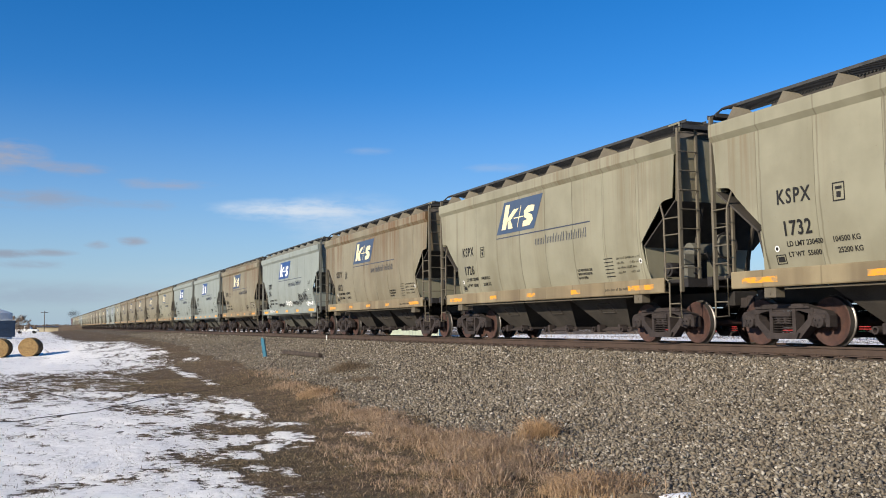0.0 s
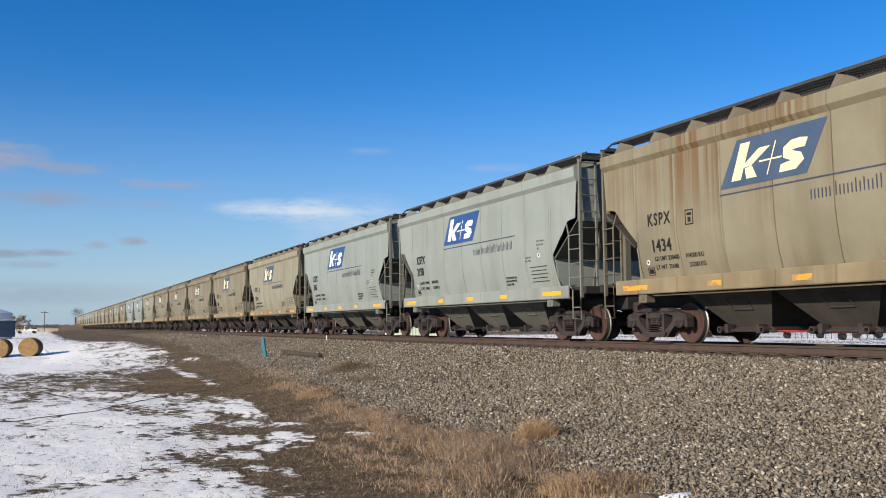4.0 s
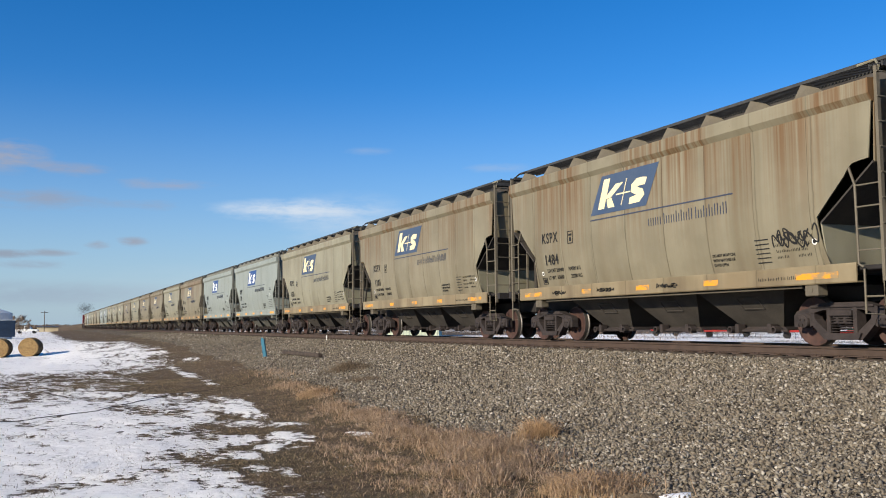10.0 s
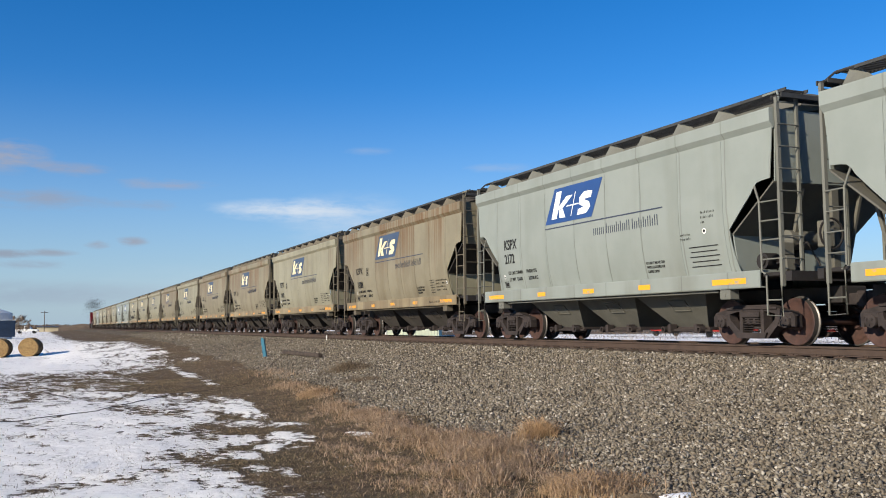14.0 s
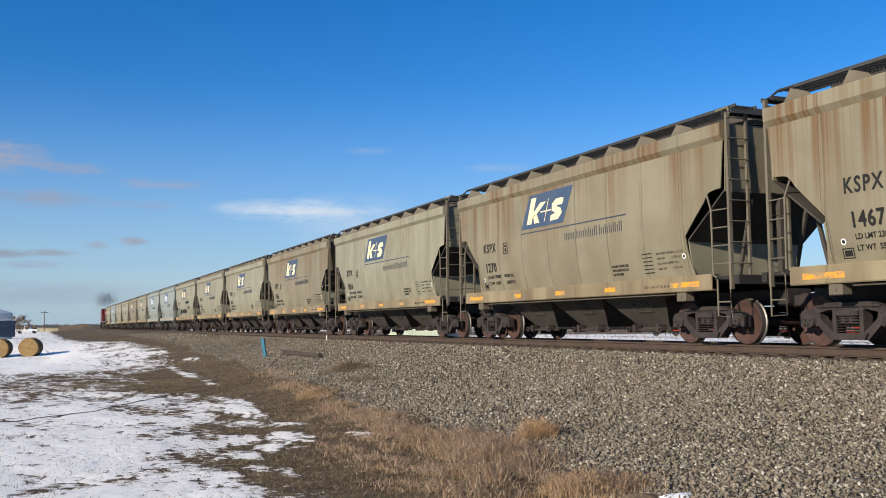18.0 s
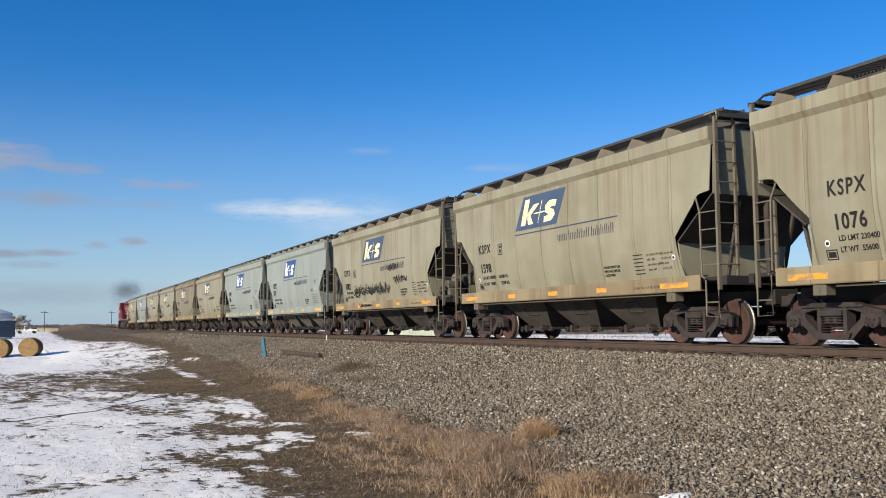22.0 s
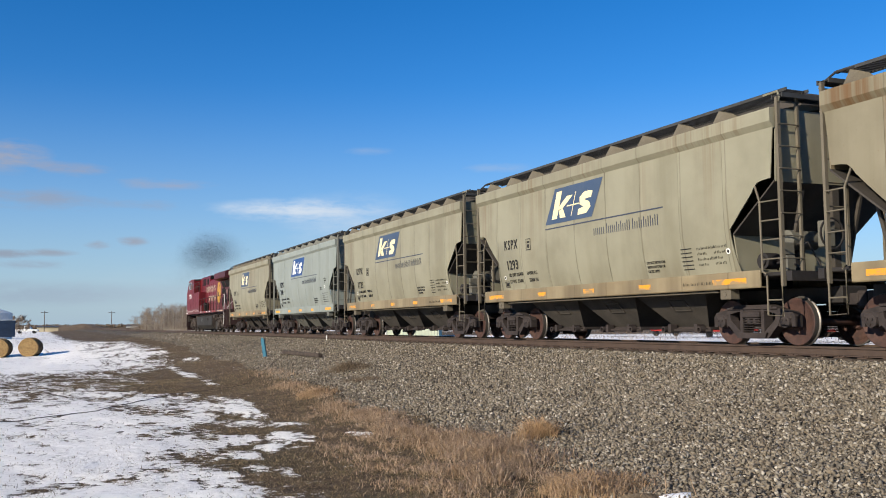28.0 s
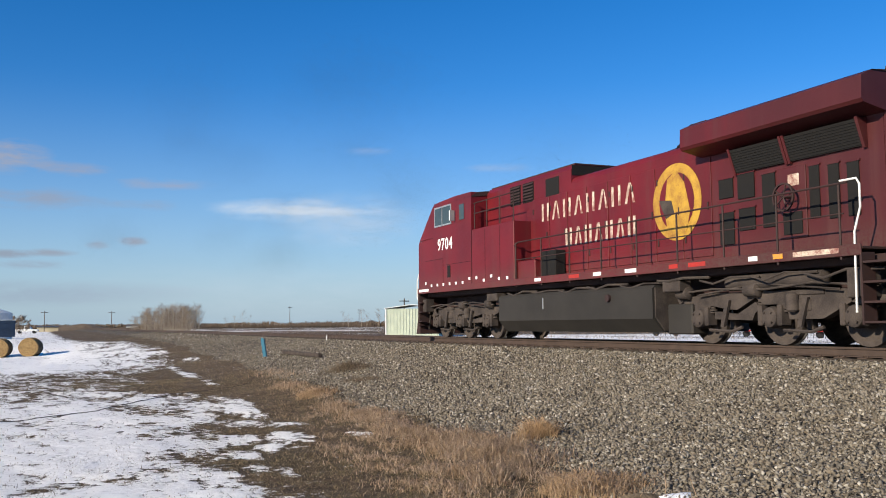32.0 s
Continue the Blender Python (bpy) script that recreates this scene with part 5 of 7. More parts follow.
def lay_cable():
    """A thin dark line, added as a tube from the snow up over the foot of the bank to the timber."""
    corners = [(-20.2, -2.2), (-21.4, -0.75), (-23.1, 1.2), (-25.6, 2.45), (-27.7, 3.4), (-28.5, 5.15), (-30.1, 6.16), (-35.0, 8.0), (-39.6, 9.6)]
    line = []
    for (ax, ay), (bx, by) in zip(corners, corners[1:]):
        for k in range(8):
            x, y = ax + (bx - ax) * k / 8, ay + (by - ay) * k / 8 + 0.05 * math.sin(k * 2.1 + ax)
            line.append((x, y, rest(x, y) + 0.035))
    thing("ground_cable", Solid().tube(line, 0.009, 6), OLD_WOOD, "thin dark line lying across the snow and the bank", "cable")


lay_cable()


def drift(x, y, rx, ry, high, seed, name, mat, label, category):
    rng = random.Random(seed)
    s, rings, seg = Solid(), 5, 20
    v, f = [(0, 0, high)], []
    for r in range(1, rings + 1):
        for k in range(seg):
            a = 6.283 * k / seg
            w = 1 + 0.25 * math.sin(2 * a + seed) + 0.15 * math.sin(5 * a) + rng.uniform(-0.05, 0.05)
            t = r / rings
            px, py = rx * t * w * math.cos(a), ry * t * w * math.sin(a)
            v.append((px, py, rest(x + px, y + py) - rest(x, y) + high * (1 - t * t) - (0.02 if r == rings else 0)))
    for k in range(seg):
        f.append((0, 1 + k, 1 + (k + 1) % seg))
        for r in range(rings - 1):
            a, b = 1 + r * seg, 1 + (r + 1) * seg
            f.append((a + k, b + k, b + (k + 1) % seg, a + (k + 1) % seg))
    s.add(v, f, True)
    thing(name, s, mat, label, category, at=pose(x, y, rest(x, y)))


drift(-7.95, 5.98, 0.10, 0.27, 0.05, 0, "snow_patch", SNOW, "small leftover patch of white snow on dry grass", "snow")
drift(-8.02, 5.62, 0.16, 0.34, 0.09, 1, "turf_mound", MOUND, "low rounded mound of dry brown turf", "mound")


def bale(x, y, r, length, turn):
    s = Solid()
    prof = [(-length / 2, 0.02), (-length / 2 - 0.02, r * 0.5), (-length / 2, r * 0.93), (-length / 2 + 0.06, r), (length / 2 - 0.06, r), (length / 2, r * 0.93), (length / 2, 0.02)]
    s.lathe(prof, (0, 0, 0), "x", 28)
    rng = random.Random(int(x * 10))
    s.v = [(a, b * (1 + rng.uniform(-0.02, 0.02)), c * (0.97 + rng.uniform(-0.02, 0.02))) for a, b, c in s.v]
    me = s.mesh("hay_bale", HAY)
    me.materials.append(HAY_SIDE)
    for p in me.polygons:
        if abs(p.normal.x) < 0.5:
            p.material_index = 1
    ob = new("hay_bale", me)
    ob.matrix_basis = pose(x, y, rest(x, y) + r * 0.95, 0, 0, turn)
    tagged(ob, "large round golden hay bale lying in the snow", "hay bale", "round hay bales")
    for k in range(3):
        part("twine", Solid().lathe([(-0.012, r - 0.01), (-0.012, r + 0.012), (0.012, r + 0.012), (0.012, r - 0.01)], (-length / 4 + k * length / 4, 0, 0), "x", 28), HAY_SIDE, ob)
    spiral = Solid()
    pts = [(length / 2 + 0.012, r * 0.9 * k / 70 * math.cos(k * 0.42), r * 0.9 * k / 70 * math.sin(k * 0.42)) for k in range(4, 70)]
    spiral.tube(pts, 0.009, 4)
    part("rolled_layer", spiral, HAY_ROLL, ob)


bale(-69.4, -0.68, 0.66, 1.2, -16)
bale(-69.6, -2.55, 0.66, 1.2, -12)


# ---- distance ----
CORRUGATED = plain("pale_green_steel", (0.45, 0.49, 0.38), (0.37, 0.41, 0.32), 1.2, 0.6)
GREY_STEEL = plain("galvanised_wall", (0.58, 0.61, 0.62), (0.48, 0.51, 0.52), 2.0, 0.5)
ROOF_GREY = plain("roof_sheet", (0.10, 0.10, 0.105), (0.07, 0.07, 0.075), 2.0, 0.6)
BEIGE = plain("beige_siding", (0.60, 0.50, 0.32), (0.52, 0.43, 0.28), 2.0, 0.7)
BARN_WHITE = plain("white_siding", (0.72, 0.72, 0.70), (0.62, 0.62, 0.60), 2.0, 0.6)
NAVY = plain("dark_blue_steel", (0.025, 0.045, 0.085), (0.02, 0.035, 0.06), 2.0, 0.5)
GLASS_DARK = plain("dark_window", (0.015, 0.02, 0.025), (0.025, 0.03, 0.035), 2.0, 0.12, bump=0)
BARK = plain("grey_bark", (0.40, 0.34, 0.27), (0.24, 0.20, 0.155), 6.0, 0.9, bump=0.4)
TWIG = island_material("bare_twigs", [(0.20, 0.150, 0.118), (0.29, 0.225, 0.175), (0.14, 0.105, 0.082)], 0.9)
TYRE = plain("black_rubber", (0.02, 0.02, 0.02), (0.03, 0.03, 0.03), 5.0, 0.8)
MACHINE_RED = plain("red_machine_paint", (0.42, 0.03, 0.02), (0.32, 0.03, 0.025), 3.0, 0.5)
MACHINE_GREEN = plain("green_machine_paint", (0.03, 0.22, 0.12), (0.03, 0.17, 0.1), 3.0, 0.5)
POLE_WOOD = plain("pole_wood", (0.13, 0.10, 0.08), (0.09, 0.07, 0.055), 3.0, 0.9)


def far_z(x, y):
    return rest(x, y)


def bare_tree(x, y, tall, spread, seed, twigs, label, group, stems=1):
    rng = random.Random(seed)
    z = far_z(x, y)
    tree = tagged(new("bare_tree"), label, "tree", group)
    tree.matrix_basis = pose(x, y, z)
    trunk = Solid()
    limbs = []
    for s in range(stems):
        bx, by = rng.uniform(-0.3, 0.3) * (stems > 1) * spread, rng.uniform(-0.3, 0.3) * (stems > 1) * spread
        lean = rng.uniform(-0.1, 0.1)
        pts = [(bx + lean * k * tall * 0.2, by, -0.2 + tall * 0.85 * k / 4) for k in range(5)]
        for (a, b), r in zip(zip(pts, pts[1:]), (0.022, 0.018, 0.013, 0.008)):
            trunk.tube([a, b], r * tall * 0.34, 5)
        for k in range(12):
            f = rng.uniform(0.12, 0.97)
            base = Vector(pts[0]).lerp(Vector(pts[-1]), f)
            ang = rng.uniform(0, 6.283)
            reach = spread * (1.05 - f * 0.75) * rng.uniform(0.5, 1.0)
            end = base + Vector((math.cos(ang) * reach, math.sin(ang) * reach, reach * rng.uniform(0.6, 1.3)))
            trunk.tube([base, base.lerp(end, 0.5) + Vector((0, 0, 0.05 * reach)), end], 0.006 * tall * 0.34, 4)
            limbs.append((base, end))
    part("trunk", trunk, BARK, tree)
    vs, fs = [], []
    for k in range(twigs):
        base, end = rng.choice(limbs)
        p = base.lerp(end, rng.uniform(0.3, 1.05))
        d = Vector((rng.gauss(0, 1), rng.gauss(0, 1), rng.gauss(0.8, 0.7))).normalized() * rng.uniform(0.05, 0.17) * tall
        w = d.cross(Vector((rng.gauss(0, 1), rng.gauss(0, 1), 0.3))).normalized() * tall * 0.0019
        w2 = d.cross(w).normalized() * tall * 0.0019
        n = len(vs)
        vs += [p - w, p + w, p + w2, p + d]
        fs += [(n, n + 1, n + 3), (n + 1, n + 2, n + 3), (n + 2, n, n + 3)]
    part("crown", scatter_mesh("crown", np.array([tuple(v) for v in vs]), np.array(fs), TWIG), None, tree)


def grove():
    rng = random.Random(31)
    for k in range(36):
        u = 0.16 + 0.84 * k / 35
        x, y = -234 + 52 * u + rng.uniform(-3, 3), 18.4 + 6.4 * u + rng.uniform(-0.5, 5.0)
        tall = (3.0 + 3.7 * math.sin(math.pi * min(1, 0.06 + 0.66 * u))) * rng.uniform(0.85, 1.08)
        bare_tree(x, y, tall, tall * 0.34, 200 + k, 520, "leafless grey-brown poplar in a thicket beyond the track", "thicket beyond the track", 4)
    for k, (x, y, tall) in enumerate(((-424, 80, 7), (-421, 83, 9), (-418, 86, 7), (-430, 77, 6), (-420, 130, 9), (-405, 128, 7), (-395, 131, 10), (-385, 130, 8), (-372, 131, 10), (-360, 130, 7), (-350, 132, 8), (-520, 190, 9), (-415, 150, 8))):
        bare_tree(x, y, tall, tall * 0.38, 300 + k, 160, "distant leafless tree on the edge of a snowy field", "far field trees")
    for k, (x, y, tall) in enumerate(((-196, -4.6, 3.9), (-192, -5.6, 3.8), (-200, -3.7, 4.0), (-205, -3.0, 3.4), (-188, -6.4, 3.8))):
        bare_tree(x, y, tall, tall * 0.62, 340 + k, 2600, "dark leafless tree beside the farm yard", "yard trees")


grove()


def pole(x, y, tall, lean=0.0):
    z = far_z(x, y)
    p = thing("utility_pole", Solid().lathe([(-0.5, 0.14), (tall * 0.5, 0.12), (tall, 0.09)], (0, 0, 0), "z", 8), POLE_WOOD, "tall weathered wooden utility pole with a crossarm", "utility pole", "utility poles", at=pose(x, y, z, lean, 0, 20))
    arm = part("crossarm", Solid().block(-0.06, 0.06, -1.1, 1.1, tall - 0.55, tall - 0.40, 0.01), POLE_WOOD, p)
    for a in (-0.95, 0.0, 0.95):
        part("insulator", Solid().lathe([(tall - 0.40, 0.03), (tall - 0.25, 0.06), (tall - 0.2, 0.04)], (0, a, 0), "z", 8), GREY_STEEL, arm)


pole(-316, 0.6, 6.6)
pole(-311, 20.1, 6.4)
pole(-400, 99.6, 9.8)
pole(-150, 57.5, 6.0)
pole(-420, 138, 9)


def shed():
    """Pale green steel shed with standing ribs, its gable roof and door."""
    x, y = -109.3, 43.3
    z = far_z(x, y) - 0.1
    w, d, h = 6.5, 8.0, 3.55
    house = tagged(new("steel_shed"), "pale green corrugated steel shed beyond the track", "shed")
    house.matrix_basis = pose(x, y, z, 0, 0, 64)
    for name, a in (("front_wall", (-w / 2, w / 2, -d / 2, -d / 2 + 0.08, 0, h)), ("back_wall", (-w / 2, w / 2, d / 2 - 0.08, d / 2, 0, h)),
                    ("side_wall", (-w / 2, -w / 2 + 0.08, -d / 2 + 0.08, d / 2 - 0.08, 0, h)), ("side_wall", (w / 2 - 0.08, w / 2, -d / 2 + 0.08, d / 2 - 0.08, 0, h))):
        part(name, Solid().box(*a), CORRUGATED, house)
    for k in range(17):
        xx = -w / 2 + 0.2 + k * 0.38
        part("wall_rib", Solid().block(xx - 0.04, xx + 0.04, -d / 2 - 0.05, -d / 2, 0.0, h, 0.01), CORRUGATED, house)
    part("roof", Solid().prism([(-w / 2 - 0.2, h), (0, h + 0.45), (w / 2 + 0.2, h), (w / 2 + 0.2, h + 0.09), (0, h + 0.55), (-w / 2 - 0.2, h + 0.09)], "y", -d / 2 - 0.2, d / 2 + 0.2), GREY_STEEL, house)
    part("corner_trim", Solid().block(-w / 2 - 0.06, -w / 2 + 0.08, -d / 2 - 0.07, -d / 2 + 0.06, 0, h, 0.01), BARN_WHITE, house)


shed()


def farm_building(name, x, y, w, d, h, ridge, turn, wall, roof, label, doors=2):
    b = tagged(new(name), label, "building")
    b.matrix_basis = pose(x, y, far_z(x, y) - 0.1, 0, 0, turn)
    part("wall", Solid().box(-w / 2, w / 2, -d / 2, d / 2, 0, h), wall, b)
    part("roof", Solid().prism([(-d / 2 - 0.3, h), (0, h + ridge), (d / 2 + 0.3, h), (d / 2 + 0.3, h + 0.15), (0, h + ridge + 0.18), (-d / 2 - 0.3, h + 0.15)], "x", -w / 2 - 0.3, w / 2 + 0.3), roof, b)
    for k in range(doors):
        xx = -w / 2 + (k + 0.5) * w / doors
        win = part("window", Solid().box(xx - 0.6, xx + 0.6, -d / 2 - 0.05, -d / 2, h * 0.35, h * 0.72), GLASS_DARK, b)
        part("frame", Solid().box(xx - 0.7, xx + 0.7, -d / 2 - 0.08, -d / 2 - 0.05, h * 0.72, h * 0.76), BARN_WHITE, win)
    return b


farm_building("long_barn", -341, 1.7, 6.6, 5, 1.6, 0.35, 90, BEIGE, ROOF_GREY, "long low beige farm building with grey roof", 0)
farm_building("farm_house", -520, 44.0, 5, 4, 1.8, 0.8, 70, BARN_WHITE, ROOF_GREY, "small white house far beyond the yard", 2)


def grain_bin():
    x, y = -130.5, -5.9
    b = thing("grain_bin", Solid().lathe([(0, 2.35), (0, 2.4), (3.35, 2.4), (4.1, 0.3), (4.2, 0.25), (4.2, 0.02)], (0, 0, 0), "z", 28), GREY_STEEL, "galvanised steel grain bin with a cone roof", "grain bin", at=pose(x, y, far_z(x, y)))
    for k in range(7):
        part("hoop", Solid().lathe([(0.35 + k * 0.38, 2.39), (0.37 + k * 0.38, 2.435), (0.41 + k * 0.38, 2.435), (0.43 + k * 0.38, 2.39)], (0, 0, 0), "z", 28), GREY_STEEL, b)


grain_bin()


def box_trailer(x, y, turn):
    t = tagged(new("stock_trailer"), "dark blue stock trailer parked in the snow", "trailer")
    t.matrix_basis = pose(x, y, far_z(x, y), 0, 0, turn)
    body = part("body", Solid().block(-2.4, 2.4, -1.0, 1.0, 0.55, 2.15, 0.05), NAVY, t)
    for k in range(6):
        part("slat", Solid().block(-2.3, 2.3, -1.03, -1.0, 0.75 + k * 0.22, 0.84 + k * 0.22, 0.008), NAVY, body)
    part("top_rail", Solid().block(-2.45, 2.45, -1.05, 1.05, 2.15, 2.22, 0.02), GREY_STEEL, t)
    for e in (-0.5, 0.5):
        for sgn in (-1, 1):
            wheel = part("wheel", Solid().lathe([(-0.1, 0.2), (-0.1, 0.34), (0.1, 0.34), (0.1, 0.2)], (e, sgn * 1.02, 0.34), "y", 16), TYRE, t)
            part("rim", Solid().lathe([(-0.11, 0.03), (-0.11, 0.2), (0.11, 0.2), (0.11, 0.03)], (e, sgn * 1.02, 0.34), "y", 12), GREY_STEEL, wheel)


box_trailer(-101, -4.9, 96)


def pickup(x, y, turn, mat, label):
    t = tagged(new("pickup_truck"), label, "pickup truck")
    t.matrix_basis = pose(x, y, far_z(x, y), 0, 0, turn)
    part("body", Solid().prism([(-2.6, 0.5), (-2.6, 1.05), (-0.6, 1.05), (1.0, 1.10), (2.5, 1.0), (2.6, 0.5)], "y", -0.95, 0.95), mat, t)
    part("cab", Solid().prism([(-0.6, 1.05), (-0.45, 1.80), (0.6, 1.80), (1.15, 1.10)], "y", -0.85, 0.85), mat, t)
    part("window", Solid().prism([(-0.40, 1.15), (-0.32, 1.70), (0.52, 1.70), (0.90, 1.15)], "y", -0.87, 0.87), GLASS_DARK, t)
    for e in (-1.6, 1.7):
        for sgn in (-1, 1):
            part("wheel", Solid().lathe([(-0.12, 0.05), (-0.12, 0.36), (0.12, 0.36), (0.12, 0.05)], (e, sgn * 0.88, 0.36), "y", 16), TYRE, t)


pickup(-250, -3.4, 80, BARN_WHITE, "white pickup truck parked in the farm yard")


def implement(x, y, turn, mat, wide, label):
    """A folded farm implement: toolbar frame, tines and wheels."""
    t = tagged(new("farm_implement"), label, "farm implement", "farm implements beyond the track")
    t.matrix_basis = pose(x, y, far_z(x, y), 0, 0, turn)
    s = Solid()
    for yy in (-0.9, 0.0, 0.9):
        s.block(-wide / 2, wide / 2, yy - 0.06, yy + 0.06, 0.55, 0.67, 0.01)
    for k in range(5):
        xx = -wide / 2 + k * wide / 4
        s.block(xx - 0.05, xx + 0.05, -1.0, 1.0, 0.66, 0.76, 0.01)
    part("frame", s, mat, t)
    for k in range(int(wide / 0.5)):
        xx = -wide / 2 + 0.2 + k * 0.5
        part("tine", Solid().tube([(xx, -0.9, 0.55), (xx, -1.15, 0.35), (xx, -1.0, 0.02)], 0.025, 5), DARK_STEEL, t)
    for e in (-1, 1):
        part("wheel", Solid().lathe([(-0.1, 0.05), (-0.1, 0.32), (0.1, 0.32), (0.1, 0.05)], (e * wide * 0.35, 0.3, 0.32), "y", 16), TYRE, t)
    part("hopper", Solid().block(-wide * 0.2, wide * 0.2, -0.4, 0.5, 0.76, 1.05, 0.04), mat, t)


implement(-70.5, 60.1, 64, MACHINE_RED, 5.0, "red folded farm implement standing in the snow")
implement(-58.6, 57.9, 70, MACHINE_RED, 4.0, "red farm cultivator standing in the snow")
implement(-51.6, 57.4, 58, MACHINE_RED, 5.5, "long red farm implement in the snow")
implement(-54.5, 60.5, 64, MACHINE_GREEN, 2.5, "green farm implement among the red ones")
implement(-81.7, 61.3, 64, MACHINE_RED, 3.0, "small red farm implement in the snow")


def far_woods():
    """Low belts of bare bush along the horizon: a low uneven bank of brush with a fringe of thin stems."""
    rng = np.random.default_rng(77)
    vs, fs, base = [], [], 0
    belts = ((-299, 26, -298, 31, 2.6, 0.6), (-560, 60, -540, 190, 3.0, 0.4), (-700, 150, -560, 330, 4.2, 0.4),
             (-1000, 140, -760, 560, 7.0, 0.4), (-1200, -80, -1100, 260, 6.5, 0.4), (-820, -90, -800, 10, 4.0, 0.4))
    for x0, y0, x1, y1, tall, rag in belts:
        long = math.hypot(x1 - x0, y1 - y0)
        n = min(2600, int(long * 60))
        k = rng.uniform(0, 1, n)
        deep = rng.uniform(0, 1, n)
        x = x0 + (x1 - x0) * k - deep * tall * 2.5
        y = y0 + (y1 - y0) * k
        edge = np.minimum(1, np.minimum(k, 1 - k) * 7 + 0.1)
        crest = tall * edge * (1 - rag * 0.9 + rag * 1.6 * fbm(y * 0.22, x * 0 + tall, 95, 4, 0.6))
        h = crest * (0.45 + 0.45 * rng.uniform(0, 1, n))
        w = rng.uniform(0.10, 0.45, n) * (0.5 + 0.12 * tall)
        z = ground_height(x, y) - 0.1
        ring = [np.stack([x + w * math.cos(c * 2.094) * 0.6, y + w * math.sin(c * 2.094), z], 1) for c in range(3)]
        upper = [np.stack([x + w * math.cos(c * 2.094 + 1) * 0.4, y + w * math.sin(c * 2.094 + 1) * 1.1, z + h * rng.uniform(0.78, 0.97, n)], 1) for c in range(3)]
        tip = np.stack([x + rng.normal(0, 0.15, n), y + rng.normal(0, 0.15, n), z + h], 1)
        vs.append(np.stack(ring + upper + [tip], 1).reshape(-1, 3))
        tri = np.array([(0, 1, 4), (0, 4, 3), (1, 2, 5), (1, 5, 4), (2, 0, 3), (2, 3, 5), (3, 4, 6), (4, 5, 6), (5, 3, 6)])
        fs.append((tri[None] + base + 7 * np.arange(n)[:, None, None]).reshape(-1, 3))
        base += 7 * n
    tagged(new("far_woods", scatter_mesh("far_woods", np.concatenate(vs), np.concatenate(fs), BRUSH)), "brown belts of leafless bush along the horizon", "woods", kind="stuff")


def earth_bank(x, y, half, deep, tall, seed):
    """A long low heap of bare earth with a broken crest."""
    nx, ny = 48, 10
    u, w = np.meshgrid(np.linspace(-1, 1, nx), np.linspace(-1, 1, ny), indexing="ij")
    gx, gy = x + w * deep, y + u * half
    rise = np.clip(1 - np.abs(u) ** 6, 0, 1) * (1 - np.abs(w) ** 1.6)
    gz = ground_height(gx, gy) - 0.15 + tall * rise * (0.62 + 0.7 * fbm(gy * 0.22, gx * 0.22, seed))
    v = np.stack([gx, gy, gz], -1).reshape(-1, 3)
    i, j = np.meshgrid(np.arange(nx - 1), np.arange(ny - 1), indexing="ij")
    a = (i * ny + j).ravel()
    bank = new("earth_bank", scatter_mesh("earth_bank", v, np.stack([a, a + ny, a + ny + 1, a + 1], 1), EARTH))
    tagged(bank, "long low bank of bare brown earth beyond the yard", "earth bank", "earth banks at the edge of the yard")


def rough_weeds():
    """Dead weeds and low brush on the far side of the track."""
    rng = np.random.default_rng(78)
    n = 9000
    x, y = -60 - 230 * rng.uniform(0, 1, n) ** 1.3, 19.5 + 60 * rng.uniform(0, 1, n) ** 1.6
    keep = fbm(x * 0.08, y * 0.12, 91) + rng.uniform(-0.05, 0.05, n) > 0.52
    x, y = x[keep], y[keep]
    v, f = blades(x, y, rng.uniform(0.2, 0.8, len(x)), 1.8, rng, 0.014)
    tagged(new("rough_weeds", scatter_mesh("rough_weeds", v, f, STRAW)), "dead brown weeds beyond the track", "weeds", kind="stuff")


BRUSH = island_material("leafless_brush", [(0.11, 0.080, 0.060), (0.16, 0.115, 0.085), (0.085, 0.062, 0.047)], 0.95)
EARTH = plain("bare_earth", (0.17, 0.125, 0.085), (0.095, 0.070, 0.050), 0.4, 0.95, bump=0.6, fine=3.0, distance=0.1)
far_woods()
earth_bank(-352, 13.5, 12.0, 6.0, 2.0, 120)
earth_bank(-330, 28.0, 11.0, 5.0, 1.6, 121)
rough_weeds()


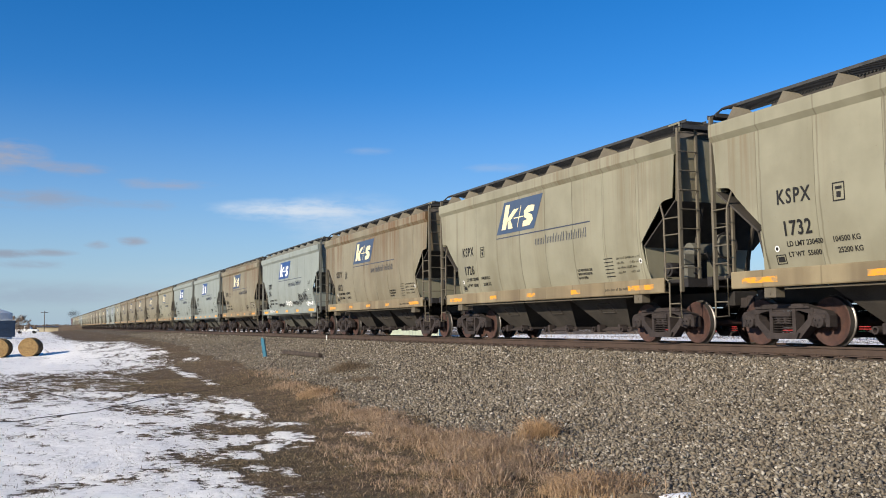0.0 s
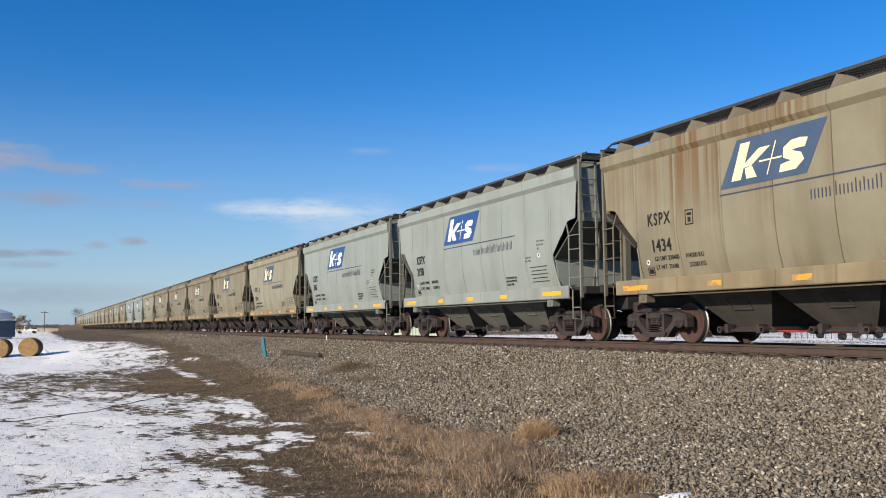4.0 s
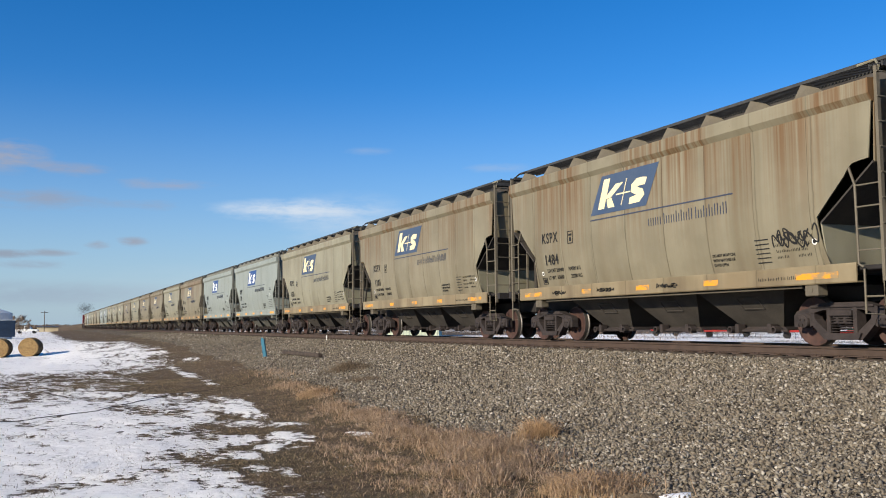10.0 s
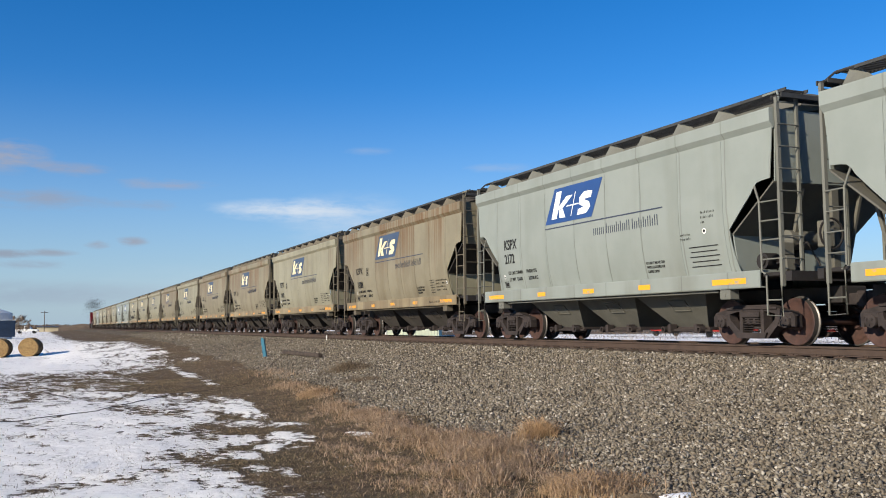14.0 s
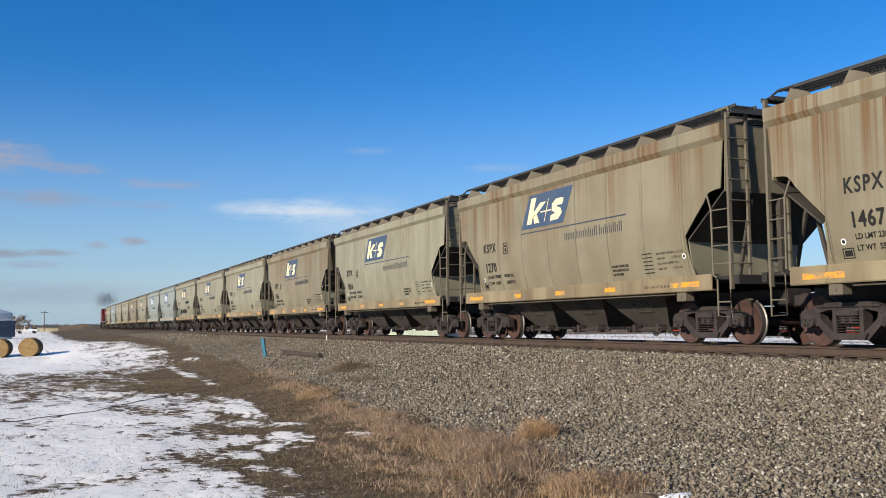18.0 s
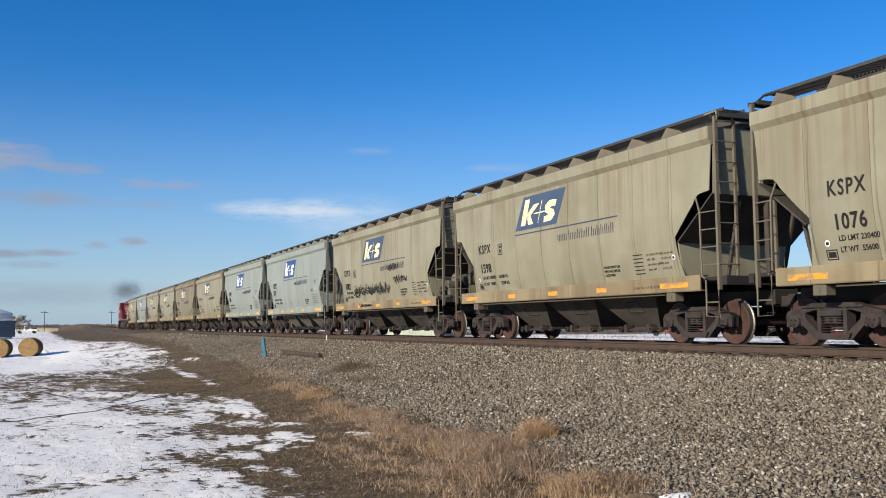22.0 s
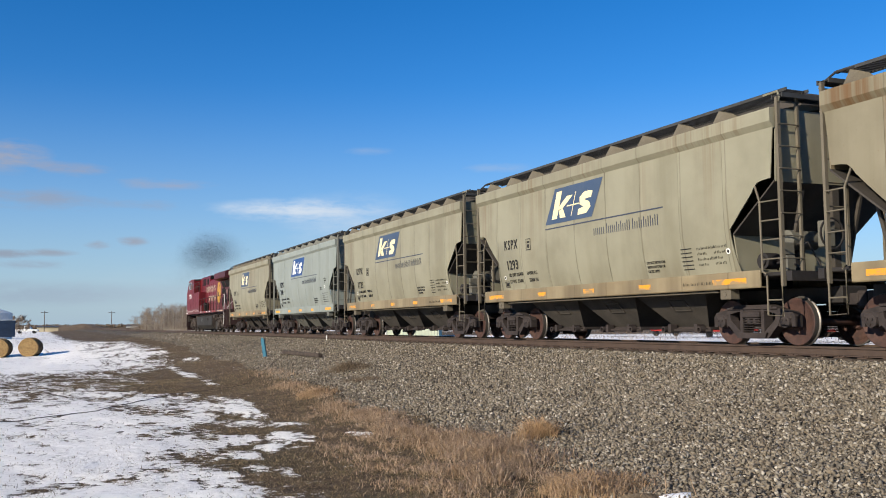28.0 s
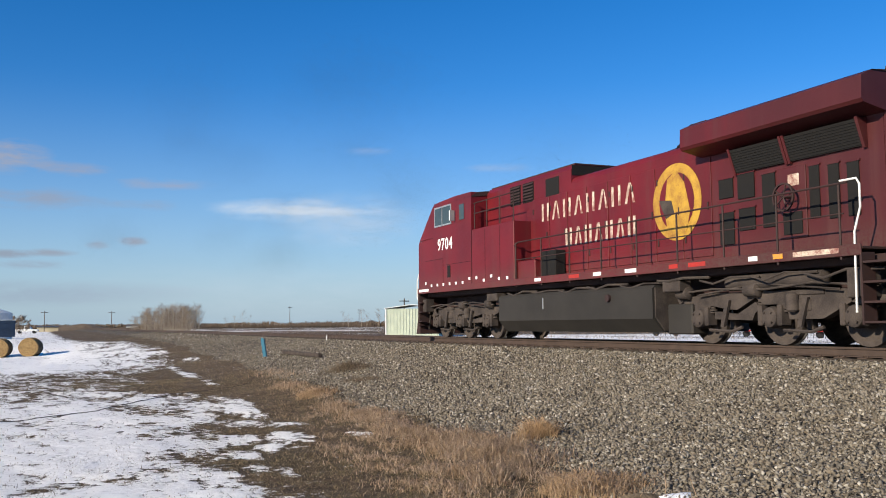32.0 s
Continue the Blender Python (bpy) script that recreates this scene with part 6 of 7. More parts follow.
# ---- locomotive (own space: cab towards -x, near side at -y, z from the rail head) ----
def loco_paint():
    m, n, l, bsdf = material("dusty_red_paint")
    v = coords(n, l)
    down = coords(n, l, (2.5, 1.0, 0.18))
    broad, grain, streak = noise_tex(n, l, v, 0.7, 5.0), noise_tex(n, l, v, 22.0, 5.0, 0.65), noise_tex(n, l, down, 1.3, 4.0)
    place = n.new("ShaderNodeSeparateXYZ")
    l.new(n.new("ShaderNodeTexCoord").outputs["Object"], place.inputs[0])
    c = mix_rgb(n, l, ramp(n, l, broad, 0.3, 0.7), (0.140, 0.009, 0.0135), (0.095, 0.007, 0.011))
    sooty = calc(n, l, "MULTIPLY", ramp(n, l, calc(n, l, "ADD", place.outputs[0], calc(n, l, "MULTIPLY", streak, 4.0)), 3.0, 10.5), 0.75)
    c = mix_rgb(n, l, sooty, c, (0.042, 0.014, 0.014))
    c = mix_rgb(n, l, calc(n, l, "MULTIPLY", ramp(n, l, streak, 0.5, 0.75), 0.35), c, (0.10, 0.04, 0.035))
    low = calc(n, l, "SUBTRACT", 1.0, ramp(n, l, place.outputs[2], 1.5, 2.4))
    c = mix_rgb(n, l, calc(n, l, "MULTIPLY", calc(n, l, "MULTIPLY", low, ramp(n, l, grain, 0.3, 0.65)), 0.6), c, (0.085, 0.06, 0.046))
    l.new(c, bsdf.inputs["Base Color"])
    l.new(calc(n, l, "ADD", calc(n, l, "MULTIPLY", grain, 0.3), 0.35), bsdf.inputs["Roughness"])
    bumped(n, l, bsdf, calc(n, l, "ADD", broad, calc(n, l, "MULTIPLY", grain, 0.06)), 0.3, 0.02)
    return m


RED = loco_paint()
SOOT = plain("sooty_red_steel", (0.045, 0.022, 0.02), (0.03, 0.018, 0.017), 1.5, 0.7)
ROAD_DUST = plain("road_dust_casting", (0.076, 0.060, 0.051), (0.026, 0.021, 0.020), 2.2, 0.9, bump=0.6)
TANK_GREY = plain("dusty_tank_steel", (0.034, 0.030, 0.026), (0.022, 0.020, 0.018), 0.8, 0.7)
SCREEN = plain("dark_screen", (0.007, 0.0065, 0.0065), (0.012, 0.011, 0.0105), 8.0, 0.9, bump=0.6)
GOLD = plain("gold_emblem", (0.50, 0.30, 0.04), (0.27, 0.13, 0.03), 3.5, 0.6, bump=0)
PALE = plain("worn_cream_lettering", (0.66, 0.58, 0.46), (0.20, 0.06, 0.05), 4.0, 0.7, bump=0)
PANE = plain("cab_glass", (0.05, 0.07, 0.075), (0.035, 0.05, 0.055), 1.0, 0.08, bump=0)
SILVER = plain("bare_aluminium", (0.45, 0.46, 0.46), (0.38, 0.39, 0.39), 5.0, 0.4, 0.6, bump=0)
WHITE_PAINT = plain("white_safety_paint", (0.80, 0.79, 0.76), (0.70, 0.69, 0.66), 6.0, 0.5, bump=0)
LOCO_START = CAR_START - 18 * CAR_PITCH - CAR_PITCH / 2 - 11.15
LOCO_AXLES = (-9.42, -7.45, -5.40, 4.78, 6.88, 8.90)
HOOD = 0.95


def loco_wheelset():
    s = Solid().tube([(0, -1.05, 0), (0, 1.05, 0)], 0.1, 10)
    prof = [(-0.08, 0.12), (-0.08, 0.17), (-0.03, 0.22), (-0.02, 0.40), (-0.07, 0.46), (-0.075, 0.525), (0.04, 0.534), (0.055, 0.56), (0.08, 0.56), (0.085, 0.46), (0.02, 0.40), (0.02, 0.2), (0.08, 0.12)]
    w = Solid().lathe(prof, (0, 0, 0), "y", 32)
    for sgn in (-1, 1):
        s.add([(x, -0.755 + y, z) if sgn < 0 else (x, 0.755 - y, z) for x, y, z in w.v], w.f, True)
    m = s.mesh("wheelset", ROAD_DUST)
    m.materials.append(TREAD)
    for p in m.polygons:
        if math.hypot(p.center.x, p.center.z) > 0.527:
            p.material_index = 1
    return m


def loco_truck(loco, xs, wheel_mesh):
    mid = xs[1]
    a, b = xs[0] - mid, xs[2] - mid
    way = 1 if mid > 0 else -1
    frame = Solid().block(a - 0.7, b + 0.7, -0.55, 0.55, 0.62, 0.88, 0.03)
    truck = part("truck", frame, ROAD_DUST, loco, at=pose(mid, 0, 0))
    for sgn in (-1, 1):
        s = Solid()
        yy = sgn * 1.02
        upper = [(-1.75, 1.06), (2.15, 1.03), (2.15, 0.93), (1.92, 0.79), (1.30, 0.51), (0.47, 0.50), (0.44, 0.67), (0.15, 0.79), (-0.18, 0.79), (-0.42, 0.93), (-0.95, 0.70), (-1.20, 0.72), (-1.75, 0.80)]
        web = [(-1.62, 0.52), (-0.52, 0.49), (-0.44, 0.62), (-0.30, 0.73), (-0.42, 0.85), (-0.95, 0.61), (-1.25, 0.65), (-1.62, 0.68)]
        near_end = [(-2.85, 0.98), (-1.75, 1.04), (-1.75, 0.76), (-1.80, 0.70), (-2.40, 0.72), (-2.75, 0.80)]
        far_end = [(1.90, 1.02), (2.80, 0.99), (2.80, 0.84), (2.35, 0.72), (1.95, 0.79)]
        for outline in (upper, web, near_end, far_end):
            s.prism([(x * way, z) for x, z in outline], "y", yy - 0.10, yy + 0.10)
        s.block(min(0.72 * way, 1.02 * way), max(0.72 * way, 1.02 * way), yy + sgn * 0.10 - 0.02, yy + sgn * 0.10 + 0.02, 0.66, 0.86, 0.01)
        s.block(min(0.55 * way, 1.35 * way), max(0.55 * way, 1.35 * way), yy + sgn * 0.10 - 0.03, yy + sgn * 0.10 + 0.03, 0.95, 1.04, 0.01)
        part("side_frame", s, ROAD_DUST, truck)
        for x in (a, 0.0, b):
            s = Solid().lathe([(-0.14, 0.20), (0.0, 0.22), (0.10, 0.19), (0.13, 0.12), (0.135, 0.0)], (0, 0, 0), "y", 16)
            s.block(-0.32, -0.20, -0.16, 0.10, -0.16, 0.24, 0.02).block(0.20, 0.32, -0.16, 0.10, -0.16, 0.24, 0.02)
            for k in range(4):
                s.lathe([(0.10, 0.022), (0.155, 0.022)], (0.13 * math.cos(k * 1.57 + 0.78), 0, 0.13 * math.sin(k * 1.57 + 0.78)), "y", 6)
            part("axle_box", s, ROAD_DUST, truck, at=pose(x, sgn * 1.08, 0.54, 0, 0, 180 if sgn < 0 else 0))
            for e in (-1, 1):
                s = Solid()
                for k in range(5):
                    s.lathe([(-0.016, 0.05), (-0.016, 0.085), (0.016, 0.085), (0.016, 0.05)], (x + e * 0.33, yy, 0.66 + 0.05 * k), "z", 12)
                part("coil_spring", s, ROAD_DUST, truck)
        for x in (a + 0.95, 0.95):
            s = Solid().lathe([(-0.20, 0.05), (-0.18, 0.13), (0.16, 0.14), (0.20, 0.05)], (x - 1.35 * way, sgn * 1.18, 1.08), "x", 12)
            part("brake_cylinder", s, ROAD_DUST, truck)
            s = Solid().tube([(x - 0.6, sgn * 1.14, 0.30), (x + 0.1, sgn * 1.16, 0.27), (x + 0.35, sgn * 1.12, 0.36)], 0.035)
            s.prism([(x - 0.05, 0.90), (x + 0.06, 0.90), (x - 0.12, 0.36), (x - 0.22, 0.36)], "y", sgn * 1.17 - 0.03, sgn * 1.17 + 0.03)
            s.block(x - 0.32, x - 0.16, sgn * 0.80 - 0.08, sgn * 0.80 + 0.08, 0.30, 0.62, 0.02)
            part("brake_lever", s, ROAD_DUST, truck)
        s = Solid().tube([(a - 0.6, sgn * 1.22, 1.08), (a + 0.6, sgn * 1.26, 1.14), (0, sgn * 1.25, 1.08), (b * 0.6, sgn * 1.27, 1.16), (b + 0.6, sgn * 1.22, 1.05)], 0.022)
        s.tube([(a + 0.1, sgn * 1.24, 1.02), (-0.2, sgn * 1.24, 1.20), (b - 0.2, sgn * 1.24, 1.02)], 0.018)
        s.tube([(a - 0.75, sgn * 1.15, 0.30), (a - 0.6, sgn * 1.15, 0.80), (a - 0.4, sgn * 1.18, 1.05)], 0.03)
        part("brake_pipe", s, ROAD_DUST, truck)
        s = Solid().lathe([(-0.16, 0.09), (-0.13, 0.12), (0.16, 0.12), (0.2, 0.06)], (0.62, sgn * 1.17, 0.80), "z", 12)
        part("damper", s, ROAD_DUST, truck)
    for x in (a, 0.0, b):
        part("wheelset", wheel_mesh, None, truck, at=pose(x, 0, 0.533))
    return truck


def locomotive():
    loco = tagged(new("locomotive"), "dusty dark red diesel freight locomotive with gold emblem", "locomotive")
    s = Solid().block(-10.25, 10.25, -1.16, 1.16, 1.42, 1.58, 0.02)
    s.block(-9.8, 9.8, -0.6, 0.6, 1.05, 1.42, 0.02)
    part("underframe", s, SOOT, loco)
    for sgn in (-1, 1):
        part("sill", Solid().block(-10.25, 9.45, sgn * 1.54 - 0.02, sgn * 1.54 + 0.02, 1.55, 1.74, 0.008), RED, loco)
    part("walkway", Solid().box(-2.85, 9.45, -1.50, 1.50, 1.66, 1.70), SOOT, loco)
    # nose, cab and the cabinet behind it
    s = Solid().prism([(-10.22, 1.72), (-10.26, 1.80), (-10.26, 3.30), (-10.18, 3.42), (-8.86, 3.46), (-8.86, 1.72)], "y", -1.50, 1.50)
    part("nose", s, RED, loco)
    s = Solid().prism([(-8.86, 1.72), (-8.86, 3.46), (-10.10, 3.44), (-8.90, 4.50), (-8.70, 4.62), (-7.0, 4.68), (-5.72, 4.66), (-5.72, 1.72)], "y", -1.525, 1.525)
    cab = part("cab", s, RED, loco)
    s = Solid().prism([(-1.53, 4.52), (-1.30, 4.66), (-0.6, 4.74), (0.6, 4.74), (1.30, 4.66), (1.53, 4.52), (1.50, 4.50), (0, 4.66), (-1.50, 4.50)], "x", -8.78, -5.70)
    part("cab_roof", s, SOOT, cab)
    for x0, x1 in ((-8.62, -8.05), (-7.98, -7.30)):
        win = part("side_window", Solid().box(x0, x1, -1.545, -1.527, 3.84, 4.42), PANE, cab)
        s = Solid()
        for q in ((x0 - 0.05, x1 + 0.05, 3.79, 3.84), (x0 - 0.05, x1 + 0.05, 4.42, 4.47), (x0 - 0.05, x0, 3.84, 4.42), (x1, x1 + 0.05, 3.84, 4.42)):
            s.box(q[0], q[1], -1.552, -1.528, q[2], q[3])
        part("window_frame", s, SILVER, win)
    part("rear_window", Solid().box(-6.62, -6.25, -1.54, -1.527, 3.85, 4.35), PANE, cab)
    part("mirror", Solid().block(-6.98, -6.92, -1.75, -1.56, 3.85, 4.2, 0.01), SILVER, cab)
    part("windshield", Solid().prism([(-9.02, 4.34), (-9.60, 3.84), (-9.62, 3.86), (-9.04, 4.36)], "y", -1.2, 1.2), PANE, cab)
    s = Solid().box(-7.62, -7.38, -1.535, -1.527, 2.02, 2.42)
    part("step_light_slot", s, SCREEN, cab)
    for x0, x1, z0, z1 in ((-9.6, -8.0, 2.68, 2.69), (-8.0, -5.75, 2.45, 2.46), (-8.0, -7.99, 1.75, 2.68), (-5.73, -5.715, 1.75, 3.45)):
        part("panel_joint", Solid().box(x0, x1, -1.531, -1.524, z0, z1), SCREEN, cab)
    s = Solid().block(-5.715, -2.86, -1.525, 1.525, 1.72, 3.44, 0.02)
    cabinet = part("cabinet", s, RED, loco)
    for x in (-4.75, -3.75):
        part("cabinet_joint", Solid().box(x - 0.006, x + 0.006, -1.529, -1.524, 1.8, 3.38), SCREEN, cabinet)
    s = Solid()
    for z in (3.95, 4.28):
        s.tube([(-5.65, -1.46, z), (-2.95, -1.46, z)], 0.018)
    for k in range(4):
        x = -5.6 + 0.88 * k
        s.tube([(x, -1.46, 3.42), (x, -1.46, 4.28)], 0.018)
    part("cabinet_railing", s, SOOT, cabinet)
    # hoods
    s = Solid().prism([(-HOOD, 1.70), (-HOOD, 4.60), (-HOOD + 0.10, 4.74), (HOOD - 0.10, 4.74), (HOOD, 4.60), (HOOD, 1.70)], "x", -5.70, -0.58)
    tall = part("front_hood", s, RED, loco)
    part("hood_roof", Solid().box(-5.6, -0.56, -0.84, 0.84, 4.742, 4.775), SOOT, tall)
    part("hood_end", Solid().box(-0.578, -0.565, -0.93, 0.93, 4.45, 4.72), SCREEN, tall)
    for x0, x1 in ((-4.1, -3.45), (-3.3, -2.65)):
        vent = part("louvre_panel", Solid().box(x0, x1, -HOOD - 0.012, -HOOD - 0.002, 4.0, 4.58), SCREEN, tall)
        for k in range(6):
            z = 4.05 + 0.09 * k
            part("louvre", Solid().prism([(-HOOD - 0.05, z), (-HOOD - 0.01, z + 0.06), (-HOOD - 0.01, z + 0.045)], "x", x0 + 0.02, x1 - 0.02), SOOT, vent)
    part("vent_screen", Solid().box(-1.95, -1.22, -HOOD - 0.012, -HOOD - 0.002, 4.02, 4.52), SCREEN, tall)
    s = Solid().prism([(-HOOD, 1.70), (-HOOD, 4.22), (-HOOD + 0.06, 4.34), (-HOOD + 0.18, 4.40), (HOOD - 0.18, 4.40), (HOOD - 0.06, 4.34), (HOOD, 4.22), (HOOD, 1.70)], "x", -0.58, 9.50)
    hood = part("long_hood", s, RED, loco)
    for k in range(8):
        x = -2.7 + 0.98 * k
        door = part("hood_door", Solid().block(x, x + 0.92, -HOOD - 0.022, -HOOD - 0.001, 1.86, 4.02, 0.006), RED, hood)
        for z in (2.2, 3.6):
            part("hinge", Solid().block(x + 0.02, x + 0.07, -HOOD - 0.04, -HOOD - 0.02, z, z + 0.14, 0.005), SOOT, door)
        part("latch", Solid().block(x + 0.80, x + 0.84, -HOOD - 0.045, -HOOD - 0.02, 2.85, 3.02, 0.004), SOOT, door)
    for x0, x1, z0, z1 in ((5.33, 5.76, 3.02, 3.42), (5.90, 6.38, 2.95, 3.45), (5.33, 5.76, 2.05, 2.72), (5.92, 6.38, 2.30, 2.75), (6.60, 6.95, 2.30, 3.35), (7.82, 8.06, 2.35, 3.32), (8.27, 8.52, 2.30, 3.28), (8.70, 8.96, 2.30, 3.25)):
        scr = part("vent_screen", Solid().block(x0, x1, -HOOD - 0.03, -HOOD - 0.002, z0, z1, 0.006), SCREEN, hood)
        part("screen_frame", Solid().box(x0 - 0.03, x1 + 0.03, -HOOD - 0.035, -HOOD - 0.001, z1, z1 + 0.03), RED, scr)
    door = part("access_door", Solid().block(7.06, 7.74, -HOOD - 0.03, -HOOD - 0.001, 2.02, 3.38, 0.01), RED, hood)
    part("door_screen", Solid().block(7.16, 7.64, -HOOD - 0.05, -HOOD - 0.03, 2.10, 2.52, 0.005), SCREEN, door)
    part("caution_label", Solid().box(7.30, 7.58, -HOOD - 0.036, -HOOD - 0.031, 3.02, 3.24), PALE, door)
    s = Solid().lathe([(-0.02, 0.24), (-0.02, 0.275), (0.02, 0.275), (0.02, 0.24)], (7.36, -HOOD - 0.22, 2.80), "y", 20, True)
    for k in range(5):
        a = k * 1.2566
        s.tube([(7.36, -HOOD - 0.22, 2.80), (7.36 + 0.25 * math.cos(a), -HOOD - 0.22, 2.80 + 0.25 * math.sin(a))], 0.016, 5)
    s.tube([(7.36, -HOOD - 0.22, 2.80), (7.36, -HOOD, 2.80)], 0.03)
    part("hand_brake_wheel", s, SOOT, hood)
    # radiator section with its overhanging wings
    wing = [(-HOOD, 3.98), (-1.50, 4.10), (-1.55, 4.16), (-1.53, 4.56), (-1.30, 4.66), (1.30, 4.66), (1.53, 4.56), (1.55, 4.16), (1.50, 4.10), (HOOD, 3.98)]
    rad = part("radiator_cab", Solid().prism(wing, "x", 4.82, 9.60), RED, loco)
    part("radiator_roof", Solid().prism([(-1.30, 4.664), (-0.9, 4.70), (0.9, 4.70), (1.30, 4.664)], "x", 4.80, 9.62), SOOT, rad)
    part("roof_edge", Solid().block(4.70, 5.25, -1.2, 1.2, 4.60, 4.72, 0.02), SOOT, rad)
    for x0, x1 in ((5.92, 7.28), (7.42, 9.10)):
        g = Solid().prism([(-HOOD - 0.01, 3.48), (-HOOD - 0.06, 3.48), (-HOOD - 0.22, 3.94), (-HOOD - 0.01, 3.94)], "x", x0, x1)
        scr = part("radiator_screen", g, SCREEN, rad)
        s = Solid()
        for k in range(9):
            z = 3.50 + 0.048 * k
            yy = -HOOD - 0.06 - 0.16 * (z - 3.48) / 0.46 - 0.008
            s.box(x0, x1, yy - 0.004, yy + 0.004, z, z + 0.014)
        part("screen_bars", s, SCREEN, scr)
        for x in (x0 - 0.06, x1):
            part("screen_frame", Solid().prism([(-HOOD - 0.01, 3.44), (-HOOD - 0.065, 3.44), (-HOOD - 0.245, 3.97), (-HOOD - 0.01, 3.97)], "x", x, x + 0.06), RED, scr)
    part("rear_panel", Solid().block(9.50, 9.56, -HOOD, HOOD, 1.70, 4.62, 0.01), RED, loco)
    for k in range(6):
        z = 2.35 + 0.38 * k
        part("rear_rung", Solid().tube([(9.56, -0.25, z), (9.66, -0.25, z - 0.03), (9.66, 0.2, z - 0.03), (9.56, 0.2, z)], 0.014), SOOT, loco)
    part("rear_light", Solid().block(9.56, 9.60, -0.35, 0.05, 3.35, 3.60, 0.01), WHITE_PAINT, loco)
    part("roof_grab", Solid().tube([(9.3, -0.6, 4.70), (9.3, -0.6, 4.86), (9.3, 0.2, 4.86), (9.3, 0.2, 4.70)], 0.014), SOOT, loco)
    horn = part("horn", Solid().block(2.7, 3.25, -0.25, 0.1, 4.40, 4.46, 0.01), SOOT, loco)
    for k in range(3):
        part("horn_bell", Solid().lathe([(-0.25, 0.03), (0.08, 0.045), (0.2, 0.11)], (2.95, -0.22 + 0.14 * k, 4.54 + 0.03 * (k % 2)), "x", 10), SOOT, horn)
    part("exhaust_stack", Solid().block(3.6, 4.5, -0.35, 0.35, 4.40, 4.62, 0.03), SOOT, loco)
    # walkway railing
    for sgn in (-1, 1):
        for k in range(9):
            x = -2.75 + 1.47 * k
            part("stanchion", Solid().tube([(x, sgn * 1.52, 1.50), (x, sgn * 1.52, 2.78)], 0.022), SOOT, loco)
        part("handrail", Solid().tube([(-2.85, sgn * 1.52, 2.70), (-2.6, sgn * 1.52, 2.78), (9.2, sgn * 1.52, 2.80)], 0.02), SOOT, loco)
        part("lower_rail", Solid().tube([(-2.75, sgn * 1.52, 2.28), (9.1, sgn * 1.52, 2.28)], 0.014), SOOT, loco)
        part("end_handrail", Solid().tube([(9.05, sgn * 1.53, 2.84), (9.40, sgn * 1.53, 2.84), (9.46, sgn * 1.53, 2.74), (9.46, sgn * 1.53, 2.35), (9.32, sgn * 1.53, 1.95), (9.30, sgn * 1.53, 0.60)], 0.019), WHITE_PAINT, loco)
        part("end_handrail", Solid().tube([(10.28, sgn * 0.75, 2.75), (10.28, sgn * 0.85, 2.55), (10.20, sgn * 1.45, 1.85), (10.20, sgn * 1.45, 1.40)], 0.018), WHITE_PAINT, loco)
        part("end_handrail", Solid().tube([(-10.42, sgn * 1.40, 2.35), (-10.52, sgn * 1.45, 2.05), (-10.55, sgn * 1.45, 1.45), (-10.40, sgn * 1.45, 1.25)], 0.024), WHITE_PAINT, loco)
        s = Solid()
        for k in range(4):
            s.block(9.46, 10.14, sgn * 1.40 - 0.14, sgn * 1.40 + 0.14, 0.42 + 0.33 * k, 0.46 + 0.33 * k, 0.005)
        s.box(10.12, 10.16, sgn * 1.40 - 0.15, sgn * 1.40 + 0.15, 0.40, 1.60)
        s.box(9.42, 9.46, sgn * 1.40 - 0.15, sgn * 1.40 + 0.15, 0.40, 1.60)
        part("end_steps", s, SOOT, loco)
        s = Solid()
        for k in range(3):
            s.block(-10.30, -9.95, sgn * 1.42 - 0.12, sgn * 1.42 + 0.12, 0.55 + 0.33 * k, 0.59 + 0.33 * k, 0.005)
        part("front_steps", s, SOOT, loco)
    for e in (-1, 1):
        x = e * 10.28
        part("end_plate", Solid().block(min(x, x + e * 0.10), max(x, x + e * 0.10), -1.50, 1.50, 0.55 if e > 0 else 0.40, 1.72, 0.02), SOOT, loco)
        s = Solid().block(min(x, x + e * 0.72), max(x, x + e * 0.72), -0.15, 0.15, 0.72, 1.0, 0.03)
        s.block(min(x + e * 0.55, x + e * 0.86), max(x + e * 0.55, x + e * 0.86), -0.16, 0.2, 0.68, 1.04, 0.05)
        part("coupler", s, FRAME_STEEL, loco)
        for y in (-0.5, 0.45):
            part("air_hose", Solid().tube([(x + e * 0.1, y, 0.95), (x + e * 0.28, y, 0.75), (x + e * 0.35, y, 0.45)], 0.025), SOOT, loco)
    part("plow", Solid().prism([(-10.40, 0.15), (-10.78, 0.12), (-10.60, 0.75), (-10.40, 0.80)], "y", -1.40, 1.40), SOOT, loco)
    # tank and gear under the sill
    s = Solid().prism([(-1.40, 1.30), (-1.48, 1.22), (-1.48, 0.55), (-1.20, 0.24), (1.20, 0.24), (1.48, 0.55), (1.48, 1.22), (1.40, 1.30)], "x", -3.95, 3.62)
    tank = part("fuel_tank", s, TANK_GREY, loco)
    for x in (-3.97, 3.60):
        part("tank_end", Solid().prism([(-1.42, 1.24), (-1.42, 0.58), (-1.18, 0.28), (1.18, 0.28), (1.42, 0.58), (1.42, 1.24)], "x", x, x + 0.06), ROAD_DUST, tank)
    part("sight_glass", Solid().block(-1.30, -1.26, -1.50, -1.48, 0.85, 1.15, 0.003), SILVER, tank)
    part("filler_cap", Solid().lathe([(-0.06, 0.09), (0.02, 0.09)], (1.9, -1.49, 1.05), "y", 12), SOOT, tank)
    part("battery_box", Solid().block(3.78, 4.62, -1.20, -0.5, 0.20, 0.86, 0.03), TANK_GREY, loco)
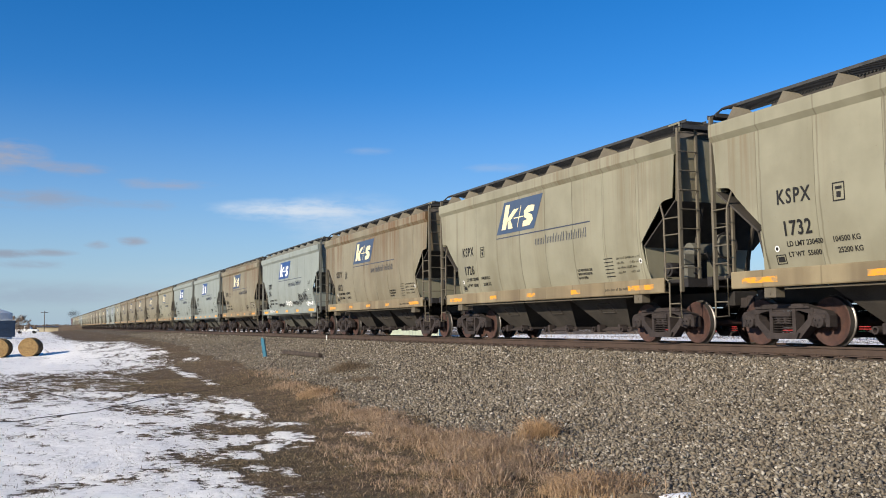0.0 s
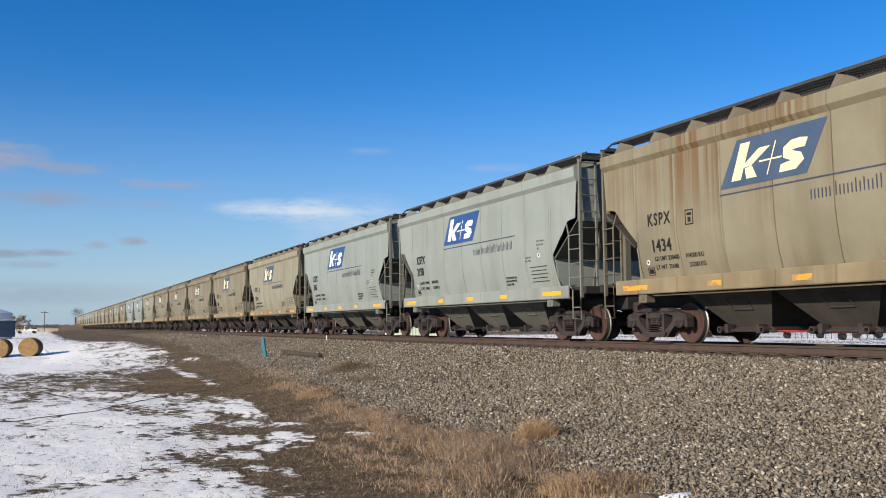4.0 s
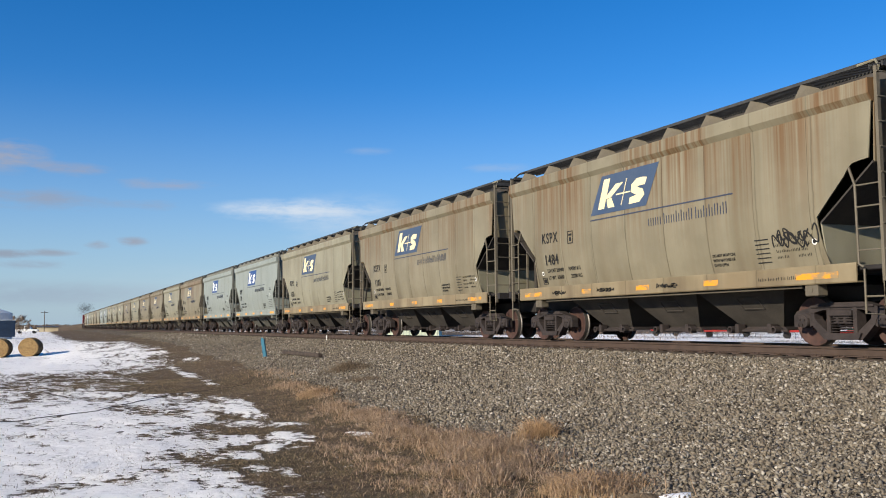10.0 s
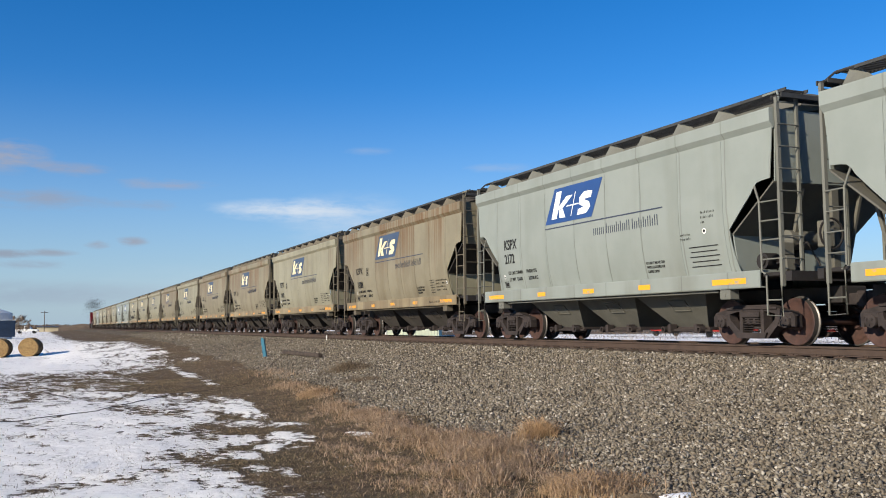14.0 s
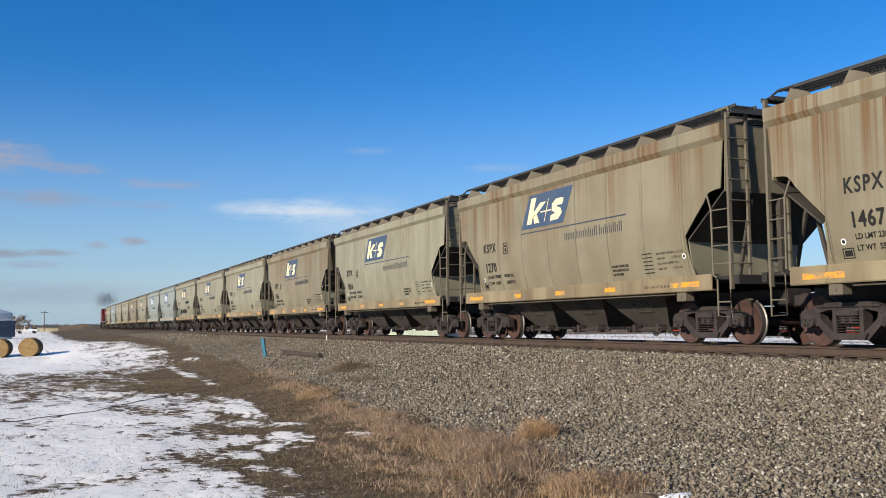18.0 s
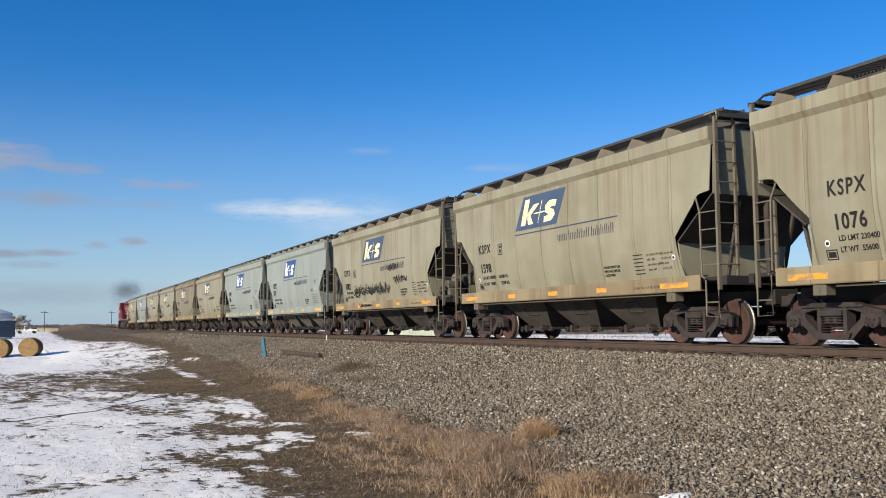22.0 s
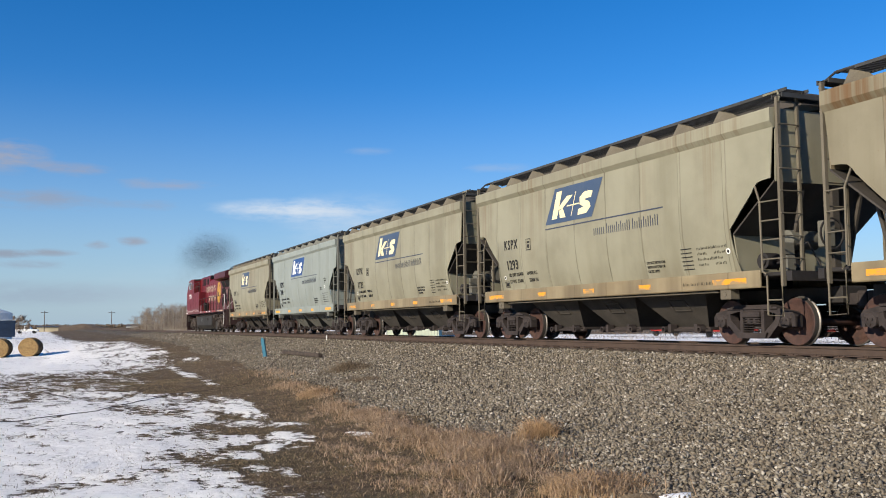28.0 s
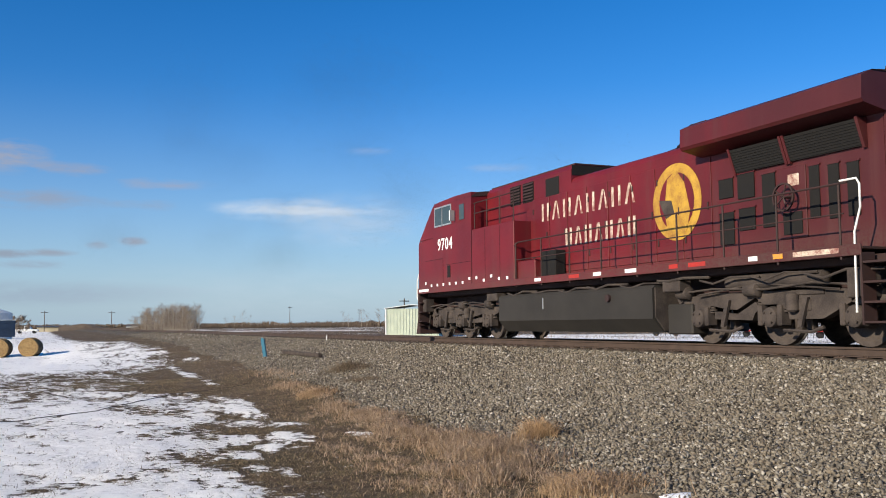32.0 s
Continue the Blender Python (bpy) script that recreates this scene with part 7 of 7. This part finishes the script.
    rng = random.Random(12)
    for k in range(9):
        x = -3.6 + k * 1.45
        z = 1.34 + rng.uniform(-0.02, 0.05)
        s = Solid().tube([(x, -1.35, z), (x + 0.5, -1.42, z - rng.uniform(0.02, 0.12)), (x + 1.0, -1.40, z + 0.02), (x + 1.7, -1.30, z)], rng.uniform(0.016, 0.035))
        part("under_pipe", s, ROAD_DUST, loco)
    for x0, x1, z0, z1 in ((3.9, 4.5, 1.12, 1.36), (-4.9, -4.2, 1.15, 1.38), (9.0, 9.45, 0.85, 1.35), (-10.1, -9.8, 0.9, 1.35)):
        part("equipment_box", Solid().block(x0, x1, -1.42, -1.10, z0, z1, 0.02), ROAD_DUST, loco)
    part("air_tank", Solid().lathe([(-1.3, 0.05), (-1.25, 0.16), (1.25, 0.16), (1.3, 0.05)], (7.0, -1.10, 1.24), "x", 14), ROAD_DUST, loco)
    part("toolbox", Solid().block(-2.75, -1.75, -1.46, -1.05, 1.70, 2.25, 0.02), RED, loco)
    part("fan_box", Solid().block(-1.70, -0.9, -1.30, -0.98, 1.72, 2.45, 0.02), SCREEN, loco)
    wheels = loco_wheelset()
    loco_truck(loco, LOCO_AXLES[:3], wheels)
    loco_truck(loco, LOCO_AXLES[3:], wheels)
    # emblem and lettering
    oval = [(3.92 + 0.86 * math.cos(k * 0.19635), 3.15 + 0.87 * math.sin(k * 0.19635)) for k in range(32)]
    em = part("emblem", Solid().prism(oval, "y", -HOOD - 0.030, -HOOD - 0.026), GOLD, loco, "faded gold oval emblem")
    ring = [(3.92 + 0.62 * math.cos(k * 0.2618), 3.15 + 0.66 * math.sin(k * 0.2618)) for k in range(24)]
    part("emblem_ring", Solid().prism(ring, "y", -HOOD - 0.034, -HOOD - 0.031), RED, em)
    part("emblem_shape", Solid().prism([(3.62, 2.40), (4.25, 2.46), (4.40, 2.9), (4.22, 3.55), (3.95, 3.85), (3.62, 3.70), (3.48, 3.0)], "y", -HOOD - 0.038, -HOOD - 0.035), GOLD, em)
    part("emblem_patch", Solid().prism([(3.30, 3.25), (3.75, 3.2), (3.85, 2.9), (3.55, 2.8), (3.42, 3.0)], "y", -HOOD - 0.042, -HOOD - 0.039), ROAD_DUST, em)
    # two rows of worn cream strokes, slanted and upright pairs by turns
    for count, x0, z0, tall, adv in ((8, -2.17, 3.34, 0.50, 0.585), (7, -0.90, 2.54, 0.48, 0.485)):
        for k in range(count):
            w, wide = 0.10, adv * 0.74
            m = Solid()
            if k % 2:
                m.prism([(0, 0), (w, 0), (wide * 0.5 + w * 0.4, tall), (wide * 0.5 - w * 0.5, tall)], "y", -0.003, 0.003)
                m.prism([(wide - w, 0), (wide, 0), (wide * 0.5 + w * 0.55, tall), (wide * 0.5 + w * 0.41, tall * 0.96)], "y", -0.003, 0.003)
            else:
                m.box(wide * 0.05, wide * 0.05 + w, -0.003, 0.003, 0, tall).box(wide * 0.95 - w, wide * 0.95, -0.003, 0.003, 0, tall)
            part("lettering_block", m, PALE, loco, "worn cream lettering strokes", at=pose(x0 + adv * k, -HOOD - 0.03, z0))
    m = lettering("9704", 0.56, 1.0, 1.15)
    m.materials.append(WHITE_PAINT)
    part("road_number", m, None, loco, at=pose(-8.45, -1.530, 2.98))
    rng = random.Random(6)
    for k in range(13):
        x = -9.6 + 0.52 * k
        z = 1.76 + (0.0 if k % 2 else 0.0) + rng.choice((0.0, 0.0, 0.10))
        part("reflector", Solid().box(x, x + 0.13, -1.532, -1.527, z, z + 0.09), WHITE_PAINT, loco)
    for x, w, m in ((-10.1, 0.9, WHITE_PAINT), (-1.6, 0.35, WHITE_PAINT), (0.2, 0.5, MACHINE_RED), (1.35, 0.35, WHITE_PAINT), (2.7, 0.45, WHITE_PAINT), (4.35, 0.3, MACHINE_RED), (5.0, 0.55, MACHINE_RED), (6.8, 0.25, WHITE_PAINT), (7.45, 0.25, YELLOW_OLD), (7.95, 1.05, PALE)):
        part("reflector_strip", Solid().box(x, x + w, -1.5645, -1.5605, 1.61, 1.70), m, loco)
    return loco


loco = locomotive()


# ---- exhaust ----
SMOKE = plain("exhaust_soot", (0.03, 0.03, 0.033), (0.05, 0.05, 0.054), 2.0, 0.95, bump=0)


def puff_mesh(r, count, seed):
    """A loose cloud of soot flakes, dense in the middle and thinning outwards."""
    rng = np.random.default_rng(seed)
    d = rng.normal(size=(count, 3))
    far = np.linalg.norm(d, axis=1)
    d *= (np.minimum(far, 2.0) / far * rng.uniform(0.6, 1.0, count))[:, None]
    p = d * np.array(r) * 0.55
    p += 0.35 * np.array(r) * np.stack([np.sin(p[:, 2] * 1.3 + seed), np.cos(p[:, 0] * 0.9), np.sin(p[:, 0] * 0.7 + 1.0)], 1)
    tet = np.array([(1, 1, 1), (1, -1, -1), (-1, 1, -1), (-1, -1, 1)], float)
    size = rng.uniform(0.0022, 0.0046, count)
    turn = rng.normal(size=(count, 4, 3)) * 0.35
    v = ((tet[None] + turn) * size[:, None, None] + p[:, None]).reshape(-1, 3)
    f = (np.array([(0, 1, 2), (0, 3, 1), (0, 2, 3), (1, 3, 2)])[None] + 4 * np.arange(count)[:, None, None]).reshape(-1, 3)
    return scatter_mesh("puff", v, f, SMOKE)


# x, y, z of each puff by the stack, its half sizes, its flakes, and how it drifts off (x, y, z) once the engine pulls away
PUFFS = [(-11.0, -1.5, 4.8, 8.0, 2.4, 1.8, 9000, -24, 1, 0.2)]
waft = random.Random(14)
for k in range(16):
    PUFFS.append((0.4 - 0.18 * k + waft.uniform(-0.6, 0.6), -1.4 + waft.uniform(-0.7, 0.7), 6.3 + waft.uniform(-0.4, 0.5), 2.7, 2.5, 1.7, 7600, waft.uniform(-46, -2), waft.uniform(-9, 9), waft.uniform(-1.0, 5.0)))
puffs = []


def exhaust():
    plume = tagged(new("exhaust_plume"), "thin dark smoke drifting from the locomotive", "smoke")
    for k, (x, y, z, rx, ry, rz, count, dx, dy, dz) in enumerate(PUFFS):
        puffs.append((part("puff", puff_mesh((rx, ry, rz), count, k + 1), None, plume, at=pose(x, y, z)), (x, y, z), (dx, dy, dz)))
    return plume


plume = exhaust()


# ---- movement ----
def motions():
    times = [float(k) for k in range(0, 33)]
    for n, car, paint, number in cars:
        walk(car, [(t, pose(CAR_START - CAR_PITCH * n + travel(t), TRACK_Y, 0)) for t in times])
    walk(loco, [(t, pose(LOCO_START + travel(t), TRACK_Y, 0)) for t in times])
    walk(plume, [(t, pose(LOCO_START + travel(t), TRACK_Y, 0)) for t in times])
    for puff, (x, y, z), (dx, dy, dz) in puffs:
        walk(puff, [(t, pose(x + dx * k, y + dy * k, z + dz * k)) for t, k in ((0.0, 0.0), (28.5, 0.0), (29.0, 0.03), (30.0, 0.2), (31.0, 0.62), (32.0, 1.15))])
    # wheels turn while their car runs through the near part of the track
    for n, car, paint, number in cars + [(18.6, loco, "", 0)]:
        radius = 0.533 if car is loco else 0.457
        start = LOCO_START if car is loco else CAR_START - CAR_PITCH * n
        near = [f for f in range(0, 961) if -50 < start + travel(f / 30.0) < 2]
        if not near:
            continue
        frames = sorted({0, 960, *near})
        for truck in car.children:
            for ws in truck.children:
                if ws.name.split(".")[0] != "wheelset":
                    continue
                home, rows, turned, last = ws.matrix_basis.translation.copy(), [], 0.0, None
                for f in frames:
                    if last is not None and f - last == 1:
                        turned += (travel(f / 30.0) - travel(last / 30.0)) / radius
                    rows.append((f / 30.0, pose(home.x, home.y, home.z, 0, math.degrees(turned), 0)))
                    last = f
                walk(ws, rows)


motions()
